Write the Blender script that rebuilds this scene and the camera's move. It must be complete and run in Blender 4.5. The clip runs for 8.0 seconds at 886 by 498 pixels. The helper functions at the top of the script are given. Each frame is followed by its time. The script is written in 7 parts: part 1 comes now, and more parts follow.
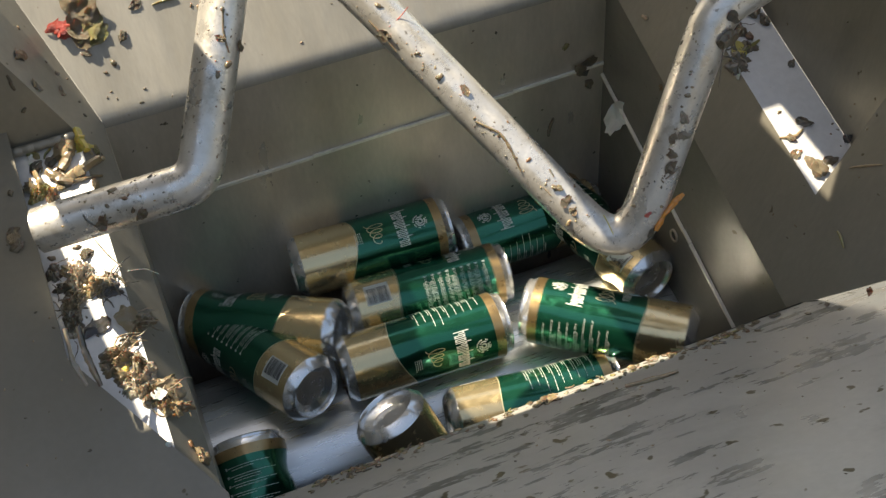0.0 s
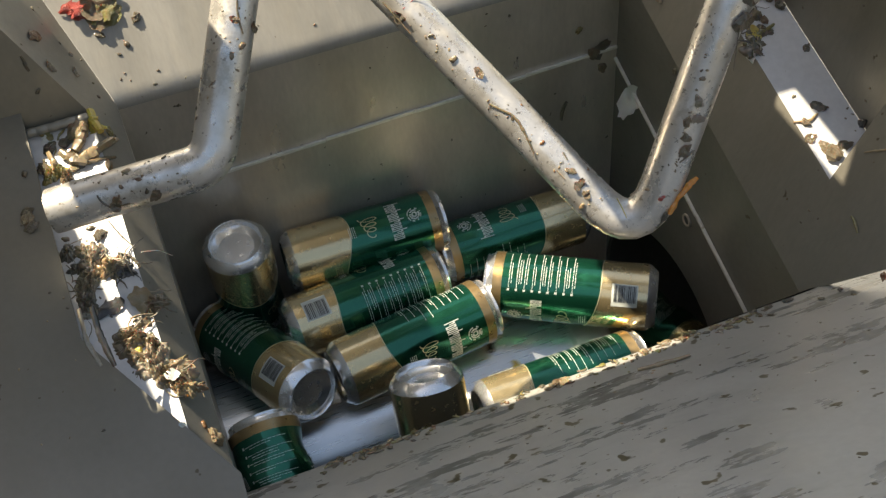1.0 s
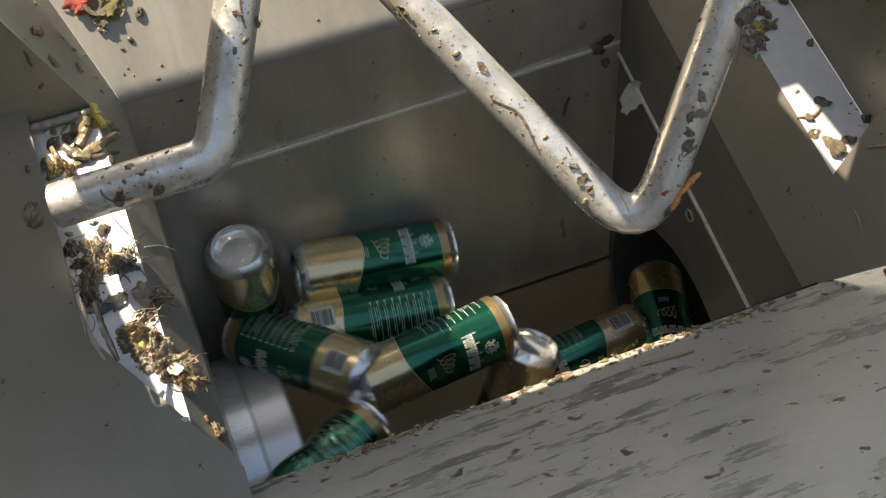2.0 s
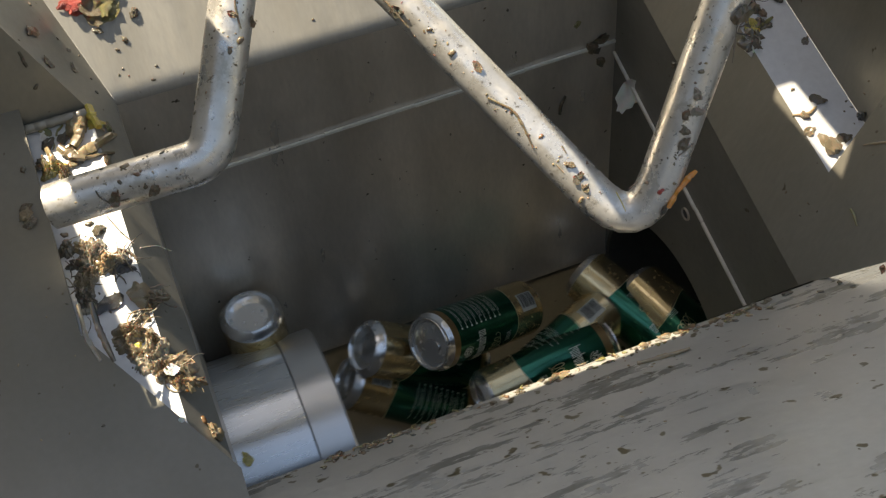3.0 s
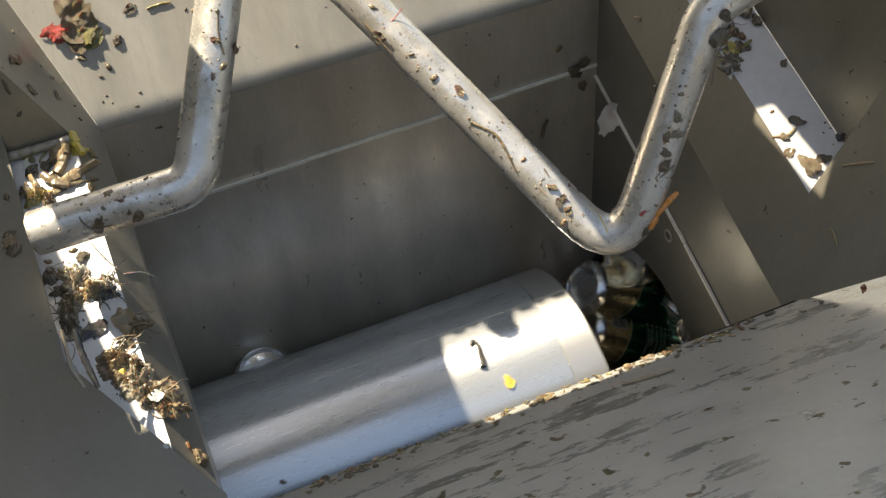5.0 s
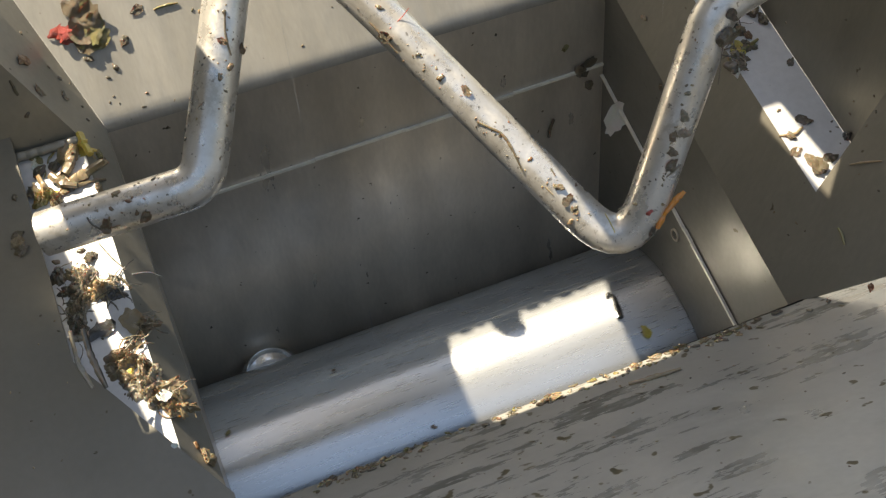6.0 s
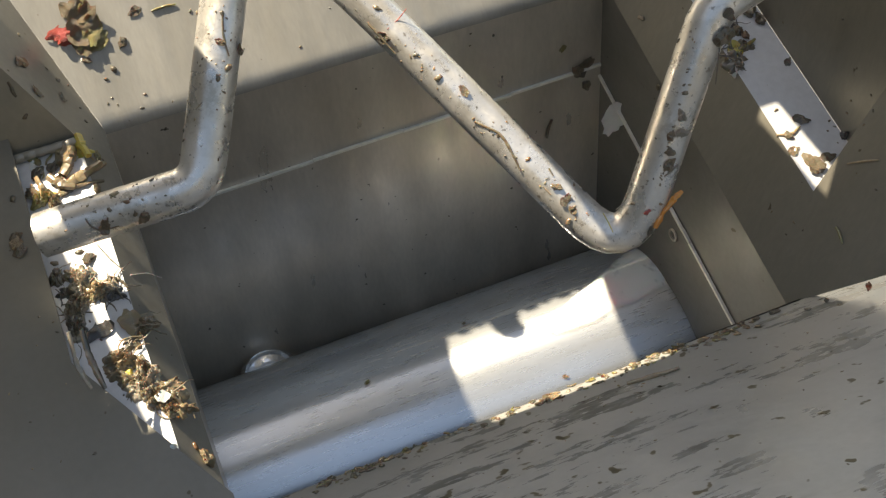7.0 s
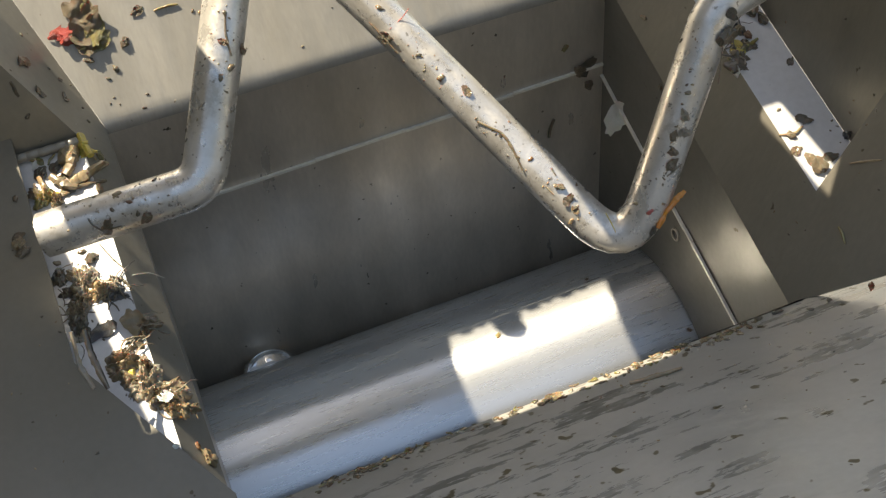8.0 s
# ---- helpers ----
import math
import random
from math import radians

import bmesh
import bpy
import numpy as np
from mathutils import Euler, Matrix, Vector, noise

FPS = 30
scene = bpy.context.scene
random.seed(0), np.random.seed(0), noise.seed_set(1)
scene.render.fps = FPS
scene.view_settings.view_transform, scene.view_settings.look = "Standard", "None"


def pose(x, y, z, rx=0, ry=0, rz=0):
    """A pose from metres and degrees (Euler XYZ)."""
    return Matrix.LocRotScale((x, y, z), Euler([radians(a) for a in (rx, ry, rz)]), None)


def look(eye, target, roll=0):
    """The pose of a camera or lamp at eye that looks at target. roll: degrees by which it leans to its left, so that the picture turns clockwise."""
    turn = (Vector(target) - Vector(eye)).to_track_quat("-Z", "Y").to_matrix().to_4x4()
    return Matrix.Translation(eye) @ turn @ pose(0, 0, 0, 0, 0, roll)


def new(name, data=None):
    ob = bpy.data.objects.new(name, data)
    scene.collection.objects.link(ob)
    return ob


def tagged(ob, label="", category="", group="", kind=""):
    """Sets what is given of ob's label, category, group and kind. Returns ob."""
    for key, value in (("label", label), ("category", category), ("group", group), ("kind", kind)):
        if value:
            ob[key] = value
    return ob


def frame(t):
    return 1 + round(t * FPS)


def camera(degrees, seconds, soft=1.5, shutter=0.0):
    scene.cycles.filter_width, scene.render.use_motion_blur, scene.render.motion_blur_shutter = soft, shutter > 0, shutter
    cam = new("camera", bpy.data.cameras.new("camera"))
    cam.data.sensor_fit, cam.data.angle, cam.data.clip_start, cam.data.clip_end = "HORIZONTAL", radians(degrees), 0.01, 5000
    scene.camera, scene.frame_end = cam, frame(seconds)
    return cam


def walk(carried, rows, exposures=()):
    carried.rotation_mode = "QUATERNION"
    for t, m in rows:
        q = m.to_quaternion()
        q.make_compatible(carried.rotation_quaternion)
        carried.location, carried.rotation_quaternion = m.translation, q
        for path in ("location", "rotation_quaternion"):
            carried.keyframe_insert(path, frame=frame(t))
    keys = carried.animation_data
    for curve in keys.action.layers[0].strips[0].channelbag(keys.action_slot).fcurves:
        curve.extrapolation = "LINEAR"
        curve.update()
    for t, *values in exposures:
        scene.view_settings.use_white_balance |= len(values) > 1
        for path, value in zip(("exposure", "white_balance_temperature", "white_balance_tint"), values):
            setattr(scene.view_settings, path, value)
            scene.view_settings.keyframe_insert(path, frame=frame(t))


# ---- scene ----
# ---- camera ----
cam = camera(42.81, 8.0, soft=1.3, shutter=0.5)
PATH = [
    (0, pose(-0.1243, -0.7115, 1.0397, 45.124, 3.636, -22.175)),
    (0.5, pose(-0.1275, -0.7114, 1.0375, 44.641, 3.793, -21.799)),
    (1, pose(-0.1279, -0.7121, 1.0380, 44.459, 3.751, -21.645)),
    (1.5, pose(-0.1279, -0.7130, 1.0379, 44.302, 3.828, -21.442)),
    (3, pose(-0.1285, -0.7131, 1.0362, 44.291, 3.870, -21.834)),
    (3.5, pose(-0.1284, -0.7147, 1.0362, 44.541, 3.790, -22.044)),
    (4, pose(-0.1276, -0.7161, 1.0371, 44.945, 3.673, -22.478)),
    (4.5, pose(-0.1277, -0.7165, 1.0372, 45.473, 3.626, -22.735)),
    (6, pose(-0.1284, -0.7168, 1.0386, 45.454, 4.030, -22.538)),
    (6.5, pose(-0.1299, -0.7179, 1.0376, 45.585, 4.050, -22.654)),
    (7, pose(-0.1291, -0.7184, 1.0379, 45.561, 4.089, -22.719)),
    (7.5, pose(-0.1293, -0.7171, 1.0377, 45.470, 4.071, -22.772)),
    (8, pose(-0.1298, -0.7174, 1.0383, 45.514, 4.128, -22.673)),
]
walk(cam, PATH, exposures=[(0, 1.38, 8700, 8.5), (8, 1.38, 8700, 8.5)])

# ---- light ----
SUN = Vector((-0.40, 0.42, 1.0)).normalized()
world = bpy.data.worlds.new("sky")
scene.world = world
world.use_nodes = True
wn = world.node_tree
sky = wn.nodes.new("ShaderNodeTexSky")
sky.sky_type = "NISHITA"
sky.sun_disc = False
sky.sun_elevation = math.asin(SUN.z)
sky.sun_rotation = math.atan2(SUN.x, SUN.y)
wn.links.new(sky.outputs[0], wn.nodes["Background"].inputs[0])
wn.nodes["Background"].inputs[1].default_value = 0.108
sun_lamp = bpy.data.lights.new("sun", "SUN")
sun_lamp.energy, sun_lamp.angle, sun_lamp.color = 5.0, radians(0.53), (1.0, 0.98, 0.95)
sun = new("sun", sun_lamp)
sun.matrix_world = look(SUN * 5, (0, 0, 0))


# ---- materials ----
def material(name, rough=0.5, metal=0.0):
    mat = bpy.data.materials.new(name)
    mat.use_nodes = True
    nt = mat.node_tree
    bsdf = nt.nodes["Principled BSDF"]
    bsdf.inputs["Roughness"].default_value = rough
    bsdf.inputs["Metallic"].default_value = metal
    return mat, nt, bsdf


def grain(nt, scale, detail=4.0, stretch=(1, 1, 1), rough=0.55):
    """A noise in the object's own space, in metres."""
    tex = nt.nodes.new("ShaderNodeTexCoord")
    mapping = nt.nodes.new("ShaderNodeMapping")
    mapping.inputs["Scale"].default_value = stretch
    noi = nt.nodes.new("ShaderNodeTexNoise")
    noi.inputs["Scale"].default_value = scale
    noi.inputs["Detail"].default_value = detail
    noi.inputs["Roughness"].default_value = rough
    nt.links.new(tex.outputs["Object"], mapping.inputs[0])
    nt.links.new(mapping.outputs[0], noi.inputs["Vector"])
    return noi.outputs["Fac"]


def ramp(nt, fac, stops):
    node = nt.nodes.new("ShaderNodeValToRGB")
    els = node.color_ramp.elements
    while len(els) < len(stops):
        els.new(0.5)
    for e, (p, c) in zip(els, stops):
        e.position = p
        e.color = (c, c, c, 1) if isinstance(c, (int, float)) else (*c, 1)
    nt.links.new(fac, node.inputs[0])
    return node.outputs[0]


def blend(nt, fac, a, b, kind="MIX"):
    node = nt.nodes.new("ShaderNodeMix")
    node.data_type, node.blend_type = "RGBA", kind
    for sock, v in ((node.inputs[0], fac), (node.inputs[6], a), (node.inputs[7], b)):
        if isinstance(v, (int, float)):
            sock.default_value = v if sock.type == "VALUE" else (v, v, v, 1)
        elif isinstance(v, tuple):
            sock.default_value = (*v, 1)
        else:
            nt.links.new(v, sock)
    return node.outputs[2]


def bump(nt, bsdf, fac, strength, dist):
    node = nt.nodes.new("ShaderNodeBump")
    node.inputs["Strength"].default_value = strength
    node.inputs["Distance"].default_value = dist
    nt.links.new(fac, node.inputs["Height"])
    nt.links.new(node.outputs[0], bsdf.inputs["Normal"])


def steel(name, base, rough, film=(0.16, 0.145, 0.11), film_amount=0.5, streak=(1, 1, 1), metal=0.55, specks=True):
    """Stainless sheet with a dried film of dirt: blotches, streaks, small splashes."""
    mat, nt, bsdf = material(name, rough, metal)
    big = ramp(nt, grain(nt, 7, 5, streak), [(0.35, 0.0), (0.72, 1.0)])
    fine = grain(nt, 160, 3, streak)
    tone = blend(nt, fine, tuple(c * 0.86 for c in base), tuple(min(1, c * 1.1) for c in base))
    amount = nt.nodes.new("ShaderNodeMath")
    amount.operation = "MULTIPLY"
    amount.inputs[1].default_value = film_amount
    nt.links.new(big, amount.inputs[0])
    tone = blend(nt, amount.outputs[0], tone, film)
    rgh = ramp(nt, grain(nt, 22, 6, streak), [(0.25, max(0.05, rough - 0.1)), (0.75, min(1, rough + 0.14))])
    if specks:
        dots = ramp(nt, grain(nt, 95, 2), [(0.735, 0.0), (0.77, 1.0)])
        tone = blend(nt, dots, tone, (0.10, 0.085, 0.055))
        rgh = blend(nt, dots, rgh, 0.6)
    nt.links.new(tone, bsdf.inputs["Base Color"])
    nt.links.new(rgh, bsdf.inputs["Roughness"])
    bump(nt, bsdf, grain(nt, 60, 5, streak), 0.10, 0.001)
    return mat


def plain(name, color, rough=0.5, metal=0.0, vary=0.25, scale=120, bumpy=0.3):
    mat, nt, bsdf = material(name, rough, metal)
    fac = grain(nt, scale, 5)
    nt.links.new(blend(nt, fac, tuple(c * (1 - vary) for c in color), tuple(min(1, c * (1 + vary)) for c in color)), bsdf.inputs["Base Color"])
    if bumpy:
        bump(nt, bsdf, fac, bumpy, 0.001)
    return mat


def wet_plate(name):
    """Grey plate with long wet runs that are darker and smoother than the dry film between them."""
    mat, nt, bsdf = material(name, 0.4, 0.35)
    runs = ramp(nt, grain(nt, 24, 6, (0.5, 1.9, 1.9), 0.64), [(0.52, 0.0), (0.60, 1.0)])
    area = ramp(nt, grain(nt, 4, 3), [(0.38, 0.0), (0.46, 1.0)])
    wet = blend(nt, 1.0, runs, area, "MULTIPLY")
    fine = grain(nt, 140, 3)
    dry = blend(nt, fine, (0.40, 0.394, 0.366), (0.50, 0.493, 0.458))
    dry = blend(nt, ramp(nt, grain(nt, 6, 4), [(0.4, 0.0), (0.7, 0.55)]), dry, (0.33, 0.318, 0.28))
    fray = ramp(nt, grain(nt, 120, 4, (0.5, 1.6, 1.6)), [(0.40, 0.30), (0.50, 1.0)])
    wet = blend(nt, 1.0, wet, fray, "MULTIPLY")
    tone = blend(nt, wet, dry, (0.22, 0.215, 0.19))
    dots = ramp(nt, grain(nt, 70, 2), [(0.665, 0.0), (0.70, 1.0)])
    tone = blend(nt, dots, tone, (0.12, 0.10, 0.06))
    nt.links.new(tone, bsdf.inputs["Base Color"])
    nt.links.new(blend(nt, wet, ramp(nt, grain(nt, 30, 5), [(0.3, 0.26), (0.7, 0.42)]), 0.12), bsdf.inputs["Roughness"])
    bump(nt, bsdf, grain(nt, 28, 6, (0.6, 1.3, 1.3)), 0.55, 0.0014)
    return mat


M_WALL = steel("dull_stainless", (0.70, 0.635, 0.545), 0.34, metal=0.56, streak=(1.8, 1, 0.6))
# darker copy of the wall stainless; the side panels' shade is in its colour
M_SIDE = steel("shaded_side_stainless", (0.24, 0.225, 0.19), 0.38, metal=0.5, streak=(1, 1.8, 0.6))
# wall stainless with its colour darkened to dim the glare thrown by the ram
M_GLARE_CUT = steel("glare_cut_stainless", (0.175, 0.17, 0.155), 0.45, metal=0.28, film_amount=0.35)
M_FLARE = steel("flare_stainless", (0.41, 0.397, 0.362), 0.50, film_amount=0.34, streak=(2.6, 0.6, 0.6))
M_BAND = steel("flare_side_stainless", (0.33, 0.315, 0.275), 0.40, metal=0.45)
# splashed steel whose dark base stands for the weaker light on the left plate
M_PLATE_L = steel("shaded_splashed_plate_steel", (0.20, 0.19, 0.16), 0.40, metal=0.3, film_amount=0.6)
M_PLATE = wet_plate("wet_plate_steel")
M_LEDGE = steel("ledge_stainless", (0.66, 0.67, 0.68), 0.40, film_amount=0.12, metal=0.35)
def turned_steel(name, base, rough):
    """Lathe-turned steel: its gloss spreads along the axis, with fine lengthwise scuffs."""
    mat, nt, bsdf = material(name, rough, 0.80)
    scuff = grain(nt, 30, 6, (1, 14, 14), 0.65)
    tone = blend(nt, scuff, tuple(c * 0.94 for c in base), tuple(min(1, c * 1.04) for c in base))
    tone = blend(nt, ramp(nt, grain(nt, 6, 3), [(0.45, 0.0), (0.75, 0.35)]), tone, (0.68, 0.67, 0.64))
    nt.links.new(tone, bsdf.inputs["Base Color"])
    nt.links.new(ramp(nt, scuff, [(0.3, rough - 0.02), (0.7, rough + 0.03)]), bsdf.inputs["Roughness"])
    bsdf.inputs["Anisotropic"].default_value = 0.8
    bsdf.inputs["Anisotropic Rotation"].default_value = 0.25
    tan = nt.nodes.new("ShaderNodeTangent")
    tan.direction_type, tan.axis = "RADIAL", "X"
    nt.links.new(tan.outputs[0], bsdf.inputs["Tangent"])
    bump(nt, bsdf, grain(nt, 90, 3, (0.6, 20, 20)), 0.02, 0.0005)
    return mat


M_RAM = turned_steel("turned_ram_steel", (0.72, 0.75, 0.77), 0.28)
M_COLLAR = turned_steel("collar_steel", (0.74, 0.74, 0.73), 0.36)
M_PIPE = steel("satin_tube_steel", (0.80, 0.78, 0.74), 0.35, film=(0.46, 0.42, 0.35), film_amount=0.7, streak=(3, 3, 3), metal=0.7)


def grimed(mat):
    """Dull grime spots, fine scratches and dents over a steel surface."""
    nt = mat.node_tree
    bsdf = nt.nodes["Principled BSDF"]
    under = bsdf.inputs["Base Color"].links[0].from_socket
    spots = ramp(nt, grain(nt, 75, 6, (1, 1, 1), 0.7), [(0.50, 0.0), (0.60, 0.55)])
    wide = ramp(nt, grain(nt, 14, 4), [(0.40, 0.1), (0.62, 1.0)])
    spots = blend(nt, 1.0, spots, wide, "MULTIPLY")
    tone = blend(nt, spots, under, (0.34, 0.30, 0.23))
    pits = ramp(nt, grain(nt, 190, 3), [(0.64, 0.0), (0.70, 0.7)])
    nt.links.new(blend(nt, pits, tone, (0.16, 0.13, 0.09)), bsdf.inputs["Base Color"])
    nt.links.new(ramp(nt, grain(nt, 60, 6, (1, 1, 1), 0.7), [(0.35, 0.20), (0.65, 0.48)]), bsdf.inputs["Roughness"])
    bump(nt, bsdf, grain(nt, 85, 5), 0.25, 0.0008)
    return mat


grimed(M_PIPE)
# trough steel darkened and filmed so the floor looks unlit
M_FLOOR = steel("shaded_trough_steel", (0.22, 0.21, 0.185), 0.36, metal=0.85, film_amount=0.6)
M_SEAM = plain("seam_bright_steel", (0.82, 0.79, 0.72), 0.4, 0.3)
# for tube insides and the bolt recess: the shade of the hollow as colour
M_DARK = plain("shaded_inside_steel", (0.10, 0.10, 0.095), 0.6, 0.5)
M_BLOCKER = plain("blocker_grey_steel", (0.62, 0.61, 0.58), 0.6, 0.1)


def tinted_metal(name, color, rough, dirt=0.15, relief=0.06):
    """Printed aluminium: clear lacquer over metallic ink, finely scuffed."""
    mat, nt, bsdf = material(name, rough, 0.86)
    fac = grain(nt, 45, 5)
    nt.links.new(blend(nt, fac, tuple(c * (1 - dirt) for c in color), tuple(min(1, c * (1 + dirt)) for c in color)), bsdf.inputs["Base Color"])
    nt.links.new(ramp(nt, grain(nt, 120, 4), [(0.3, rough - 0.06), (0.75, rough + 0.12)]), bsdf.inputs["Roughness"])
    bsdf.inputs["Coat Weight"].default_value = 0.4
    bsdf.inputs["Coat Roughness"].default_value = 0.12
    bump(nt, bsdf, grain(nt, 55, 2), relief, 0.001)
    return mat


M_GREEN = tinted_metal("green_can_ink", (0.010, 0.150, 0.088), 0.17, 0.10, 0.03)
M_GOLD = tinted_metal("gold_can_ink", (0.74, 0.585, 0.33), 0.20, 0.08, 0.03)
M_BRONZE = tinted_metal("bronze_can_ink", (0.42, 0.29, 0.14), 0.30, 0.08, 0.02)
M_ALU = tinted_metal("bare_can_aluminium", (0.82, 0.82, 0.81), 0.20, 0.04, 0.02)
M_INK = plain("white_can_ink", (0.60, 0.63, 0.58), 0.4, 0.2, 0.05, 300, 0)
M_BLACK = plain("black_can_ink", (0.02, 0.02, 0.02), 0.4, 0, 0.05, 300, 0)
M_GILT = plain("gilt_can_ink", (0.62, 0.55, 0.36), 0.35, 0.6, 0.05, 300, 0)


# ---- mesh helpers ----
SIZE = 1.15    # shapes are drawn in units of 1.15 m

def mesh_of(name, bm, mat, smooth=False):
    bmesh.ops.recalc_face_normals(bm, faces=bm.faces)
    bmesh.ops.scale(bm, vec=(SIZE, SIZE, SIZE), verts=bm.verts)
    me = bpy.data.meshes.new(name)
    bm.to_mesh(me)
    bm.free()
    for m in (mat if isinstance(mat, (list, tuple)) else [mat]):
        me.materials.append(m)
    if smooth:
        for p in me.polygons:
            p.use_smooth = True
        me.set_sharp_from_angle(angle=radians(40))
    return me


def part(name, bm, mat, parent=None, label="", smooth=False):
    ob = new(name, mesh_of(name, bm, mat, smooth))
    ob.parent = parent
    if label:
        tagged(ob, label)
    return ob


def structure(name, bm, mat, label, category, smooth=False):
    return tagged(part(name, bm, mat, None, "", smooth), label, category, kind="structure")


def slab(points, thick, bm=None, away=None):
    """A flat plate with the given outline, thickened on the side away from the point away."""
    bm = bm or bmesh.new()
    pts = [Vector(p) for p in points]
    nrm = Vector((0, 0, 0))
    for i in range(len(pts)):
        nrm += pts[i].cross(pts[(i + 1) % len(pts)])
    nrm.normalize()
    if away is not None and (Vector(away) - pts[0]).dot(nrm) > 0:
        nrm = -nrm
    a = [bm.verts.new(p) for p in pts]
    b = [bm.verts.new(p + nrm * thick) for p in pts]
    bm.faces.new(a)
    bm.faces.new(b[::-1])
    k = len(pts)
    for i in range(k):
        bm.faces.new((a[i], b[i], b[(i + 1) % k], a[(i + 1) % k]))
    return bm


def turned(profile, steps=64, axis="X", bm=None, closed=False):
    """A profile of (along, radius) turned round an axis."""
    bm = bm or bmesh.new()
    rings = []
    for u, r in profile:
        ring = []
        for i in range(steps):
            a = 2 * math.pi * i / steps
            c, s = r * math.cos(a), r * math.sin(a)
            ring.append(bm.verts.new((u, c, s) if axis == "X" else (c, s, u)))
        rings.append(ring)
    pairs = list(zip(rings, rings[1:]))
    if closed:
        pairs.append((rings[-1], rings[0]))
    for p, q in pairs:
        for i in range(steps):
            j = (i + 1) % steps
            bm.faces.new((p[i], p[j], q[j], q[i]))
    if not closed:
        bm.faces.new(rings[0][::-1])
        bm.faces.new(rings[-1])
    return bm


def tube(points, radius, bends=0.03, sides=24, bm=None, ends=True):
    """A round tube through the points, with rounded bends."""
    bm = bm or bmesh.new()
    pts = [Vector(p) for p in points]
    line = [pts[0]]
    for a, b, c in zip(pts, pts[1:], pts[2:]):
        u, v = (a - b).normalized(), (c - b).normalized()
        d = min(bends, (a - b).length * 0.48, (c - b).length * 0.48)
        p, q = b + u * d, b + v * d
        for i in range(9):
            t = i / 8
            line.append(p * (1 - t) ** 2 + b * 2 * t * (1 - t) + q * t ** 2)
    line.append(pts[-1])
    ref = (line[1] - line[0]).orthogonal().normalized()
    rings = []
    for i, p in enumerate(line):
        d = (line[min(i + 1, len(line) - 1)] - line[max(i - 1, 0)]).normalized()
        ref = (ref - d * ref.dot(d)).normalized()
        side = d.cross(ref)
        r = radius(i / (len(line) - 1)) if callable(radius) else radius
        rings.append([bm.verts.new(p + (ref * math.cos(2 * math.pi * k / sides) + side * math.sin(2 * math.pi * k / sides)) * r) for k in range(sides)])
    for p, q in zip(rings, rings[1:]):
        for k in range(sides):
            bm.faces.new((p[k], p[(k + 1) % sides], q[(k + 1) % sides], q[k]))
    if ends:
        bm.faces.new(rings[0][::-1])
        bm.faces.new(rings[-1])
    return bm


def box(x0, x1, y0, y1, z0, z1, bm=None):
    return slab([(x0, y0, z0), (x1, y0, z0), (x1, y1, z0), (x0, y1, z0)], z1 - z0, bm, away=(x0, y0, z0 - 1))


# ---- the hopper ----
XL, XR, YB, YF = -0.123, 0.305, 0.115, -0.19    # inner walls
TILT = 0.36                                      # the rims fall towards the front
AX_Y, AX_Z, R_RAM, R_TUBE = -0.003, 0.027, 0.115, 0.1165
T = 0.004


def rim(x, y, dz=0.0):
    """A place on the tilted plane of the upper fold."""
    return (x, y, 0.385 + TILT * (y - YB) + dz)


def holed_wall(x, thick, outline):
    """An upright plate across the ram's axis with the round opening for it."""
    bm = bmesh.new()
    angles = sorted(set([2 * math.pi * i / 72 for i in range(72)] + [math.atan2(z - AX_Z, y - AX_Y) % (2 * math.pi) for y, z in outline]))
    inner, outer = [], []
    for a in angles:
        dy, dz = math.cos(a), math.sin(a)
        far = None
        for (y0, z0), (y1, z1) in zip(outline, outline[1:] + outline[:1]):
            ey, ez = y1 - y0, z1 - z0
            det = dy * -ez + dz * ey
            if abs(det) < 1e-9:
                continue
            s = ((y0 - AX_Y) * -ez + (z0 - AX_Z) * ey) / det
            t = (dy * (z0 - AX_Z) - dz * (y0 - AX_Y)) / det
            if s > 0 and -1e-6 <= t <= 1 + 1e-6:
                far = s if far is None else min(far, s)
        inner.append((AX_Y + R_TUBE * dy, AX_Z + R_TUBE * dz))
        outer.append((AX_Y + far * dy, AX_Z + far * dz))
    loops = []
    for xx in (x, x + thick):
        loops.append([[bm.verts.new((xx, *p)) for p in ring] for ring in (inner, outer)])
    (i0, o0), (i1, o1) = loops
    k = len(angles)
    for i in range(k):
        j = (i + 1) % k
        for q in ((i0[i], i0[j], o0[j], o0[i]), (i1[i], o1[i], o1[j], i1[j]), (i0[i], i1[i], i1[j], i0[j]), (o0[i], o0[j], o1[j], o1[i])):
            bm.faces.new(q)
    return bm


MID = (0.09, -0.04, 0.25)
side = [(YB, -0.12), (YB, rim(0, YB)[2]), (YF, rim(0, YF)[2]), (YF, -0.12)]
structure("wall_right", holed_wall(XR, T, side), M_GLARE_CUT, "dull grey stainless side wall with a round tube opening", "wall")
structure("wall_left", holed_wall(XL, -T, side), M_WALL, "dull grey stainless side wall around the ram", "wall")
structure("wall_back", slab([(XL, YB, 0.02), (XR, YB, 0.02), (XR, YB, 0.380), (XL, YB, 0.380)], T, away=MID), M_WALL, "dull grey stainless back wall with a folded seam", "wall")

# trough under the ram and the front wall
bm = bmesh.new()
prof = [(AX_Y + R_TUBE * math.cos(a), AX_Z + R_TUBE * math.sin(a)) for a in [-math.pi * i / 32 for i in range(33)]]
prof += [(-0.128, 0.06), (-0.19, 0.15), (-0.19, 0.284)]
cols = [[bm.verts.new((x, *p)) for p in prof] for x in (XL, XR)]
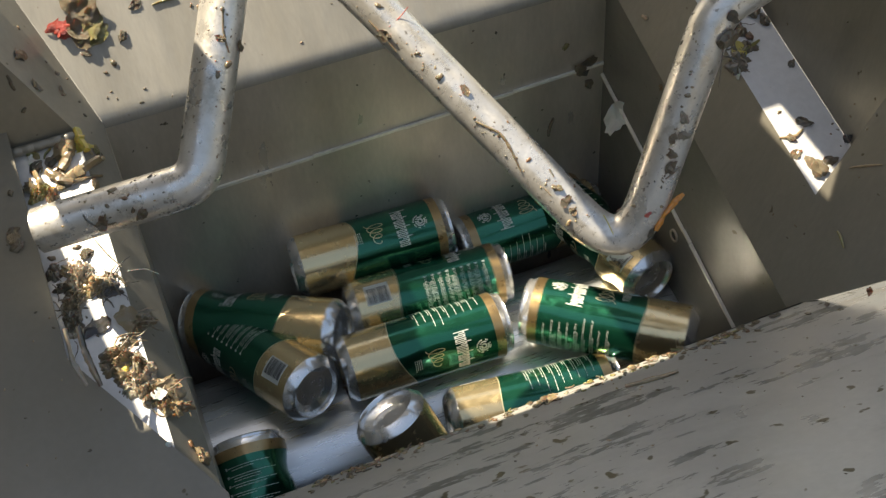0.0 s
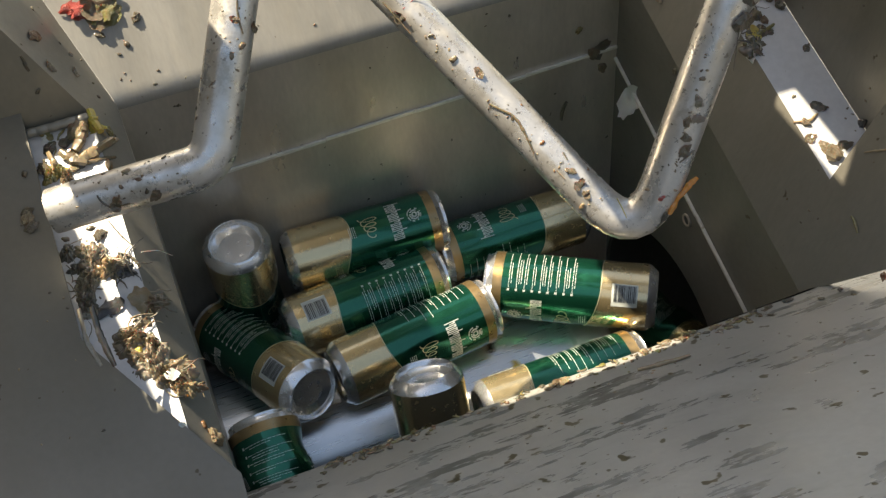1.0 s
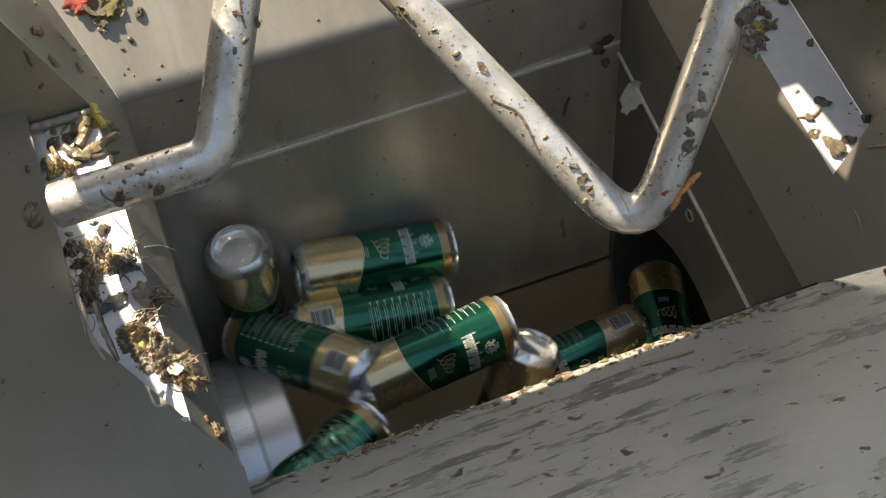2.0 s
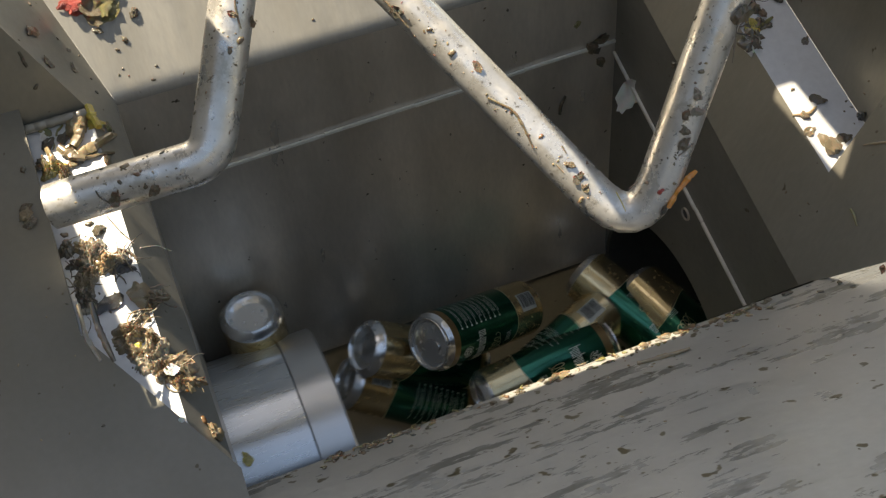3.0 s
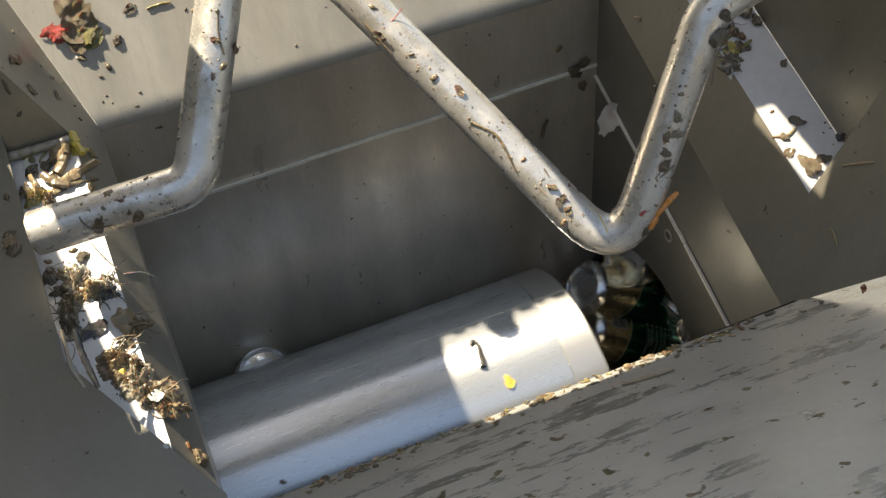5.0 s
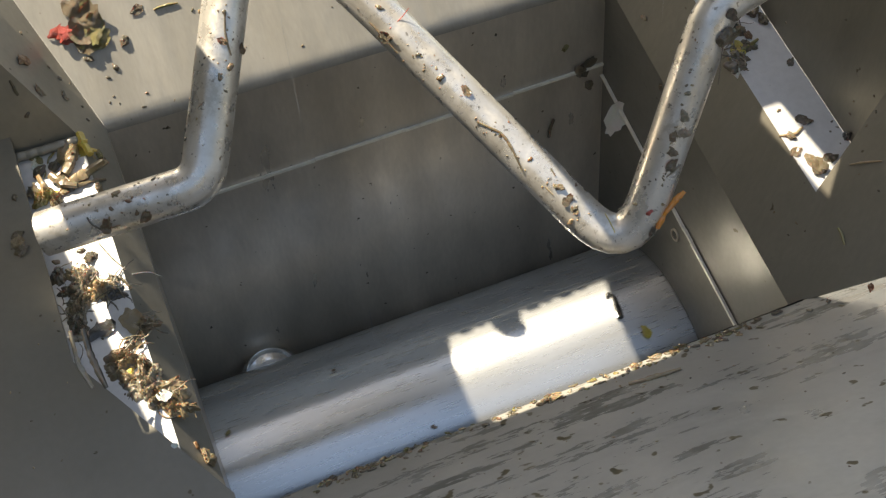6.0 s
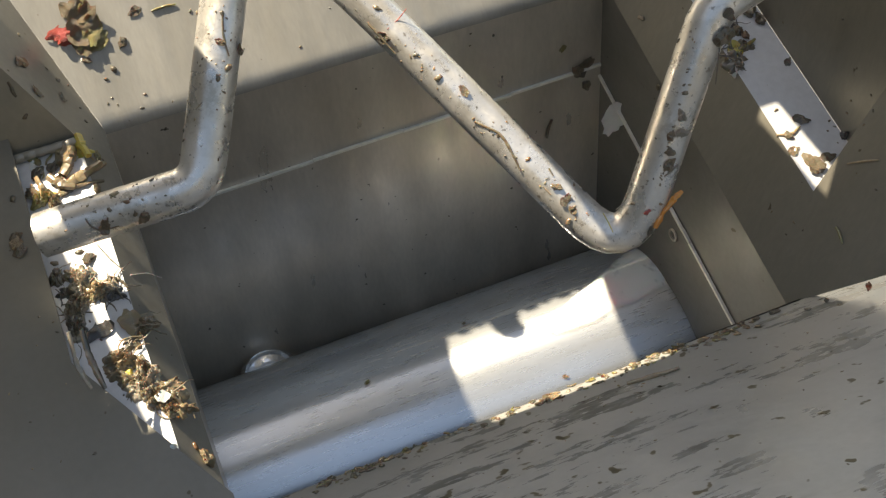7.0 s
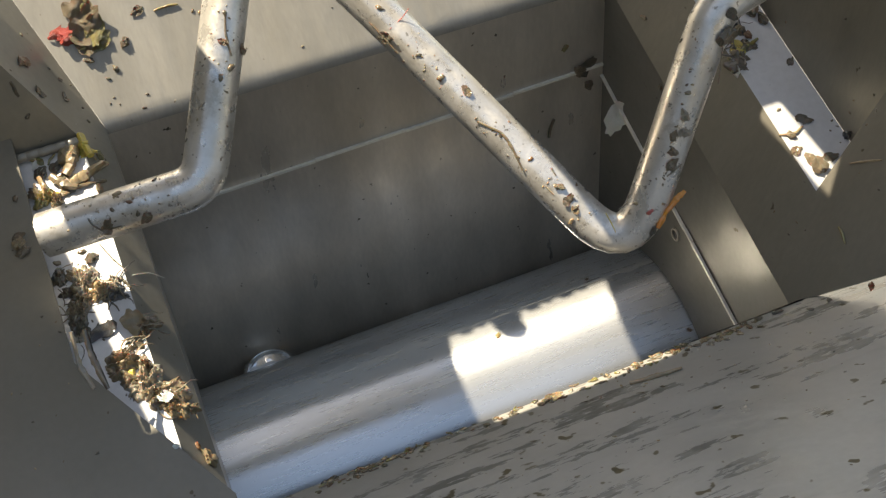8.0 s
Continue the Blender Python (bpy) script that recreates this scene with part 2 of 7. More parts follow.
for i in range(len(prof) - 1):
    bm.faces.new((cols[0][i], cols[0][i + 1], cols[1][i + 1], cols[1][i]))
bmesh.ops.solidify(bm, geom=bm.faces[:], thickness=-0.003)
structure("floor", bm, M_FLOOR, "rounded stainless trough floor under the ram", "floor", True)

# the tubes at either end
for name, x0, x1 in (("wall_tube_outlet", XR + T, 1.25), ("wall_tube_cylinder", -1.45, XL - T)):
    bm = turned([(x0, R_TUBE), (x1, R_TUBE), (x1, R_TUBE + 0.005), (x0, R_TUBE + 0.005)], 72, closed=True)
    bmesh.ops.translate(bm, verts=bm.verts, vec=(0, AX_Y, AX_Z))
    structure(name, bm, M_DARK, "round steel tube behind the wall opening, coloured dark for its shade", "tube", True)

# flared panels above the folds
UP = 0.30
def flare(x, y, h, kx, ky):
    p = Vector(rim(x, y))
    return p + Vector((kx * 0.4, ky * 0.84, 1.0)) * h
A, B = Vector(rim(XL, YB)), Vector(rim(XR, YB))
structure("wall_flare_back", slab([flare(XL, YB, 0.0045, -1, 1), flare(XR, YB, 0.0045, 1, 1), flare(XR, YB, UP, 1, 1), flare(XL, YB, UP, -1, 1)], T, away=MID), M_FLARE, "pale stainless flared hopper panel with splashes", "wall")
bm = bmesh.new()
rows = []
for xa, k in ((XL, -1), (XR, 1)):
    p, c, q = Vector((xa, YB, 0.380)), Vector((xa, YB, 0.385)), flare(xa, YB, 0.0045, k, 1)
    rows.append([bm.verts.new(p * (1 - t) ** 2 + c * 2 * t * (1 - t) + q * t ** 2 + Vector((0, d, 0))) for d in (0, T) for t in [i / 8 for i in range(9)]])
for i in [j for j in range(17) if j != 8]:
    bm.faces.new((rows[0][i], rows[0][i + 1], rows[1][i + 1], rows[1][i]))
structure("wall_fold_back", bm, M_FLARE, "rounded fold between the back wall and its flare", "wall", True)
OUT = 0.4 / 0.6976
def side_flare(x, y, h, k):
    """On the side flares: h above the fold, at the same depth y."""
    p = Vector(rim(x, y))
    return p + Vector((k * OUT * h, 0, h))
H_L = 0.019 / OUT    # the ledge starts this far above the left fold
H_R = 0.030 / OUT
structure("wall_flare_left", slab([A, side_flare(XL, YB, H_L, -1), side_flare(XL, -0.30, H_L, -1), side_flare(XL, -0.30, 0, -1)], T, away=MID), M_BAND, "narrow stainless fold above the left wall", "wall")
LA, LB_ = side_flare(XL, 0.095, H_L, -1), side_flare(XL, -0.30, H_L, -1)
structure("trim_ledge_left", slab([LA, LB_, LB_ + Vector((-0.11, 0, 0)), LA + Vector((-0.11, 0, 0))], T, away=(0, 0, 2)), M_LEDGE, "sunlit bright steel ledge caked with food waste", "ledge")
RA = side_flare(XR, YB, H_R, 1)
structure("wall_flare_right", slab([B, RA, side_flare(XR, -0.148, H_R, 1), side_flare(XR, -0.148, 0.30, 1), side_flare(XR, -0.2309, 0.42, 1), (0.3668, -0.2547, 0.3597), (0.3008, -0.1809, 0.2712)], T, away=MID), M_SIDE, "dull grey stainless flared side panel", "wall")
r0, r1 = side_flare(XR, 0.06, H_R, 1), side_flare(XR, -0.152, H_R, 1)
structure("trim_ledge_right", slab([r0, r1, r1 + Vector((0.047, 0.02, TILT * 0.02)), r0 + Vector((0.047, 0, 0))], T, away=(0, 0, 2)), M_LEDGE, "half sunlit bright steel ledge with scraps on it", "ledge")
o0, o1 = r0 + Vector((0.0472, 0.06, TILT * 0.06)), r1 + Vector((0.0472, -0.02, -TILT * 0.02))
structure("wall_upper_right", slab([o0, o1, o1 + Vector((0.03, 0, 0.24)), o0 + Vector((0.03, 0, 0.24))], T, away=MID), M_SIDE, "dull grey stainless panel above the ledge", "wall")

# the front plate, from the lip towards the viewer
l0, l1 = Vector((XL - 0.004, YF, 0.286)), Vector((0.62, YF, 0.280))
structure("wall_front", slab([l0, l1, l1 + Vector((0.1, -0.41, 0.285)), l0 + Vector((-0.03, -0.28, 0.195))], T, away=(0, 0, 2)), M_PLATE, "wet grey front plate of the hopper with dirty streaks", "wall")

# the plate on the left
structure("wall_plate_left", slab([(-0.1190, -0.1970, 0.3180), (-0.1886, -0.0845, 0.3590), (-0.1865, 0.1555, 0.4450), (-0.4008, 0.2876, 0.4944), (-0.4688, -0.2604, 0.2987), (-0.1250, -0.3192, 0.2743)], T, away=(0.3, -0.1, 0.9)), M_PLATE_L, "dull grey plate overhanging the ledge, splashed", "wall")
Q_LOW, Q_HIGH = Vector((-0.1400, 0.0819, 0.4027)), Vector((-0.2156, 0.1205, 0.5485))    # the fold between the side flare and the end panel
structure("wall_flare_upper_left", slab([A + Vector((-0.0005, 0, 0.001)), flare(XL, YB, UP, -1, 1), Q_HIGH, Q_LOW, side_flare(XL, YB, H_L, -1)], T, away=MID), M_BAND, "dull grey stainless side flare, splashed", "wall")
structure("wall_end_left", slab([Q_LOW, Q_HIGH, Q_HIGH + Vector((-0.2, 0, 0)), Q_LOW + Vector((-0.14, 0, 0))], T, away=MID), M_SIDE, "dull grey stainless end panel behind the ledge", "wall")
structure("trim_weld_left", tube([Q_LOW + Vector((x, -0.004 + 0.0006 * math.sin(x * 900), 0.005 + 0.0005 * math.cos(x * 700))) for x in [-0.105 + 0.004 * i for i in range(26)]], 0.0036, 0.001, 10), M_BAND, "lumpy bright weld bead along the ledge", "weld", True)

# seam strips along the walls
def seam_line(p, q, nrm, name="trim_seam"):
    p, q = Vector(p), Vector(q)
    d = (q - p).normalized()
    w = d.cross(Vector(nrm)).normalized() * 0.0013
    n = Vector(nrm) * 0.0024
    bm = slab([p - w, q - w, q + w, p + w], 0.0024, away=p - n)
    return structure(name, bm, M_SEAM, "pale folded seam along the wall", "seam")
for x0, x1, d in ((XL + 0.001, 0.030, 0.0), (0.0305, 0.112, 0.0008), (0.1125, 0.215, 0.0002), (0.2155, XR - 0.001, 0.0010)):
    seam_line((x0, YB - 0.0005, 0.2915 + 0.021 * (x0 - XL) + d), (x1, YB - 0.0005, 0.2915 + 0.021 * (x1 - XL) + d), (0, -1, 0))
for y0, y1, d in ((YB - 0.001, -0.038, 0.0), (-0.0385, -0.050, 0.0009), (-0.0505, YF, 0.0003)):
    seam_line((XR - 0.0005, y0, 0.2895 - 0.425 * (YB - y0) + d), (XR - 0.0005, y1, 0.2895 - 0.425 * (YB - y1) + d), (-1, 0, 0))

bolt = tagged(new("bolt_socket"), "small dark oval bolt socket in the side wall", "bolt")
for nm, r0, r1, mat in (("ring", 0.0062, 0.0046, M_WALL), ("recess", 0.0046, 0.0004, M_DARK)):
    bm = turned([(0.0, r0), (-0.0016 if nm == "ring" else -0.0004, r0 * 0.96), (-0.0016 if nm == "ring" else -0.0004, r1), (0.0, r1)], 28, closed=True)
    bmesh.ops.translate(bm, verts=bm.verts, vec=(XR - 0.0002, -0.024, 0.206))
    part(nm, bm, mat, bolt, smooth=True)

# added sun blockers outside the view, a cut plate and high sheets, and the ground
Z_NEAR = 0.75
lid = tagged(new("near_sun_blocker"), "unseen grey plate added to shape the sun patches", "lid")
def blocker_panel(*outline):
    part("panel", slab([(x, y, Z_NEAR) for x, y in outline], 0.006, away=(0, 0, -1)), M_BLOCKER, lid)


# outlines leave gaps where sun should reach the ram, lip and ledges
blocker_panel((-0.290, -0.12), (-0.1305, -0.12), (-0.1305, 0.0), (-0.150, 0.10), (-0.166, 0.19), (-0.147, 0.2702), (-0.2845, 0.2702), (-0.2845, 0.165), (-0.290, 0.16))
blocker_panel((-0.130, -0.12), (0.0115, -0.12), (0.0115, -0.005), (-0.130, -0.005))
blocker_panel((0.012, -0.12), (0.174, -0.12), (0.174, 0.2702), (0.013, 0.2702), (-0.008, 0.19), (-0.004, 0.10), (0.012, 0.02))
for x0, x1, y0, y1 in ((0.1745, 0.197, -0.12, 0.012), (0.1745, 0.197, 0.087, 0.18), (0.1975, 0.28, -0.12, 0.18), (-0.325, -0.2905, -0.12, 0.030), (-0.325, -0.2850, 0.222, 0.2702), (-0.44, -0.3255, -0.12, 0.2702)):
    blocker_panel((x0, y0), (x1, y0), (x1, y1), (x0, y1))
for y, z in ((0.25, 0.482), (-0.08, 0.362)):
    part("blocker_arm", tube([(-0.43, y, z), (-0.43, y, Z_NEAR)], 0.008, 0.01, 12), M_BLOCKER, lid, smooth=True)
# bar, lug and small pieces notch the upper edge of the ram's sun patch
part("blocker_bar", box(-0.1468, 0.0128, 0.266, 0.2702, Z_NEAR + 0.001, Z_NEAR + 0.005), M_BLOCKER, lid)
part("shadow_lug", slab([(x, y, Z_NEAR + 0.001) for x, y in ((-0.106, 0.2659), (-0.105, 0.254), (-0.101, 0.242), (-0.093, 0.2365), (-0.084, 0.2375), (-0.079, 0.245), (-0.081, 0.255), (-0.077, 0.2659))], 0.004, away=(0, 0, -1)), M_BLOCKER, lid)
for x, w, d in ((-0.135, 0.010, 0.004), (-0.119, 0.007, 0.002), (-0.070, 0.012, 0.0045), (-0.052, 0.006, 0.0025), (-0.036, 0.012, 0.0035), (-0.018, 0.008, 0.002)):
    part("shadow_tab", box(x, x + w, 0.2658 - d, 0.2658, Z_NEAR + 0.001, Z_NEAR + 0.005), M_BLOCKER, lid)
# unseen sheets up the sun's path, added to shade what surrounds the patches
Z_HIGH = 3.0
DX, DY = -0.40 * (Z_HIGH - Z_NEAR), 0.42 * (Z_HIGH - Z_NEAR)
canopy = tagged(new("high_sun_blocker"), "unseen grey sheets added high up to block the sun", "canopy")
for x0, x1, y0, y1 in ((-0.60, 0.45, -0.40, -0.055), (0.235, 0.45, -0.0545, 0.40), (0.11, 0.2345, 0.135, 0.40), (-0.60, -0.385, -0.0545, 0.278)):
    part("sheet", box(x0 + DX, x1 + DX, y0 + DY, y1 + DY, Z_HIGH, Z_HIGH + 0.02), M_BLOCKER, canopy)
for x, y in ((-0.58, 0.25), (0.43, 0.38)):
    part("post", tube([(x + DX, y + DY, -0.85), (x + DX, y + DY, Z_HIGH)], 0.03), M_BLOCKER, canopy, smooth=True)
# two unseen dark walls, added to keep low sky light out of the hopper
structure("wall_sky_block_left", box(-1.75, -1.60, -6, 6, -0.85, 2.3), plain("sky_block_dark", (0.13, 0.13, 0.125), 0.9, 0, 0.3, 4), "unseen dark plain wall added to cut sky light from the left", "wall")
structure("wall_sky_block_front", box(-6, 6, -3.35, -3.2, -0.85, 2.0), bpy.data.materials["sky_block_dark"], "unseen dark plain wall added to cut sky light from the front", "wall")
structure("ground", box(-40, 40, -40, 40, -0.9, -0.85), plain("concrete_ground", (0.30, 0.29, 0.27), 0.9, 0, 0.2, 3), "grey concrete yard around the machine", "ground")


# ---- guard tubes ----
guard = tagged(new("guard_rail"), "bent satin steel tube rail splashed with food scraps", "rail")
P_LEFT = [(-0.1800, -0.0283, 0.4207), (-0.0757, -0.0477, 0.4364), (-0.0246, 0.0213, 0.5200), (-0.0101, 0.0428, 0.5455)]
P_VEE = [(0.0413, 0.0527, 0.5218), (0.0664, 0.0162, 0.4947), (0.1730, -0.1616, 0.3571), (0.2554, -0.1125, 0.5032), (0.2885, -0.1128, 0.5137), (0.4200, -0.1000, 0.5800)]
part("tube", tube(P_LEFT, 0.0148, 0.015, 32), M_PIPE, guard, smooth=True)
part("tube", tube(P_VEE, 0.0140, 0.046, 32), M_PIPE, guard, smooth=True)


# ---- the ram ----
ram = tagged(new("hydraulic_ram"), "thick polished steel ram pushing cans along the trough", "ram")
part("shaft", turned([(-1.35, R_RAM), (-0.0335, R_RAM)], 128), M_RAM, ram, smooth=True)
part("collar", turned([(-0.0330, R_RAM - 0.001), (-0.0320, R_RAM + 0.0004), (-0.002, R_RAM + 0.0004), (0, R_RAM - 0.0015)], 128), M_COLLAR, ram, "brighter steel collar at the ram's face", smooth=True)


# ---- drink cans ----
CAN_R, CAN_L = 0.0287, 0.146


def dent(kind, p):
    """Pushes a point of the can's wall in, by the kind of damage."""
    a = math.atan2(p.y, p.x)
    u = p.z / CAN_L
    r = math.hypot(p.x, p.y)
    k = 0.0
    if kind == "dented":
        for a0, u0, wa, wu, deep in ((2.3, 0.27, 0.45, 0.10, 0.20), (-1.2, 0.05, 0.5, 0.14, 0.12), (0.4, 0.18, 0.4, 0.05, 0.10)):
            da = (a - a0 + math.pi) % (2 * math.pi) - math.pi
            k += deep * math.exp(-(da / wa) ** 2 - ((u - u0) / wu) ** 2)
    elif kind == "crumpled":
        k = 0.10 * (0.5 + 0.5 * math.sin(a * 3 + u * 22)) + 0.20 * math.exp(-((u - 0.05) / 0.12) ** 2) * (0.5 + 0.5 * math.cos(a * 2))
        k *= max(0.0, 1 - (abs(u) / 0.47) ** 4)
        k += 0.05 * noise.noise(p * 60)
    else:
        k = 0.012 * noise.noise(p * 40)
    k *= max(0.0, min(1.0, (0.49 - abs(u)) / 0.08))
    return Vector((p.x * (1 - k), p.y * (1 - k), p.z))


def sheet(kind, z0, z1, r=CAN_R, rows=10, steps=48, wave0=0.0, wave1=0.0):
    """A round sleeve of the can between two heights, whose edges may wave."""
    bm = bmesh.new()
    grid = []
    for j in range(rows + 1):
        t = j / rows
        ring = []
        for i in range(steps):
            a = 2 * math.pi * i / steps
            w = math.cos(a) * 0.75 + math.cos(2 * a + 0.6) * 0.35
            z = (z0 + wave0 * w) * (1 - t) + (z1 + wave1 * w) * t
            ring.append(bm.verts.new(dent(kind, Vector((r * math.cos(a), r * math.sin(a), z)))))
        grid.append(ring)
    for p, q in zip(grid, grid[1:]):
        for i in range(steps):
            bm.faces.new((p[i], p[(i + 1) % steps], q[(i + 1) % steps], q[i]))
    return bm


def curved_bar(bm, kind, a0, a1, z0, z1, r=CAN_R + 0.00025, mat=0):
    """A small printed patch that follows the can's wall."""
    k = max(1, int(abs(a1 - a0) / 0.12))
    low, high = [], []
    for i in range(k + 1):
        a = a0 + (a1 - a0) * i / k
        for row, z in ((low, z0), (high, z1)):
            p = dent(kind, Vector((CAN_R * math.cos(a), CAN_R * math.sin(a), z)))
            p += Vector((math.cos(a), math.sin(a), 0)) * (r - CAN_R)
            row.append(bm.verts.new(p))
    for i in range(k):
        bm.faces.new((low[i], low[i + 1], high[i + 1], high[i])).material_index = mat


def drink_can(kind, label, spin=0.0):
    """A half-litre can; spin turns its print about the can's own axis."""
    can = tagged(new("drink_can"), label, "can", "cans in the trough")
    h = CAN_L / 2
    rng = random.Random(5)

    def sleeve(name, z0, z1, rows, wave0, wave1, mat, say, r=CAN_R):
        part(name, sheet(kind, z0, z1, r, rows, 48, wave0, wave1), mat, can, say, True)

    def printed(name, bm, mat, say):
        tagged(part(name, bm, mat, can), say, kind="stuff")

    sleeve("gold_band", -h + 0.008, -h + 0.050, 8, 0, 0.0095, M_GOLD, "gold printed lower band")
    sleeve("green_wall", -h + 0.050, h - 0.016, 16, 0.0095, 0, M_GREEN, "green metallic printed wall")
    sleeve("edge_line", -h + 0.0494, -h + 0.0502, 1, 0.0095, 0.0095, M_GILT, "thin pale line between gold and green", CAN_R + 0.0002)
    sleeve("top_band", h - 0.016, h - 0.0080, 2, 0, 0, M_BRONZE, "dull bronze band under the lid")
    part("base", turned([(-h + 0.008, CAN_R), (-h + 0.0055, CAN_R - 0.0012), (-h + 0.0022, CAN_R - 0.0042), (-h + 0.0006, CAN_R - 0.0056), (-h, CAN_R - 0.0064),
                         (-h + 0.0009, CAN_R - 0.0073), (-h + 0.0052, CAN_R - 0.0082), (-h + 0.0078, CAN_R * 0.55), (-h + 0.0094, CAN_R * 0.28), (-h + 0.0099, 0.0004)], 48, "Z"), M_ALU, can, "bare aluminium domed base", True)
    lid_part = part("lid", turned([(h - 0.0080, CAN_R), (h - 0.0040, CAN_R - 0.0026), (h - 0.0022, CAN_R - 0.0032), (h - 0.0006, CAN_R - 0.0026), (h, CAN_R - 0.0034), (h - 0.0004, CAN_R - 0.0046),
                                   (h - 0.0052, CAN_R - 0.0056), (h - 0.0058, CAN_R - 0.0074), (h - 0.0040, CAN_R - 0.0086), (h - 0.0037, 0.0004)], 48, "Z"), M_ALU, can, "bare aluminium lid with its rim", True)
    bm = turned([(0, 0.0052), (0.0007, 0.0056), (0.0014, 0.0052)], 20, "Z")
    bmesh.ops.scale(bm, verts=bm.verts, vec=(0.9, 1.6, 1))
    bmesh.ops.translate(bm, verts=bm.verts, vec=(0, 0.0045, h - 0.0036))
    part("pull_tab", bm, M_ALU, lid_part, smooth=True)

    # on both faces: brand lettering as plain bars, a script flourish and a round crest
    for face in (math.pi - 1.0 + spin, math.pi + 2.5 + spin):
        bm = bmesh.new()
        for i in range(12):
            a = face - 0.64 + i * 0.107
            z = h - 0.0510
            tall = 0.0135 if i in (0, 3, 6, 9) else 0.0098
            curved_bar(bm, kind, a, a + 0.030, z, z + tall)
            curved_bar(bm, kind, a + 0.056, a + 0.084, z + (0.004 if i % 3 == 0 else 0), z + 0.0096)
            curved_bar(bm, kind, a + 0.022, a + 0.066, z + 0.0078, z + 0.0096)
            if i % 3:
                curved_bar(bm, kind, a + 0.022, a + 0.066, z, z + 0.0018)
        printed("lettering", bm, M_INK, "white lettering bars")
        bm = bmesh.new()
        for i in range(150):
            t = i / 149
            turn = 2 * math.pi * 3.5 * t
            a = face - 0.36 + 0.62 * t + 0.10 * math.sin(turn)
            z = h - 0.0690 - 0.0085 * math.cos(turn) * (1 - 0.65 * t)
            curved_bar(bm, kind, a, a + 0.026, z, z + 0.0008)
        printed("script_mark", bm, M_GILT, "pale gilt script flourish")
        bm = bmesh.new()
        for i in range(30):
            a = 2 * math.pi * i / 30
            for rr, w in ((0.0060, 0.0010), (0.0040, 0.0016), (0.002, 0.0014)):
                if rng.random() < 0.75:
                    aa, zz = face + rr * math.cos(a) / CAN_R, h - 0.0285 + rr * math.sin(a)
                    curved_bar(bm, kind, aa - 0.02, aa + 0.02, zz, zz + w)
        printed("crest", bm, M_INK, "small white round crest")
        bm = bmesh.new()
        for row in range(4):
            a, z = face - 0.16, h - 0.0830 - row * 0.0017
            while a < face + 0.20:
                w = rng.uniform(0.03, 0.08)
                curved_bar(bm, kind, a, a + w, z, z + 0.0007)
                a += w + 0.02
        printed("small_print", bm, M_INK, "few lines of tiny white print")

    # fine print on the back, a pair of lines for each language, as bars
    bm = bmesh.new()
    back = math.pi + 0.75 + spin
    for pair in range(9):
        z = h - 0.0225 - pair * 0.0067
        for row in range(2 + (pair % 3 == 1)):
            a = back - 0.80 + (0 if row == 0 else 0.12)
            end = back + (rng.uniform(0.45, 0.80) if row == 0 else rng.uniform(-0.1, 0.5))
            zz = z - row * 0.0019
            if row == 0:
                curved_bar(bm, kind, a - 0.09, a - 0.03, zz - 0.0006, zz + 0.0014)
            while a < end:
                w = rng.uniform(0.04, 0.15)
                curved_bar(bm, kind, a, min(a + w, end), zz, zz + 0.0005)
                a += w + 0.022
    printed("fine_print", bm, M_INK, "columns of tiny white print")
    back = math.pi + spin
    bm = bmesh.new()
    curved_bar(bm, kind, back - 0.33, back + 0.33, -h + 0.0160, -h + 0.0375)
    part("code_panel", bm, M_INK, can, "pale printed panel")
    bm = bmesh.new()
    z = -h + 0.0176
    while z < -h + 0.0355:
        w = rng.choice((0.0003, 0.0003, 0.0006, 0.0009))
        curved_bar(bm, kind, back - 0.20, back + 0.29, z, z + w, CAN_R + 0.0005)
        z += w + rng.choice((0.0004, 0.0006, 0.0008))
    printed("code_mark", bm, M_BLACK, "thin black printed bars")
    return can


CANS = {
    "A": ("smooth", 0.64, "green and gold aluminium drink can lying against the back wall"),
    "B": ("smooth", 0, "green and gold drink can lying between two others"),
    "C": ("dented", -0.75, "dented green and gold aluminium drink can lying on its side"),
    "D": ("smooth", -3.10, "green drink can with its gold base end outward"),
    "E": ("smooth", -1.54, "wet green and gold drink can rolling on the ram"),
    "F": ("dented", 0, "drink can standing on end with its silver base up"),
    "G": ("smooth", -0.75, "dark green drink can with a gold base end"),
    "H": ("crumpled", -0.75, "crumpled green aluminium drink can with fine white print"),
    "I": ("dented", 0, "gold ended drink can tipped upright beside the front lip"),
    "J": ("smooth", -0.92, "green and gold drink can lying along the front lip"),
    "K": ("crumpled", -0.75, "crumpled dark green drink can at the tube opening"),
}
cans = {k: drink_can(kind, say, spin) for k, (kind, spin, say) in CANS.items()}


# ---- food scraps and dirt ----
def scrap_mat(name, color, rough=0.35, vary=0.45):
    mat = plain(name, color, rough, 0.0, vary, 260, 0.8)
    b = mat.node_tree.nodes["Principled BSDF"]
    b.inputs["Coat Weight"].default_value = 0.9
    b.inputs["Subsurface Weight"].default_value = 0.25
    b.inputs["Subsurface Scale"].default_value = 0.003
    b.inputs["Coat Roughness"].default_value = 0.1
    return mat


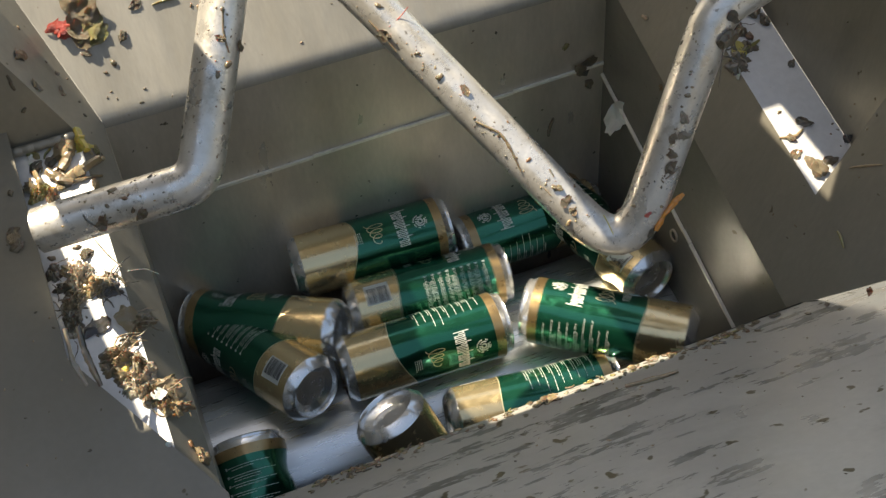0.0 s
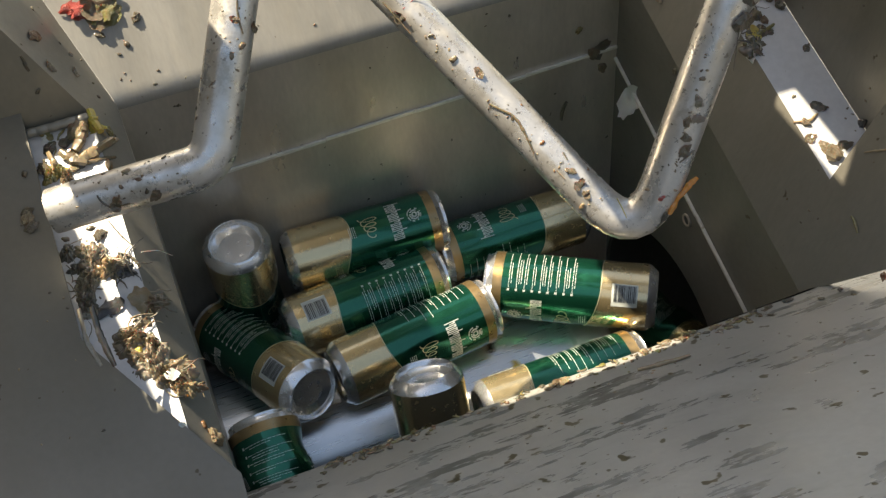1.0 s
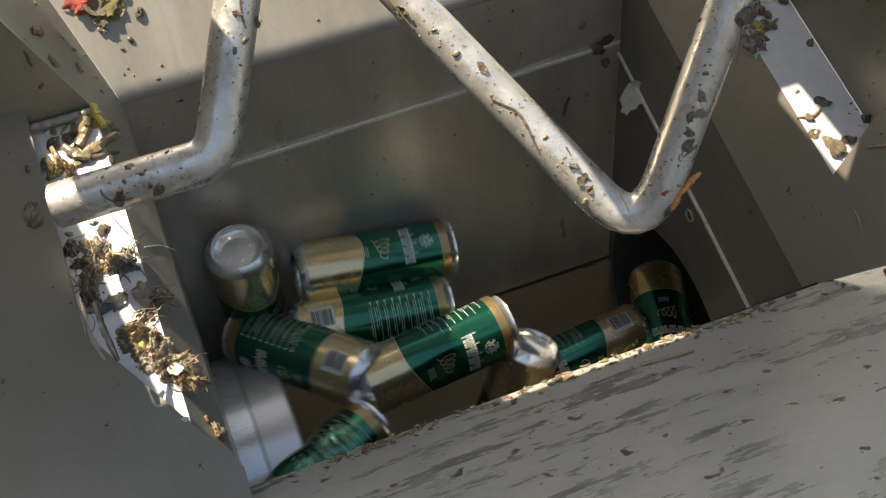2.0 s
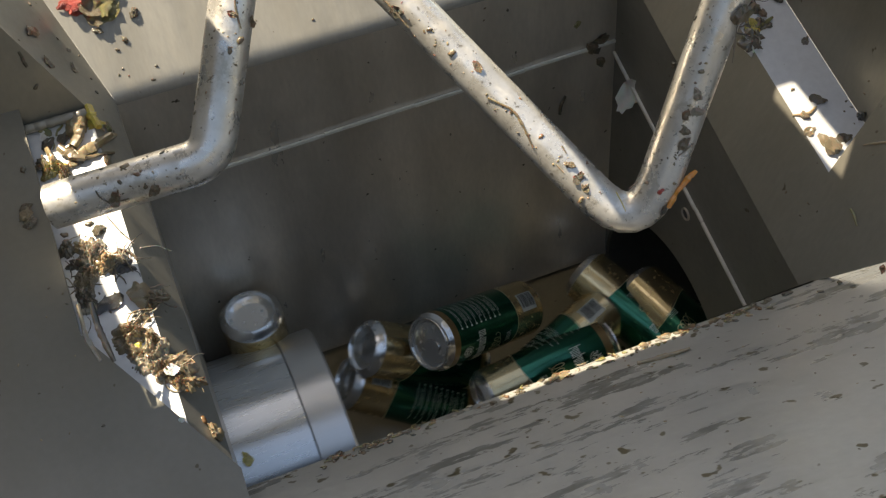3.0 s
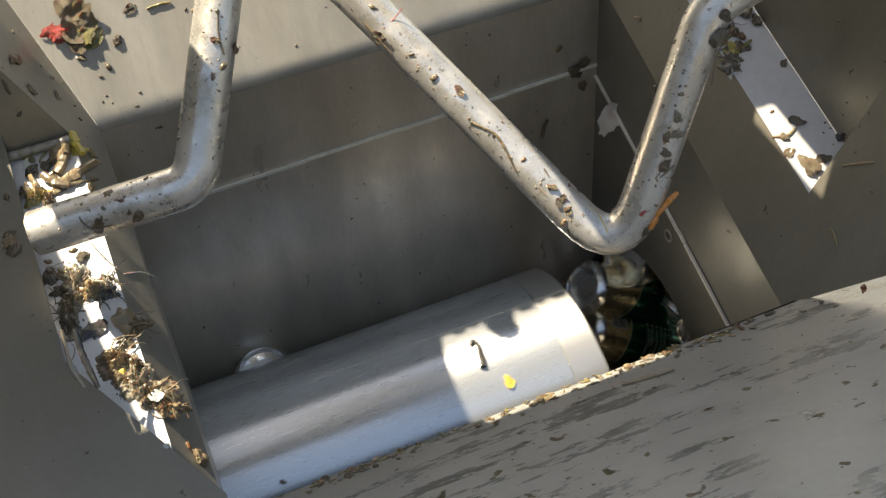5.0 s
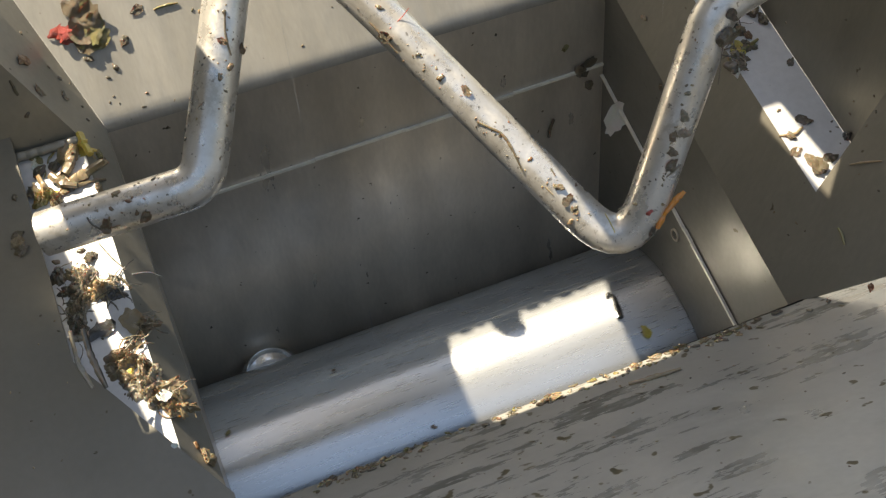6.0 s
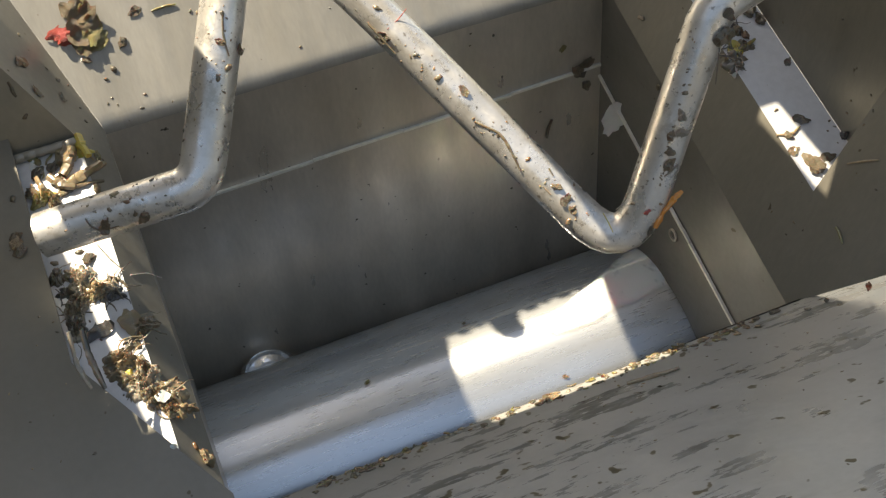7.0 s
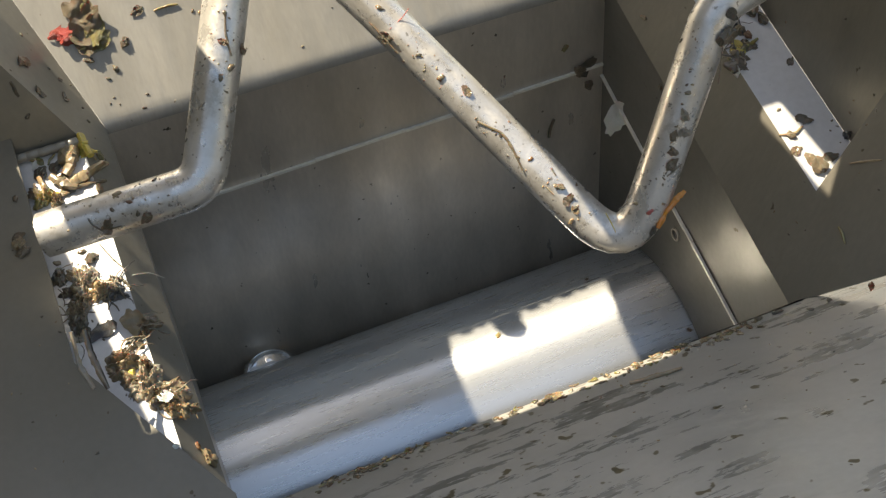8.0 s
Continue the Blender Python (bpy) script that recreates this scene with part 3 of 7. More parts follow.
STUFF = {
    "brown": (scrap_mat("wet_brown_scrap", (0.16, 0.122, 0.072)), "wet brown"),
    "tan": (scrap_mat("tan_scrap", (0.29, 0.22, 0.125)), "pale tan"),
    "dark": (scrap_mat("dark_scrap", (0.10, 0.082, 0.053)), "dark brown"),
    "black": (scrap_mat("black_scrap", (0.03, 0.028, 0.025)), "black"),
    "grey": (scrap_mat("grey_scrap", (0.27, 0.235, 0.175)), "greyish"),
    "olive": (scrap_mat("olive_scrap", (0.20, 0.175, 0.06)), "olive green"),
    "yellow": (scrap_mat("yellow_scrap", (0.55, 0.44, 0.09)), "yellow"),
    "rust": (scrap_mat("rust_scrap", (0.17, 0.085, 0.035)), "rusty brown"),
    "orange": (scrap_mat("orange_scrap", (0.60, 0.22, 0.02)), "orange"),
    "tomato": (scrap_mat("red_scrap", (0.36, 0.045, 0.03)), "red"),
    "white": (scrap_mat("white_scrap", (0.72, 0.71, 0.66), 0.4, 0.1), "white"),
}
SHAPES = {}


def lump(seed):
    bm = bmesh.new()
    bmesh.ops.create_icosphere(bm, subdivisions=3, radius=0.5)
    off = Vector((seed * 3.1, seed * 1.7, seed * 0.9))
    for v in bm.verts:
        p = v.co.copy()
        k = 0.75 + 0.55 * noise.noise(p * 2.2 + off) + 0.28 * noise.noise(p * 6 + off)
        k += 0.16 * noise.noise(p * 13 + off)
        v.co = Vector((p.x * k * 1.15, p.y * k * 0.85, p.z * k * 0.55))
    return bm


def torn_leaf(seed):
    rng = random.Random(seed)
    bm = bmesh.new()
    n, rings = 22, 4
    edge = [0.36 + 0.20 * noise.noise(Vector((math.cos(i * 2 * math.pi / n) * 1.1, math.sin(i * 2 * math.pi / n) * 1.1, seed * 4.7))) + rng.uniform(-0.055, 0.055) for i in range(n)]
    top, low = [], []
    for layer, lst in ((0.03, top), (-0.03, low)):
        mid = bm.verts.new((0, 0, layer))
        rows = []
        for r in range(1, rings + 1):
            row = []
            for i in range(n):
                a = 2 * math.pi * i / n
                d = edge[i] * r / rings
                x, y = d * math.cos(a) * 1.25, d * math.sin(a) * 0.8
                z = 0.13 * noise.noise(Vector((x * 4, y * 4, seed * 2.3))) + 0.35 * (x * x * (1 if seed % 2 else 0.3))
                row.append(bm.verts.new((x, y, z + layer * (1 - 0.6 * r / rings))))
            rows.append(row)
        for i in range(n):
            bm.faces.new((mid, rows[0][i], rows[0][(i + 1) % n]))
            for p, q in zip(rows, rows[1:]):
                bm.faces.new((p[i], q[i], q[(i + 1) % n], p[(i + 1) % n]))
        lst.extend(rows[-1])
    for i in range(n):
        bm.faces.new((top[i], low[i], low[(i + 1) % n], top[(i + 1) % n]))
    return bm


def scrap(kind, colour, where, up, size, seed):
    """A bit of food waste lying on a surface: a lump or a torn leaf."""
    mat, word = STUFF[colour]
    key = (kind, colour, seed % 5)
    if key not in SHAPES:
        bm = lump(seed % 5) if kind == "lump" else torn_leaf(seed % 5)
        bmesh.ops.scale(bm, vec=[1 / SIZE] * 3, verts=bm.verts)
        SHAPES[key] = mesh_of("scrap", bm, mat, True)
    ob = new("food_scrap", SHAPES[key])
    n = Vector(up).normalized()
    turn = n.to_track_quat("Z", "Y").to_matrix().to_4x4() @ pose(0, 0, 0, 0, 0, seed * 77 % 360)
    ob.matrix_world = Matrix.Translation(Vector(where) + n * size * (0.12 if kind == "lump" else 0.05)) @ turn @ Matrix.Diagonal((size, size, size, 1))
    return tagged(ob, f"{word} {'lump' if kind == 'lump' else 'torn shred'} of food waste stuck to the steel", "food scrap", "food scraps in the hopper")


def strand(colour, radius, *points):
    """A thin strip of food waste along the surface."""
    mat, word = STUFF[colour]
    pts = [Vector(p) / SIZE for p in points]
    r = radius / SIZE
    bm = tube(pts, lambda t: r * (0.55 + 0.45 * math.sin(math.pi * (0.12 + 0.76 * t)) + 0.12 * math.sin(t * 23)), 0.008, 8)
    for v in bm.verts:
        v.co += Vector((noise.noise(v.co * 170), noise.noise(v.co * 170 + Vector((5, 0, 0))), noise.noise(v.co * 170 + Vector((0, 7, 0))))) * r * 0.5
    return tagged(part("food_strip", bm, mat, None, smooth=True), f"{word} thin strip of food waste stuck to the steel", "food scrap", "food scraps in the hopper")



SPECKS = []


def speck(colour, where, up, size, seed):
    """A crumb too small to pick out: gathered and joined into one layer of dirt."""
    SPECKS.append((colour, Vector(where), Vector(up).normalized(), size, seed))


def dirt_layer():
    names = sorted({s[0] for s in SPECKS})
    verts, faces, mats = [], [], []
    for colour, where, n, size, seed in SPECKS:
        bm = bmesh.new()
        bmesh.ops.create_icosphere(bm, subdivisions=2, radius=0.5)
        m = Matrix.Translation(where + n * size * 0.1) @ n.to_track_quat("Z", "Y").to_matrix().to_4x4() @ pose(0, 0, 0, 0, 0, seed * 41)
        base = len(verts)
        bm.verts.index_update()
        for v in bm.verts:
            k = 0.8 + 0.6 * noise.noise(v.co * 2.5 + Vector((seed, seed * 0.7, 0)))
            verts.append(m @ (Vector((v.co.x * 1.3, v.co.y * 0.8, v.co.z * 0.45)) * k * size))
        for f in bm.faces:
            faces.append([base + v.index for v in f.verts])
            mats.append(names.index(colour))
        bm.free()
    me = bpy.data.meshes.new("dirt")
    me.from_pydata(verts, [], faces)
    for nm in names:
        me.materials.append(STUFF[nm][0])
    me.polygons.foreach_set("material_index", mats)
    me.polygons.foreach_set("use_smooth", [True] * len(faces))
    return tagged(new("food_crumbs", me), "small brown crumbs of food dirt on the steel", "dirt", kind="stuff")


scrap("lump", "tomato", (-0.1476, 0.1856, 0.5063), (0.00, -0.77, 0.64), 0.0165, 0)
scrap("shred", "olive", (-0.1241, 0.1852, 0.5058), (0.00, -0.77, 0.64), 0.0320, 1)
scrap("lump", "dark", (-0.1364, 0.1711, 0.4890), (0.00, -0.77, 0.64), 0.0083, 2)
scrap("lump", "dark", (-0.1027, 0.1754, 0.4941), (0.00, -0.77, 0.64), 0.0100, 3)
scrap("shred", "olive", (-0.1251, 0.2004, 0.5239), (0.00, -0.77, 0.64), 0.0187, 4)
scrap("shred", "dark", (-0.0837, 0.1904, 0.5120), (0.00, -0.77, 0.64), 0.0134, 5)
strand("olive", 0.0012, (-0.0703, 0.1873, 0.5098), (-0.0606, 0.1883, 0.5109), (-0.0482, 0.1874, 0.5098))
speck("dark", (-0.1168, 0.1628, 0.4791), (0.00, -0.77, 0.64), 0.0067, 7)
speck("dark", (-0.1260, 0.1586, 0.4741), (0.00, -0.77, 0.64), 0.0039, 8)
speck("dark", (-0.1048, 0.1379, 0.4483), (0.00, -0.88, 0.48), 0.0045, 9)
speck("brown", (-0.0778, 0.1370, 0.4467), (0.00, -0.88, 0.48), 0.0045, 10)
speck("dark", (-0.1312, 0.1452, 0.4581), (0.00, -0.77, 0.64), 0.0026, 11)
speck("brown", (-0.1275, 0.2023, 0.5262), (0.00, -0.77, 0.64), 0.0027, 12)
speck("brown", (-0.0949, 0.1349, 0.4423), (0.00, -0.92, 0.40), 0.0021, 13)
speck("brown", (0.0463, 0.1458, 0.4589), (0.00, -0.77, 0.64), 0.0027, 14)
speck("dark", (-0.1237, 0.1431, 0.4556), (0.00, -0.77, 0.64), 0.0021, 15)
speck("brown", (0.0655, 0.0061, 0.5704), (-0.71, -0.65, 0.26), 0.0016, 16)
speck("dark", (-0.1651, 0.1341, 0.4836), (0.88, -0.13, 0.46), 0.0021, 17)
speck("brown", (0.2068, 0.1323, 0.4153), (0.00, -1.00, 0.00), 0.0029, 18)
speck("brown", (0.0959, -0.0344, 0.5466), (-0.29, -0.69, 0.66), 0.0012, 19)
speck("dark", (-0.1195, 0.1931, 0.5152), (0.00, -0.77, 0.64), 0.0031, 20)
speck("dark", (0.0888, 0.1323, 0.4055), (0.00, -1.00, 0.00), 0.0023, 21)
speck("brown", (0.1029, -0.0456, 0.5381), (-0.29, -0.69, 0.66), 0.0013, 22)
speck("brown", (0.1235, -0.0585, 0.5282), (0.40, -0.40, 0.82), 0.0014, 23)
speck("dark", (0.2393, 0.1323, 0.3673), (0.00, -1.00, 0.00), 0.0035, 24)
speck("brown", (-0.0616, -0.0090, 0.5742), (-0.72, -0.24, 0.64), 0.0015, 25)
speck("dark", (-0.0986, 0.1444, 0.4572), (0.00, -0.77, 0.64), 0.0029, 26)
speck("brown", (0.0967, -0.0327, 0.5487), (-0.29, -0.69, 0.66), 0.0010, 28)
speck("dark", (-0.0029, 0.1537, 0.4683), (0.00, -0.77, 0.64), 0.0017, 29)
speck("dark", (0.0836, 0.1626, 0.4789), (0.00, -0.77, 0.64), 0.0018, 30)
speck("brown", (0.2084, 0.1323, 0.4284), (0.00, -1.00, 0.04), 0.0028, 31)
speck("dark", (-0.0379, 0.1822, 0.5023), (0.00, -0.77, 0.64), 0.0034, 32)
speck("dark", (0.2318, 0.1322, 0.4192), (0.00, -1.00, 0.00), 0.0036, 33)
speck("brown", (-0.1614, 0.1400, 0.4781), (0.88, -0.13, 0.46), 0.0019, 34)
speck("brown", (-0.1266, 0.1478, 0.4613), (0.00, -0.77, 0.64), 0.0023, 35)
speck("brown", (0.0270, 0.1349, 0.4422), (0.00, -0.92, 0.40), 0.0025, 36)
scrap("shred", "yellow", (-0.1633, 0.0821, 0.4628), (0.00, -0.34, 0.94), 0.0220, 37)
scrap("lump", "tan", (-0.1763, 0.0829, 0.4631), (0.00, -0.34, 0.94), 0.0220, 38)
strand("tan", 0.0039, (-0.1803, 0.0535, 0.4554), (-0.1673, 0.0586, 0.4573), (-0.1503, 0.0814, 0.4454))
scrap("lump", "brown", (-0.1893, 0.0640, 0.4563), (0.00, -0.34, 0.94), 0.0124, 40)
scrap("shred", "white", (-0.2024, 0.0827, 0.4630), (0.00, -0.34, 0.94), 0.0187, 41)
scrap("lump", "olive", (-0.2033, 0.0545, 0.4529), (0.00, -0.34, 0.94), 0.0133, 42)
scrap("shred", "yellow", (-0.1958, 0.0482, 0.4506), (0.00, -0.34, 0.94), 0.0133, 43)
scrap("lump", "brown", (-0.2116, 0.0575, 0.4540), (0.00, -0.34, 0.94), 0.0143, 44)
strand("brown", 0.0021, (-0.1838, 0.0616, 0.4570), (-0.1789, 0.0507, 0.4531), (-0.1648, 0.0511, 0.4532), (-0.1551, 0.0606, 0.4437))
strand("dark", 0.0013, (-0.1744, -0.0305, 0.4233), (-0.1649, -0.0364, 0.4211), (-0.1619, -0.0462, 0.4162))
strand("black", 0.0026, (-0.1995, -0.1125, 0.4567), (-0.2002, -0.1296, 0.4412), (-0.1965, -0.1473, 0.4274))
strand("grey", 0.0022, (-0.2070, -0.1146, 0.4595), (-0.2098, -0.1298, 0.4403), (-0.2053, -0.1470, 0.4317))
speck("tomato", (-0.1561, -0.1442, 0.3688), (0.85, -0.18, 0.49), 0.0048, 41)
scrap("lump", "tan", (-0.1484, -0.1725, 0.3451), (0.85, -0.18, 0.49), 0.0162, 43)
scrap("shred", "white", (-0.1657, -0.1811, 0.3823), (0.01, -0.34, 0.94), 0.0063, 44)
speck("rust", (-0.1524, -0.1655, 0.3546), (0.85, -0.18, 0.49), 0.0066, 45)
speck("brown", (-0.2244, 0.0458, 0.4642), (0.01, -0.34, 0.94), 0.0067, 2)
strand("white", 0.0004, (-0.1577, -0.0276, 0.4144), (-0.1452, -0.0130, 0.3978), (-0.1357, -0.0413, 0.4136))
speck("tan", (-0.1473, -0.0453, 0.5095), (-0.17, -0.08, 0.98), 0.0066, 6)
strand("dark", 0.0008, (-0.1719, -0.0415, 0.5061), (-0.1726, -0.0540, 0.4994), (-0.1646, -0.0590, 0.4913))
scrap("shred", "brown", (-0.1616, -0.0587, 0.4942), (-0.21, -0.94, 0.28), 0.0133, 8)
strand("brown", 0.0008, (-0.1574, -0.0572, 0.5012), (-0.1601, -0.0597, 0.4928), (-0.1520, -0.0612, 0.4933))
scrap("shred", "brown", (-0.1329, -0.0640, 0.4964), (-0.18, -0.98, 0.09), 0.0117, 10)
speck("brown", (-0.0519, -0.0234, 0.5664), (0.05, -0.78, 0.62), 0.0051, 11)
strand("dark", 0.0009, (-0.0349, 0.0019, 0.5983), (-0.0392, -0.0079, 0.5861), (-0.0388, -0.0143, 0.5752))
scrap("shred", "brown", (-0.0296, -0.0058, 0.5728), (0.78, -0.63, 0.04), 0.0111, 13)
speck("brown", (-0.0424, -0.0185, 0.5690), (0.39, -0.81, 0.43), 0.0063, 14)
speck("dark", (-0.0343, 0.0037, 0.5994), (0.05, -0.78, 0.62), 0.0047, 15)
scrap("shred", "brown", (-0.0415, -0.0084, 0.5847), (0.05, -0.78, 0.62), 0.0093, 16)
strand("brown", 0.0005, (-0.0734, -0.0313, 0.5520), (-0.0683, -0.0313, 0.5553))
speck("brown", (-0.0558, 0.0047, 0.5853), (-0.82, -0.09, 0.57), 0.0021, 18)
speck("tan", (-0.0361, -0.0037, 0.5900), (0.22, -0.81, 0.54), 0.0017, 19)
speck("brown", (-0.0578, -0.0422, 0.5371), (0.54, -0.78, 0.31), 0.0022, 20)
speck("tan", (-0.0499, -0.0174, 0.5738), (0.05, -0.78, 0.62), 0.0017, 21)
speck("brown", (-0.0527, -0.0252, 0.5643), (0.05, -0.78, 0.62), 0.0014, 22)
speck("tan", (-0.0315, 0.0071, 0.6035), (0.05, -0.78, 0.62), 0.0017, 23)
speck("tan", (-0.0326, 0.1803, 0.5000), (0.00, -0.77, 0.64), 0.0040, 24)
speck("brown", (-0.0323, 0.0016, 0.5964), (0.22, -0.81, 0.54), 0.0022, 25)
speck("brown", (-0.0546, -0.0117, 0.5781), (-0.46, -0.52, 0.71), 0.0015, 26)
speck("brown", (-0.0480, -0.0013, 0.5900), (-0.46, -0.52, 0.71), 0.0018, 27)
speck("brown", (-0.0466, 0.0205, 0.6006), (-0.88, 0.07, 0.47), 0.0016, 28)
speck("brown", (-0.0380, 0.0060, 0.6011), (-0.30, -0.64, 0.71), 0.0020, 29)
speck("brown", (-0.0439, -0.0165, 0.5738), (0.22, -0.81, 0.54), 0.0018, 30)
speck("tan", (-0.0524, -0.0146, 0.5765), (-0.30, -0.64, 0.71), 0.0018, 31)
speck("brown", (-0.1544, -0.0603, 0.4926), (-0.18, -0.98, 0.09), 0.0015, 32)
speck("tan", (-0.1599, -0.0573, 0.4989), (-0.22, -0.86, 0.46), 0.0014, 33)
speck("tan", (-0.1300, -0.0587, 0.5083), (-0.23, -0.61, 0.76), 0.0020, 34)
speck("tan", (-0.1881, -0.0513, 0.4962), (-0.23, -0.75, 0.62), 0.0022, 35)
speck("brown", (-0.1121, -0.0663, 0.5051), (-0.22, -0.86, 0.46), 0.0013, 36)
speck("dark", (-0.1090, -0.0679, 0.5023), (-0.21, -0.94, 0.28), 0.0019, 37)
speck("brown", (-0.1207, -0.0614, 0.5088), (-0.23, -0.75, 0.62), 0.0013, 38)
speck("brown", (-0.1480, -0.0587, 0.5020), (-0.23, -0.75, 0.62), 0.0019, 39)
scrap("shred", "dark", (0.0781, -0.0147, 0.5538), (-0.81, -0.57, 0.11), 0.0156, 40)
strand("tomato", 0.0004, (0.0822, -0.0154, 0.5601), (0.0916, -0.0139, 0.5643), (0.1001, -0.0130, 0.5714))
strand("brown", 0.0009, (0.0705, -0.0034, 0.5626), (0.0770, -0.0142, 0.5541), (0.0832, -0.0252, 0.5432))
speck("brown", (0.0800, -0.0029, 0.5721), (-0.12, -0.65, 0.75), 0.0057, 43)
speck("dark", (0.0960, -0.0363, 0.5445), (-0.45, -0.70, 0.55), 0.0045, 44)
speck("brown", (0.1064, -0.0537, 0.5310), (-0.45, -0.70, 0.55), 0.0061, 45)
scrap("shred", "brown", (0.1203, -0.0668, 0.5230), (-0.12, -0.65, 0.75), 0.0114, 46)
strand("brown", 0.0012, (0.1211, -0.0845, 0.5050), (0.1363, -0.0998, 0.4979), (0.1393, -0.1104, 0.4877), (0.1418, -0.1208, 0.4751))
strand("dark", 0.0008, (0.1617, -0.1283, 0.4760), (0.1630, -0.1339, 0.4718))
scrap("lump", "brown", (0.1624, -0.1406, 0.4656), (-0.12, -0.65, 0.75), 0.0082, 2)
scrap("shred", "dark", (0.1652, -0.1492, 0.4580), (-0.29, -0.69, 0.66), 0.0114, 3)
scrap("shred", "brown", (0.1681, -0.1558, 0.4523), (-0.45, -0.70, 0.55), 0.0090, 4)
strand("tan", 0.0005, (0.1530, -0.1354, 0.4664), (0.1569, -0.1420, 0.4613))
speck("tan", (0.1642, -0.1578, 0.4439), (-0.72, -0.64, 0.27), 0.0057, 6)
speck("brown", (0.0975, -0.0367, 0.5450), (-0.29, -0.69, 0.66), 0.0012, 7)
speck("brown", (0.0832, -0.0134, 0.5629), (-0.29, -0.69, 0.66), 0.0014, 8)
speck("tan", (0.1630, -0.1362, 0.4694), (0.06, -0.59, 0.81), 0.0012, 9)
speck("brown", (0.1213, -0.0824, 0.5066), (-0.60, -0.68, 0.42), 0.0023, 10)
speck("tan", (0.1554, -0.1350, 0.4683), (-0.45, -0.70, 0.55), 0.0024, 11)
speck("tan", (0.1256, -0.0917, 0.4977), (-0.60, -0.68, 0.42), 0.0013, 12)
speck("tan", (0.1684, -0.1607, 0.4463), (-0.59, -0.69, 0.42), 0.0018, 13)
speck("tan", (0.0910, -0.0284, 0.5504), (-0.45, -0.70, 0.55), 0.0015, 14)
speck("brown", (0.0954, -0.0443, 0.5264), (-0.87, -0.48, -0.05), 0.0020, 15)
speck("brown", (0.0979, -0.0422, 0.5386), (-0.45, -0.70, 0.55), 0.0017, 16)
speck("tan", (0.1163, -0.0684, 0.5203), (-0.29, -0.69, 0.66), 0.0016, 17)
speck("brown", (0.1704, -0.1548, 0.4545), (-0.29, -0.69, 0.66), 0.0023, 18)
speck("dark", (0.1309, -0.0963, 0.4972), (-0.45, -0.70, 0.55), 0.0020, 19)
speck("dark", (0.1203, -0.0847, 0.5002), (-0.72, -0.64, 0.27), 0.0017, 20)
speck("brown", (0.0862, -0.0289, 0.5373), (-0.87, -0.48, -0.05), 0.0021, 21)
speck("brown", (0.1239, -0.0903, 0.4968), (-0.72, -0.64, 0.27), 0.0019, 22)
speck("tan", (0.0846, -0.0238, 0.5497), (-0.72, -0.64, 0.27), 0.0014, 23)
speck("brown", (0.1689, -0.1598, 0.4479), (-0.45, -0.70, 0.56), 0.0018, 24)
speck("brown", (0.1416, -0.1141, 0.4834), (-0.45, -0.70, 0.55), 0.0019, 25)
speck("tan", (0.1773, -0.1617, 0.4498), (-0.13, -0.63, 0.76), 0.0016, 26)
speck("tan", (0.1572, -0.1335, 0.4708), (-0.29, -0.69, 0.66), 0.0014, 27)
speck("tan", (0.1037, -0.0562, 0.5236), (-0.72, -0.64, 0.27), 0.0017, 28)
speck("tan", (0.1437, -0.1213, 0.4752), (-0.60, -0.68, 0.42), 0.0018, 29)
speck("brown", (0.1559, -0.1427, 0.4575), (-0.72, -0.64, 0.27), 0.0012, 30)
speck("brown", (0.0767, -0.0130, 0.5487), (-0.87, -0.48, -0.05), 0.0021, 31)
speck("tan", (0.0744, -0.0088, 0.5577), (-0.81, -0.58, 0.11), 0.0023, 32)
speck("tan", (0.1517, -0.1342, 0.4656), (-0.60, -0.68, 0.42), 0.0023, 33)
speck("tan", (0.0979, -0.0382, 0.5435), (-0.29, -0.69, 0.66), 0.0021, 34)
speck("dark", (0.1349, -0.1083, 0.4834), (-0.72, -0.64, 0.27), 0.0022, 35)
speck("tan", (0.0977, -0.0431, 0.5370), (-0.60, -0.68, 0.42), 0.0016, 36)
speck("tan", (0.1497, -0.1199, 0.4815), (-0.12, -0.65, 0.75), 0.0013, 37)
speck("tan", (0.1677, -0.1542, 0.4539), (-0.29, -0.69, 0.66), 0.0016, 38)
speck("tan", (0.1435, -0.1120, 0.4871), (-0.29, -0.69, 0.66), 0.0012, 39)
speck("tan", (0.1103, -0.0653, 0.5189), (-0.60, -0.68, 0.42), 0.0014, 40)
scrap("lump", "grey", (0.2517, -0.1657, 0.5188), (-0.22, -0.88, 0.42), 0.0094, 41)
scrap("shred", "grey", (0.2499, -0.1704, 0.5070), (-0.05, -0.94, 0.34), 0.0126, 42)
scrap("lump", "brown", (0.2415, -0.1686, 0.5062), (-0.38, -0.79, 0.48), 0.0080, 43)
scrap("lump", "brown", (0.2386, -0.1733, 0.4958), (-0.22, -0.88, 0.42), 0.0087, 44)
scrap("shred", "brown", (0.2361, -0.1771, 0.4866), (-0.05, -0.94, 0.34), 0.0127, 45)
strand("brown", 0.0008, (0.2314, -0.1800, 0.4794), (0.2391, -0.1791, 0.4823), (0.2448, -0.1773, 0.4842))
speck("brown", (0.2569, -0.1595, 0.5333), (-0.38, -0.79, 0.48), 0.0047, 0)
speck("tomato", (0.2147, -0.1864, 0.4555), (-0.39, -0.79, 0.47), 0.0052, 1)
strand("orange", 0.0024, (0.2186, -0.1917, 0.4419), (0.2275, -0.1877, 0.4500), (0.2399, -0.1848, 0.4589), (0.2456, -0.1841, 0.4625))
scrap("lump", "dark", (0.2157, -0.1906, 0.4399), (0.19, -0.98, 0.01), 0.0073, 3)
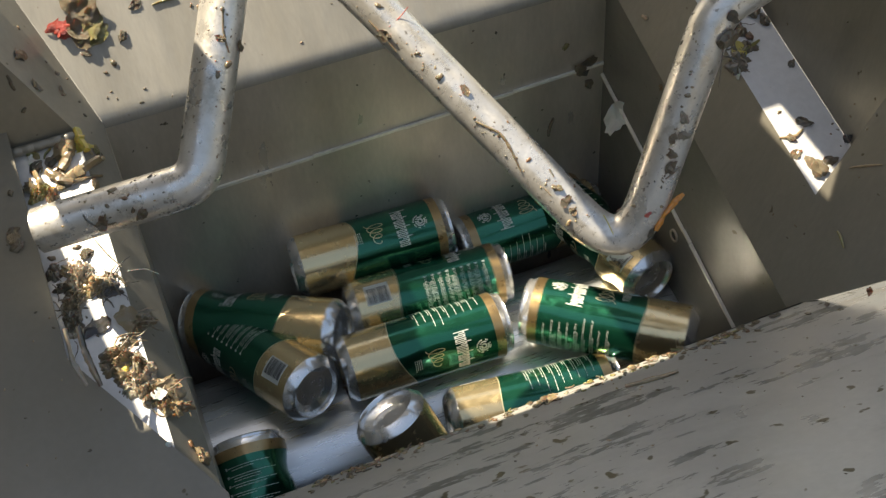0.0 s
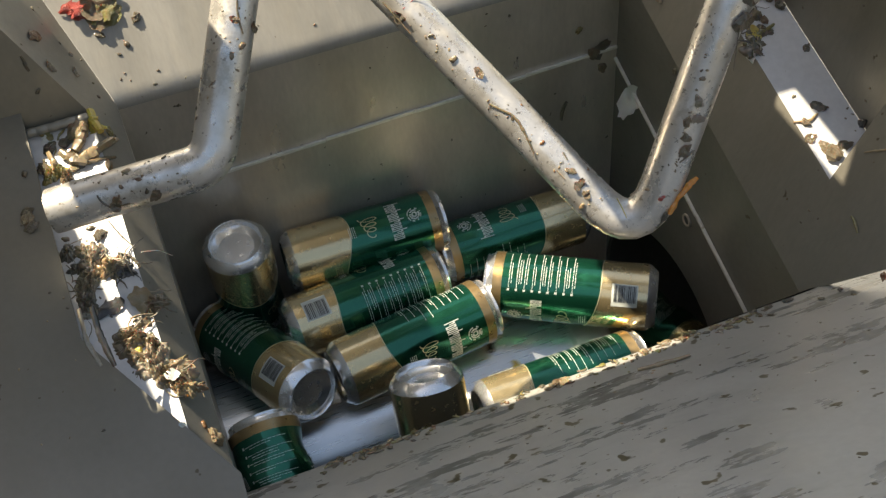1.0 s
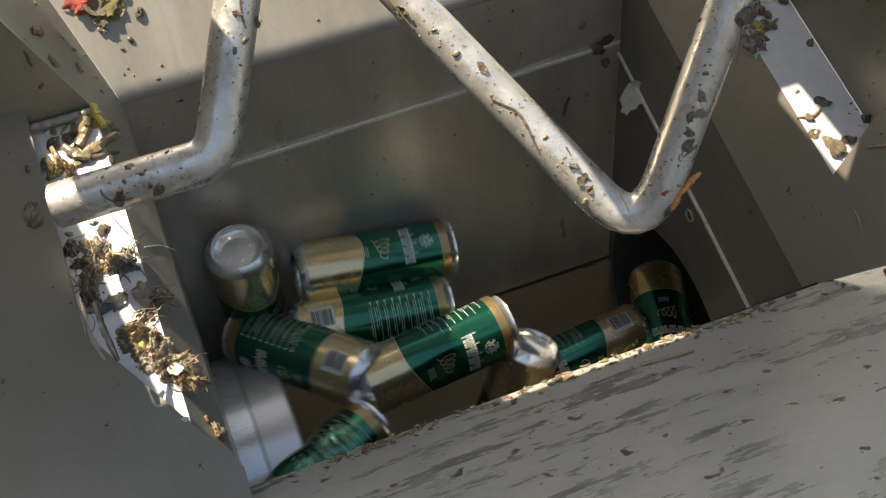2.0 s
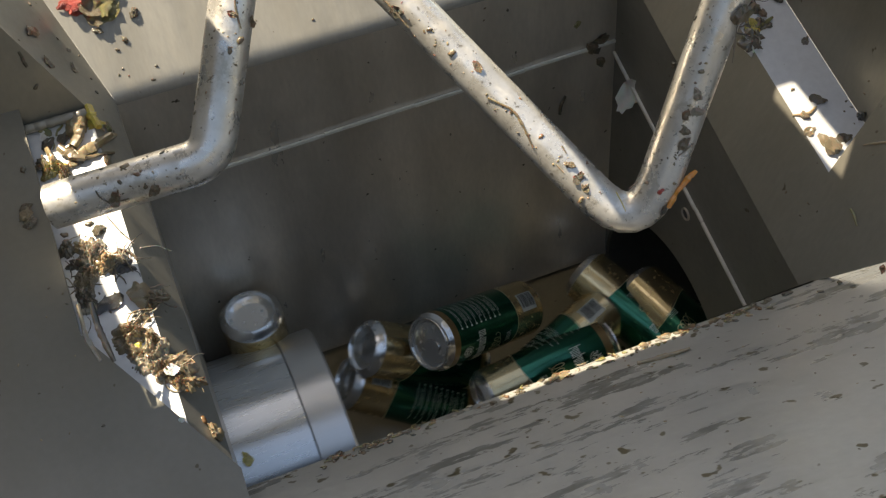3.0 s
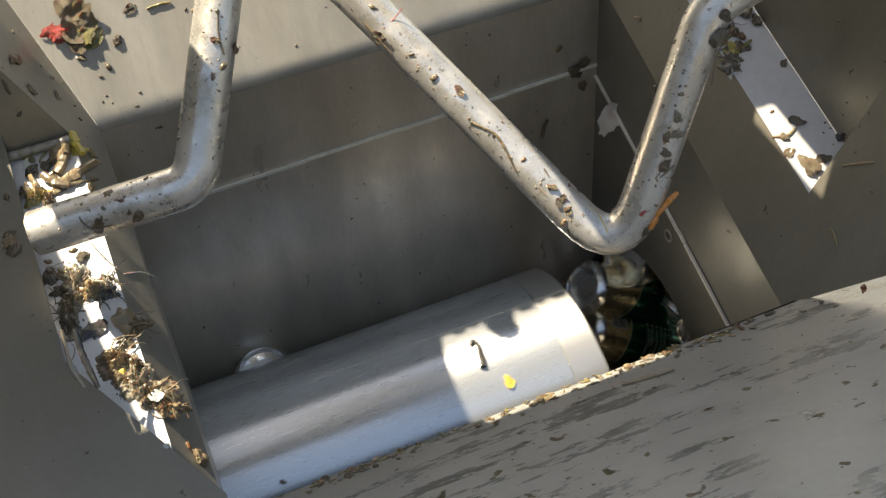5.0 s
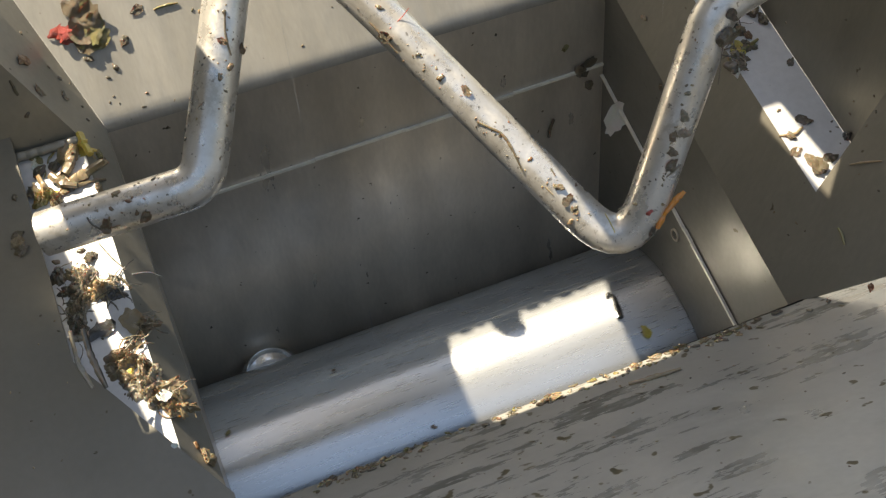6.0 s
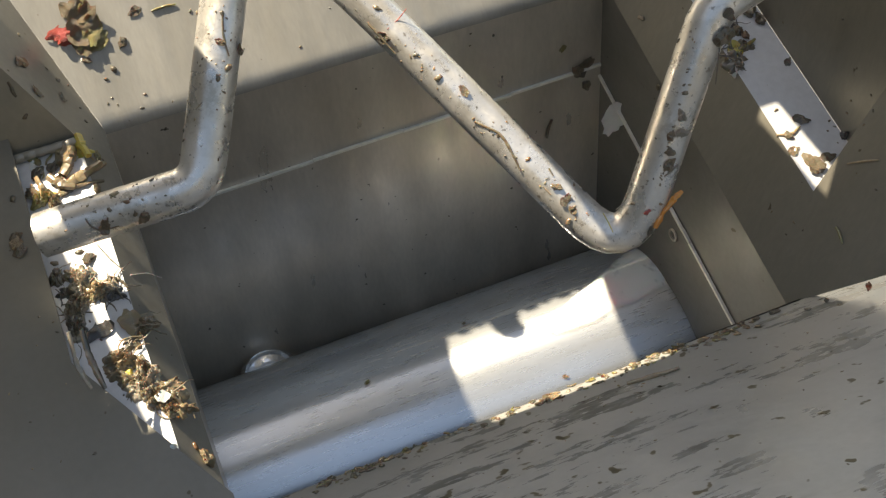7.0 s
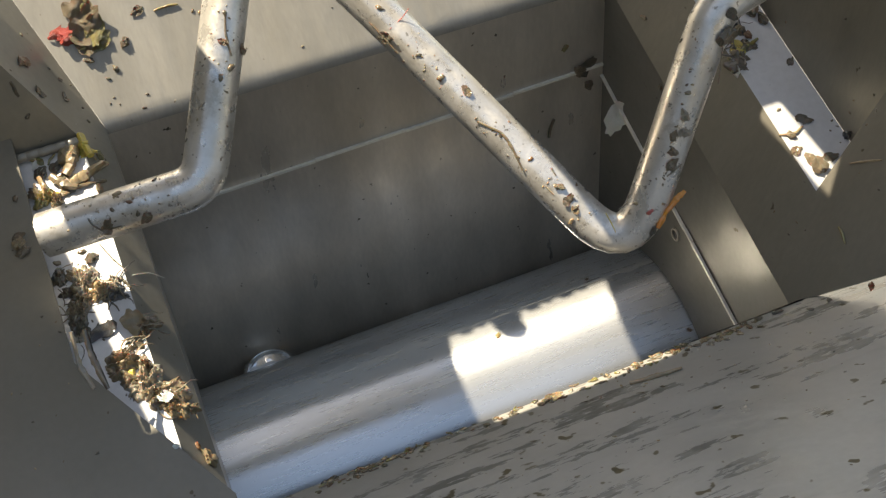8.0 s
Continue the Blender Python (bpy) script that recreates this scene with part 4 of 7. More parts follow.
strand("yellow", 0.0005, (0.1900, -0.1642, 0.4468), (0.1900, -0.1730, 0.4440), (0.1898, -0.1804, 0.4402))
speck("tan", (0.2082, -0.1763, 0.4591), (-0.81, -0.16, 0.56), 0.0040, 5)
speck("brown", (0.2734, -0.1409, 0.5723), (-0.74, -0.34, 0.58), 0.0013, 6)
speck("tan", (0.2699, -0.1435, 0.5659), (-0.76, -0.35, 0.55), 0.0021, 7)
speck("brown", (0.2685, -0.1468, 0.5610), (-0.66, -0.52, 0.55), 0.0013, 8)
speck("brown", (0.2422, -0.1680, 0.5076), (-0.38, -0.79, 0.48), 0.0022, 9)
speck("dark", (0.2575, -0.1562, 0.5384), (-0.53, -0.67, 0.52), 0.0025, 10)
speck("brown", (0.2276, -0.1810, 0.4739), (-0.22, -0.88, 0.42), 0.0021, 11)
speck("brown", (0.2286, -0.1791, 0.4785), (-0.22, -0.88, 0.42), 0.0019, 12)
speck("brown", (0.2382, -0.1713, 0.4991), (-0.38, -0.79, 0.48), 0.0020, 13)
speck("brown", (0.2567, -0.1558, 0.5381), (-0.53, -0.67, 0.52), 0.0013, 14)
speck("brown", (0.2702, -0.1453, 0.5646), (-0.66, -0.52, 0.55), 0.0013, 15)
speck("brown", (0.2293, -0.1799, 0.4772), (-0.22, -0.88, 0.42), 0.0021, 16)
speck("brown", (0.2444, -0.1666, 0.5118), (-0.38, -0.79, 0.48), 0.0021, 17)
speck("tan", (0.2393, -0.1702, 0.5018), (-0.38, -0.79, 0.48), 0.0022, 18)
speck("dark", (0.2313, -0.1784, 0.4813), (-0.22, -0.88, 0.42), 0.0020, 19)
speck("brown", (0.2418, -0.1678, 0.5076), (-0.38, -0.79, 0.48), 0.0015, 20)
speck("brown", (0.2296, -0.1787, 0.4798), (-0.22, -0.88, 0.42), 0.0019, 21)
speck("brown", (0.2622, -0.1524, 0.5480), (-0.53, -0.67, 0.52), 0.0024, 22)
speck("tan", (0.2453, -0.1667, 0.5122), (-0.38, -0.79, 0.48), 0.0017, 23)
speck("brown", (0.2277, -0.1813, 0.4734), (-0.22, -0.88, 0.42), 0.0020, 24)
speck("dark", (0.2517, -0.1608, 0.5266), (-0.53, -0.67, 0.52), 0.0013, 25)
speck("brown", (0.2517, -0.1612, 0.5261), (-0.53, -0.67, 0.52), 0.0022, 26)
speck("dark", (0.2612, -0.1530, 0.5463), (-0.53, -0.67, 0.52), 0.0020, 27)
scrap("lump", "brown", (0.2915, -0.1491, 0.5659), (0.28, -0.95, 0.14), 0.0178, 28)
scrap("shred", "yellow", (0.3958, -0.0282, 0.4452), (0.00, -0.34, 0.94), 0.0213, 29)
scrap("shred", "white", (0.3842, -0.0450, 0.4372), (-0.85, -0.18, 0.49), 0.0133, 30)
scrap("lump", "brown", (0.4299, 0.0045, 0.4569), (0.00, -0.34, 0.94), 0.0195, 31)
scrap("shred", "dark", (0.2968, -0.1463, 0.5801), (0.04, -0.98, 0.17), 0.0138, 32)
strand("olive", 0.0020, (0.3829, -0.0328, 0.4423), (0.4035, -0.0295, 0.4462), (0.4179, -0.0250, 0.4478))
scrap("lump", "rust", (0.4117, -0.0174, 0.4490), (0.00, -0.34, 0.94), 0.0102, 34)
strand("dark", 0.0005, (0.2888, -0.1506, 0.5638), (0.2804, -0.1619, 0.5495), (0.2755, -0.1689, 0.5408))
scrap("lump", "dark", (0.4342, -0.0079, 0.4525), (0.00, -0.34, 0.94), 0.0137, 36)
scrap("shred", "dark", (0.4126, -0.1085, 0.4162), (0.00, -0.34, 0.94), 0.0174, 37)
strand("tan", 0.0014, (0.3841, -0.1147, 0.4141), (0.3962, -0.1192, 0.4135), (0.4077, -0.1146, 0.4151))
scrap("lump", "brown", (0.3930, -0.1178, 0.4129), (0.00, -0.34, 0.94), 0.0097, 39)
scrap("shred", "brown", (0.3893, -0.1324, 0.4076), (0.00, -0.34, 0.94), 0.0128, 40)
scrap("lump", "brown", (0.3996, -0.1496, 0.4015), (0.00, -0.34, 0.94), 0.0213, 41)
scrap("shred", "dark", (0.4148, -0.1471, 0.4024), (0.00, -0.34, 0.94), 0.0160, 42)
scrap("lump", "black", (0.4397, -0.1352, 0.4077), (-0.99, -0.04, 0.12), 0.0119, 43)
speck("brown", (0.3972, -0.0932, 0.4218), (0.00, -0.34, 0.94), 0.0044, 44)
scrap("shred", "dark", (0.4332, -0.0546, 0.4356), (0.00, -0.34, 0.94), 0.0101, 45)
strand("tan", 0.0011, (0.4040, -0.1809, 0.4246), (0.4096, -0.1895, 0.4313), (0.4164, -0.2009, 0.4389))
strand("olive", 0.0012, (0.3845, -0.2043, 0.3822), (0.3843, -0.2107, 0.3794), (0.3830, -0.2173, 0.3748))
scrap("shred", "white", (0.3478, 0.0905, 0.3030), (-0.80, -0.45, 0.35), 0.0460, 1)
strand("dark", 0.0021, (0.2939, 0.1308, 0.2944), (0.2886, 0.1308, 0.2850), (0.2871, 0.1308, 0.2725))
scrap("shred", "dark", (0.3304, 0.1323, 0.3485), (0.00, -1.00, 0.00), 0.0261, 3)
scrap("lump", "brown", (0.3233, 0.1322, 0.3460), (0.00, -1.00, 0.00), 0.0169, 4)
scrap("lump", "olive", (0.3069, 0.1323, 0.3792), (0.00, -1.00, 0.00), 0.0089, 5)
scrap("lump", "brown", (0.3335, 0.1323, 0.3246), (0.00, -1.00, 0.00), 0.0132, 6)
scrap("lump", "tan", (0.3584, 0.0701, 0.4337), (-0.85, -0.18, 0.49), 0.0072, 7)
scrap("lump", "brown", (0.3507, 0.0204, 0.3879), (-1.00, 0.00, 0.00), 0.0072, 8)
strand("brown", 0.0007, (0.2036, -0.1672, 0.4510), (0.1991, -0.1669, 0.4490))
speck("brown", (0.4378, -0.0514, 0.4368), (0.00, -0.34, 0.94), 0.0026, 10)
speck("dark", (0.3714, -0.1822, 0.3656), (-0.85, -0.18, 0.49), 0.0022, 11)
speck("dark", (0.4263, -0.1728, 0.4647), (-0.85, -0.18, 0.49), 0.0028, 12)
speck("dark", (0.4088, -0.2128, 0.4198), (-0.85, -0.18, 0.49), 0.0025, 13)
speck("dark", (0.4491, -0.0945, 0.4980), (-0.99, -0.04, 0.12), 0.0030, 14)
speck("brown", (0.3634, -0.1496, 0.3634), (-0.85, -0.18, 0.49), 0.0028, 15)
speck("brown", (0.4287, -0.1256, 0.4101), (0.00, -0.34, 0.94), 0.0024, 16)
speck("brown", (0.3698, -0.1720, 0.3665), (-0.85, -0.18, 0.49), 0.0029, 17)
speck("dark", (0.3830, -0.1571, 0.3948), (-0.85, -0.18, 0.49), 0.0018, 18)
speck("brown", (0.4057, -0.1915, 0.4220), (-0.85, -0.18, 0.49), 0.0017, 19)
speck("brown", (0.4306, -0.1383, 0.4055), (0.00, -0.34, 0.94), 0.0017, 20)
speck("dark", (0.4462, -0.1471, 0.4560), (-0.99, -0.04, 0.12), 0.0024, 21)
speck("dark", (0.3635, -0.1720, 0.3554), (-0.85, -0.18, 0.49), 0.0027, 22)
speck("brown", (0.4434, -0.1291, 0.4395), (-0.99, -0.04, 0.12), 0.0027, 23)
speck("brown", (0.4198, -0.1731, 0.4532), (-0.85, -0.18, 0.49), 0.0029, 24)
speck("brown", (0.4415, -0.0306, 0.4604), (-0.99, -0.04, 0.12), 0.0025, 25)
speck("brown", (0.4419, -0.1297, 0.4274), (-0.99, -0.04, 0.12), 0.0030, 26)
speck("dark", (0.4354, -0.1177, 0.4129), (0.00, -0.34, 0.94), 0.0028, 27)
speck("tan", (-0.2643, -0.1050, 0.4105), (0.01, -0.34, 0.94), 0.0021, 28)
speck("tan", (-0.2618, -0.1625, 0.3899), (0.01, -0.34, 0.94), 0.0019, 29)
speck("tan", (-0.1822, -0.1239, 0.3886), (0.00, -0.34, 0.94), 0.0019, 30)
speck("dark", (-0.2298, -0.0554, 0.4279), (0.01, -0.34, 0.94), 0.0024, 31)
speck("brown", (-0.2423, -0.1642, 0.3891), (0.01, -0.34, 0.94), 0.0017, 32)
speck("tan", (-0.2367, -0.0763, 0.4205), (0.01, -0.34, 0.94), 0.0017, 33)
speck("dark", (-0.1929, -0.0774, 0.4054), (0.00, -0.34, 0.94), 0.0024, 34)
speck("tan", (-0.2054, -0.0616, 0.4111), (0.00, -0.34, 0.94), 0.0018, 35)
speck("brown", (-0.2211, -0.0628, 0.4252), (0.01, -0.34, 0.94), 0.0021, 36)
speck("tan", (-0.2245, -0.1114, 0.4078), (0.01, -0.34, 0.94), 0.0014, 37)
speck("brown", (-0.1710, -0.0998, 0.3973), (0.00, -0.34, 0.94), 0.0032, 38)
speck("dark", (-0.2553, -0.1299, 0.4015), (0.01, -0.34, 0.94), 0.0021, 39)
speck("dark", (-0.2189, -0.1668, 0.3879), (0.01, -0.34, 0.94), 0.0029, 40)
speck("dark", (-0.1891, -0.1237, 0.3887), (0.00, -0.34, 0.94), 0.0019, 41)
speck("dark", (-0.1969, -0.0605, 0.4115), (0.00, -0.34, 0.94), 0.0024, 42)
speck("dark", (-0.2203, -0.0715, 0.4221), (0.01, -0.34, 0.94), 0.0025, 43)
scrap("shred", "tan", (0.2065, -0.2231, 0.3293), (0.01, 0.57, 0.82), 0.0081, 45)
speck("rust", (0.2243, -0.2230, 0.3290), (0.01, 0.57, 0.82), 0.0051, 46)
speck("dark", (-0.0724, -0.2203, 0.3296), (0.01, 0.57, 0.82), 0.0052, 0)
strand("tan", 0.0009, (0.2034, -0.2199, 0.3283), (0.2068, -0.2200, 0.3288), (0.2094, -0.2186, 0.3279), (0.2122, -0.2178, 0.3275))
strand("brown", 0.0004, (-0.0238, -0.2225, 0.3314), (-0.0255, -0.2226, 0.3317), (-0.0268, -0.2221, 0.3312), (-0.0282, -0.2216, 0.3312))
speck("tan", (0.2652, -0.2288, 0.3328), (0.01, 0.57, 0.82), 0.0048, 4)
strand("dark", 0.0007, (0.0019, -0.2157, 0.3267), (0.0018, -0.2174, 0.3286), (0.0002, -0.2195, 0.3297), (-0.0000, -0.2213, 0.3314))
scrap("lump", "dark", (0.3200, -0.2254, 0.3300), (0.01, 0.57, 0.82), 0.0088, 7)
strand("dark", 0.0008, (0.2772, -0.2298, 0.3350), (0.2777, -0.2274, 0.3334), (0.2757, -0.2257, 0.3317), (0.2751, -0.2234, 0.3304))
scrap("lump", "brown", (0.3019, -0.2240, 0.3291), (0.01, 0.57, 0.82), 0.0079, 9)
scrap("shred", "rust", (0.2558, -0.2238, 0.3294), (0.01, 0.57, 0.82), 0.0067, 11)
speck("brown", (-0.0043, -0.2204, 0.3291), (0.01, 0.57, 0.82), 0.0060, 12)
speck("dark", (-0.0734, -0.2208, 0.3299), (0.01, 0.57, 0.82), 0.0066, 13)
scrap("shred", "brown", (0.2977, -0.2260, 0.3306), (0.01, 0.57, 0.82), 0.0088, 14)
speck("olive", (0.1068, -0.2227, 0.3298), (0.01, 0.57, 0.82), 0.0046, 15)
scrap("shred", "tan", (-0.0397, -0.2248, 0.3324), (0.01, 0.57, 0.82), 0.0076, 16)
scrap("lump", "rust", (0.1143, -0.2215, 0.3289), (0.01, 0.57, 0.82), 0.0073, 20)
speck("rust", (0.0093, -0.2201, 0.3287), (0.01, 0.57, 0.82), 0.0049, 21)
scrap("shred", "brown", (-0.0324, -0.2243, 0.3321), (0.01, 0.57, 0.82), 0.0055, 22)
speck("brown", (0.2134, -0.2213, 0.3279), (0.01, 0.57, 0.82), 0.0042, 23)
strand("tan", 0.0009, (0.1644, -0.2188, 0.3279), (0.1632, -0.2209, 0.3297), (0.1631, -0.2236, 0.3314), (0.1619, -0.2256, 0.3334))
scrap("shred", "rust", (0.3834, -0.2549, 0.3603), (-0.85, -0.18, 0.49), 0.0081, 25)
scrap("lump", "olive", (-0.0064, -0.2200, 0.3288), (0.01, 0.57, 0.82), 0.0072, 26)
scrap("lump", "tan", (0.2348, -0.2200, 0.3269), (0.01, 0.57, 0.82), 0.0078, 27)
scrap("shred", "dark", (0.2745, -0.2207, 0.3271), (0.01, 0.57, 0.82), 0.0043, 28)
strand("dark", 0.0007, (-0.0381, -0.2212, 0.3308), (-0.0378, -0.2230, 0.3326), (-0.0366, -0.2247, 0.3336), (-0.0372, -0.2271, 0.3351))
speck("tan", (0.2303, -0.2243, 0.3299), (0.01, 0.57, 0.82), 0.0045, 30)
speck("rust", (-0.0282, -0.2235, 0.3314), (0.01, 0.57, 0.82), 0.0039, 33)
scrap("shred", "brown", (0.2772, -0.2303, 0.3338), (0.01, 0.57, 0.82), 0.0062, 34)
speck("olive", (-0.0231, -0.2240, 0.3318), (0.01, 0.57, 0.82), 0.0052, 35)
strand("tan", 0.0008, (-0.0454, -0.2192, 0.3297), (-0.0438, -0.2210, 0.3314), (-0.0423, -0.2233, 0.3324), (-0.0405, -0.2251, 0.3340))
scrap("lump", "tan", (0.2492, -0.2259, 0.3309), (0.01, 0.57, 0.82), 0.0086, 38)
speck("tan", (0.0081, -0.2247, 0.3320), (0.01, 0.57, 0.82), 0.0045, 39)
strand("olive", 0.0004, (0.0006, -0.2195, 0.3292), (0.0019, -0.2190, 0.3289), (0.0032, -0.2187, 0.3286), (0.0042, -0.2201, 0.3293))
speck("dark", (0.2206, -0.2218, 0.3282), (0.01, 0.57, 0.82), 0.0043, 41)
speck("tan", (-0.0671, -0.2197, 0.3291), (0.01, 0.57, 0.82), 0.0034, 43)
scrap("shred", "olive", (0.2305, -0.2189, 0.3262), (0.01, 0.57, 0.82), 0.0080, 46)
speck("tan", (-0.0054, -0.2252, 0.3325), (0.01, 0.57, 0.82), 0.0036, 0)
speck("rust", (-0.0465, -0.2198, 0.3290), (0.01, 0.57, 0.82), 0.0059, 2)
scrap("shred", "olive", (0.2229, -0.2202, 0.3271), (0.01, 0.57, 0.82), 0.0052, 3)
scrap("shred", "tan", (0.2880, -0.2248, 0.3298), (0.01, 0.57, 0.82), 0.0087, 4)
speck("tan", (-0.0253, -0.2186, 0.3280), (0.01, 0.57, 0.82), 0.0055, 5)
strand("dark", 0.0004, (-0.0412, -0.2203, 0.3299), (-0.0421, -0.2193, 0.3291), (-0.0433, -0.2186, 0.3291), (-0.0450, -0.2194, 0.3294))
strand("olive", 0.0008, (0.1471, -0.2200, 0.3292), (0.1495, -0.2212, 0.3301), (0.1519, -0.2227, 0.3308), (0.1549, -0.2229, 0.3309))
strand("tan", 0.0008, (-0.0500, -0.2196, 0.3300), (-0.0539, -0.2195, 0.3307), (-0.0557, -0.2214, 0.3315), (-0.0553, -0.2244, 0.3339))
scrap("lump", "dark", (-0.0658, -0.2190, 0.3286), (0.01, 0.57, 0.82), 0.0068, 11)
scrap("shred", "dark", (-0.0470, -0.2234, 0.3315), (0.01, 0.57, 0.82), 0.0042, 13)
strand("brown", 0.0006, (-0.0708, -0.2261, 0.3345), (-0.0729, -0.2257, 0.3346), (-0.0754, -0.2264, 0.3351), (-0.0771, -0.2255, 0.3346))
strand("dark", 0.0007, (0.2048, -0.2215, 0.3299), (0.2079, -0.2230, 0.3303), (0.2100, -0.2217, 0.3297), (0.2120, -0.2206, 0.3286))
speck("brown", (0.2891, -0.2298, 0.3333), (0.01, 0.57, 0.82), 0.0059, 16)
strand("olive", 0.0008, (-0.0793, -0.2254, 0.3344), (-0.0766, -0.2253, 0.3345), (-0.0741, -0.2240, 0.3337), (-0.0714, -0.2243, 0.3335))
scrap("lump", "dark", (0.2888, -0.2236, 0.3290), (0.01, 0.57, 0.82), 0.0079, 19)
scrap("shred", "tan", (-0.0059, -0.2223, 0.3304), (0.01, 0.57, 0.82), 0.0081, 20)
speck("dark", (0.2187, -0.2226, 0.3289), (0.01, 0.57, 0.82), 0.0063, 21)
speck("rust", (0.2842, -0.2260, 0.3307), (0.01, 0.57, 0.82), 0.0039, 22)
speck("brown", (-0.0351, -0.2206, 0.3295), (0.01, 0.57, 0.82), 0.0035, 24)
speck("tan", (-0.0490, -0.2198, 0.3290), (0.01, 0.57, 0.82), 0.0044, 26)
scrap("shred", "dark", (0.1786, -0.2215, 0.3284), (0.01, 0.57, 0.82), 0.0047, 27)
scrap("shred", "dark", (0.1631, -0.2217, 0.3287), (0.01, 0.57, 0.82), 0.0080, 29)
scrap("shred", "brown", (0.2675, -0.2216, 0.3277), (0.01, 0.57, 0.82), 0.0054, 31)
scrap("shred", "rust", (-0.0230, -0.2195, 0.3286), (0.01, 0.57, 0.82), 0.0036, 32)
scrap("shred", "dark", (0.2590, -0.2287, 0.3328), (0.01, 0.57, 0.82), 0.0081, 33)
scrap("shred", "brown", (0.2754, -0.2266, 0.3312), (0.01, 0.57, 0.82), 0.0058, 34)
scrap("lump", "brown", (0.1094, -0.2258, 0.3319), (0.01, 0.57, 0.82), 0.0118, 38)
scrap("shred", "tan", (0.1164, -0.2265, 0.3324), (0.01, 0.57, 0.82), 0.0168, 39)
strand("tan", 0.0019, (0.1664, -0.2509, 0.3507), (0.1855, -0.2558, 0.3539), (0.2071, -0.2590, 0.3559))
speck("tan", (0.1755, -0.2593, 0.3547), (0.01, 0.57, 0.82), 0.0028, 43)
speck("brown", (-0.0036, -0.2761, 0.3679), (0.01, 0.57, 0.82), 0.0019, 44)
speck("tan", (0.0745, -0.2878, 0.3754), (0.01, 0.57, 0.82), 0.0023, 46)
speck("tan", (0.1613, -0.2473, 0.3465), (0.01, 0.57, 0.82), 0.0031, 2)
speck("brown", (0.2344, -0.2553, 0.3515), (0.01, 0.57, 0.82), 0.0024, 3)
speck("tan", (0.2456, -0.3857, 0.4423), (0.01, 0.57, 0.82), 0.0014, 4)
speck("tan", (0.0806, -0.2782, 0.3687), (0.01, 0.57, 0.82), 0.0016, 5)
speck("brown", (0.0699, -0.3661, 0.4300), (0.01, 0.57, 0.82), 0.0015, 9)
speck("tan", (0.1638, -0.2378, 0.3399), (0.01, 0.57, 0.82), 0.0020, 11)
speck("tan", (0.1153, -0.3179, 0.3961), (0.01, 0.57, 0.82), 0.0026, 12)
speck("brown", (0.1909, -0.4487, 0.4866), (0.01, 0.57, 0.82), 0.0018, 16)
speck("dark", (0.0548, -0.2281, 0.3340), (0.01, 0.57, 0.82), 0.0027, 17)
speck("dark", (0.2920, -0.3205, 0.3965), (0.01, 0.57, 0.82), 0.0027, 18)
strand("brown", 0.0005, (-0.0165, -0.2205, 0.3300), (-0.0176, -0.2217, 0.3308), (-0.0188, -0.2228, 0.3319), (-0.0210, -0.2229, 0.3319))
speck("brown", (-0.0500, -0.2323, 0.3377), (0.01, 0.57, 0.82), 0.0047, 20)
speck("olive", (0.1859, -0.2285, 0.3332), (0.01, 0.57, 0.82), 0.0031, 21)
strand("grey", 0.0004, (0.1874, -0.2265, 0.3326), (0.1863, -0.2272, 0.3332), (0.1850, -0.2276, 0.3332), (0.1836, -0.2276, 0.3333))
speck("grey", (0.1306, -0.2241, 0.3306), (0.01, 0.57, 0.82), 0.0055, 23)
strand("olive", 0.0008, (0.0837, -0.2237, 0.3321), (0.0827, -0.2215, 0.3305), (0.0830, -0.2193, 0.3291), (0.0855, -0.2171, 0.3278))
speck("grey", (0.1930, -0.2266, 0.3318), (0.01, 0.57, 0.82), 0.0033, 25)
speck("brown", (0.1544, -0.2302, 0.3347), (0.01, 0.57, 0.82), 0.0058, 26)
speck("brown", (-0.0123, -0.2243, 0.3319), (0.01, 0.57, 0.82), 0.0062, 27)
scrap("lump", "brown", (0.1884, -0.2248, 0.3306), (0.01, 0.57, 0.82), 0.0070, 28)
strand("dark", 0.0007, (0.0863, -0.2222, 0.3305), (0.0841, -0.2206, 0.3301), (0.0818, -0.2210, 0.3297), (0.0795, -0.2212, 0.3298))
speck("brown", (0.0805, -0.2281, 0.3337), (0.01, 0.57, 0.82), 0.0047, 30)
scrap("lump", "brown", (0.2214, -0.2278, 0.3324), (0.01, 0.57, 0.82), 0.0074, 31)
speck("brown", (-0.0805, -0.2333, 0.3387), (0.01, 0.57, 0.82), 0.0048, 32)
strand("brown", 0.0008, (0.1330, -0.2167, 0.3270), (0.1357, -0.2181, 0.3282), (0.1383, -0.2180, 0.3274), (0.1409, -0.2173, 0.3270))
strand("brown", 0.0004, (0.2800, -0.2252, 0.3308), (0.2787, -0.2249, 0.3307), (0.2773, -0.2257, 0.3312), (0.2761, -0.2244, 0.3304))
speck("brown", (-0.0569, -0.2314, 0.3372), (0.01, 0.57, 0.82), 0.0041, 35)
speck("brown", (0.0663, -0.2224, 0.3299), (0.01, 0.57, 0.82), 0.0056, 36)
strand("brown", 0.0008, (0.2765, -0.2300, 0.3352), (0.2760, -0.2279, 0.3338), (0.2759, -0.2261, 0.3320), (0.2779, -0.2240, 0.3307))
speck("dark", (-0.0284, -0.2302, 0.3361), (0.01, 0.57, 0.82), 0.0063, 38)
speck("dark", (0.2412, -0.2294, 0.3334), (0.01, 0.57, 0.82), 0.0063, 39)
speck("olive", (0.2705, -0.2302, 0.3337), (0.01, 0.57, 0.82), 0.0061, 40)
speck("grey", (0.1635, -0.2255, 0.3313), (0.01, 0.57, 0.82), 0.0051, 41)
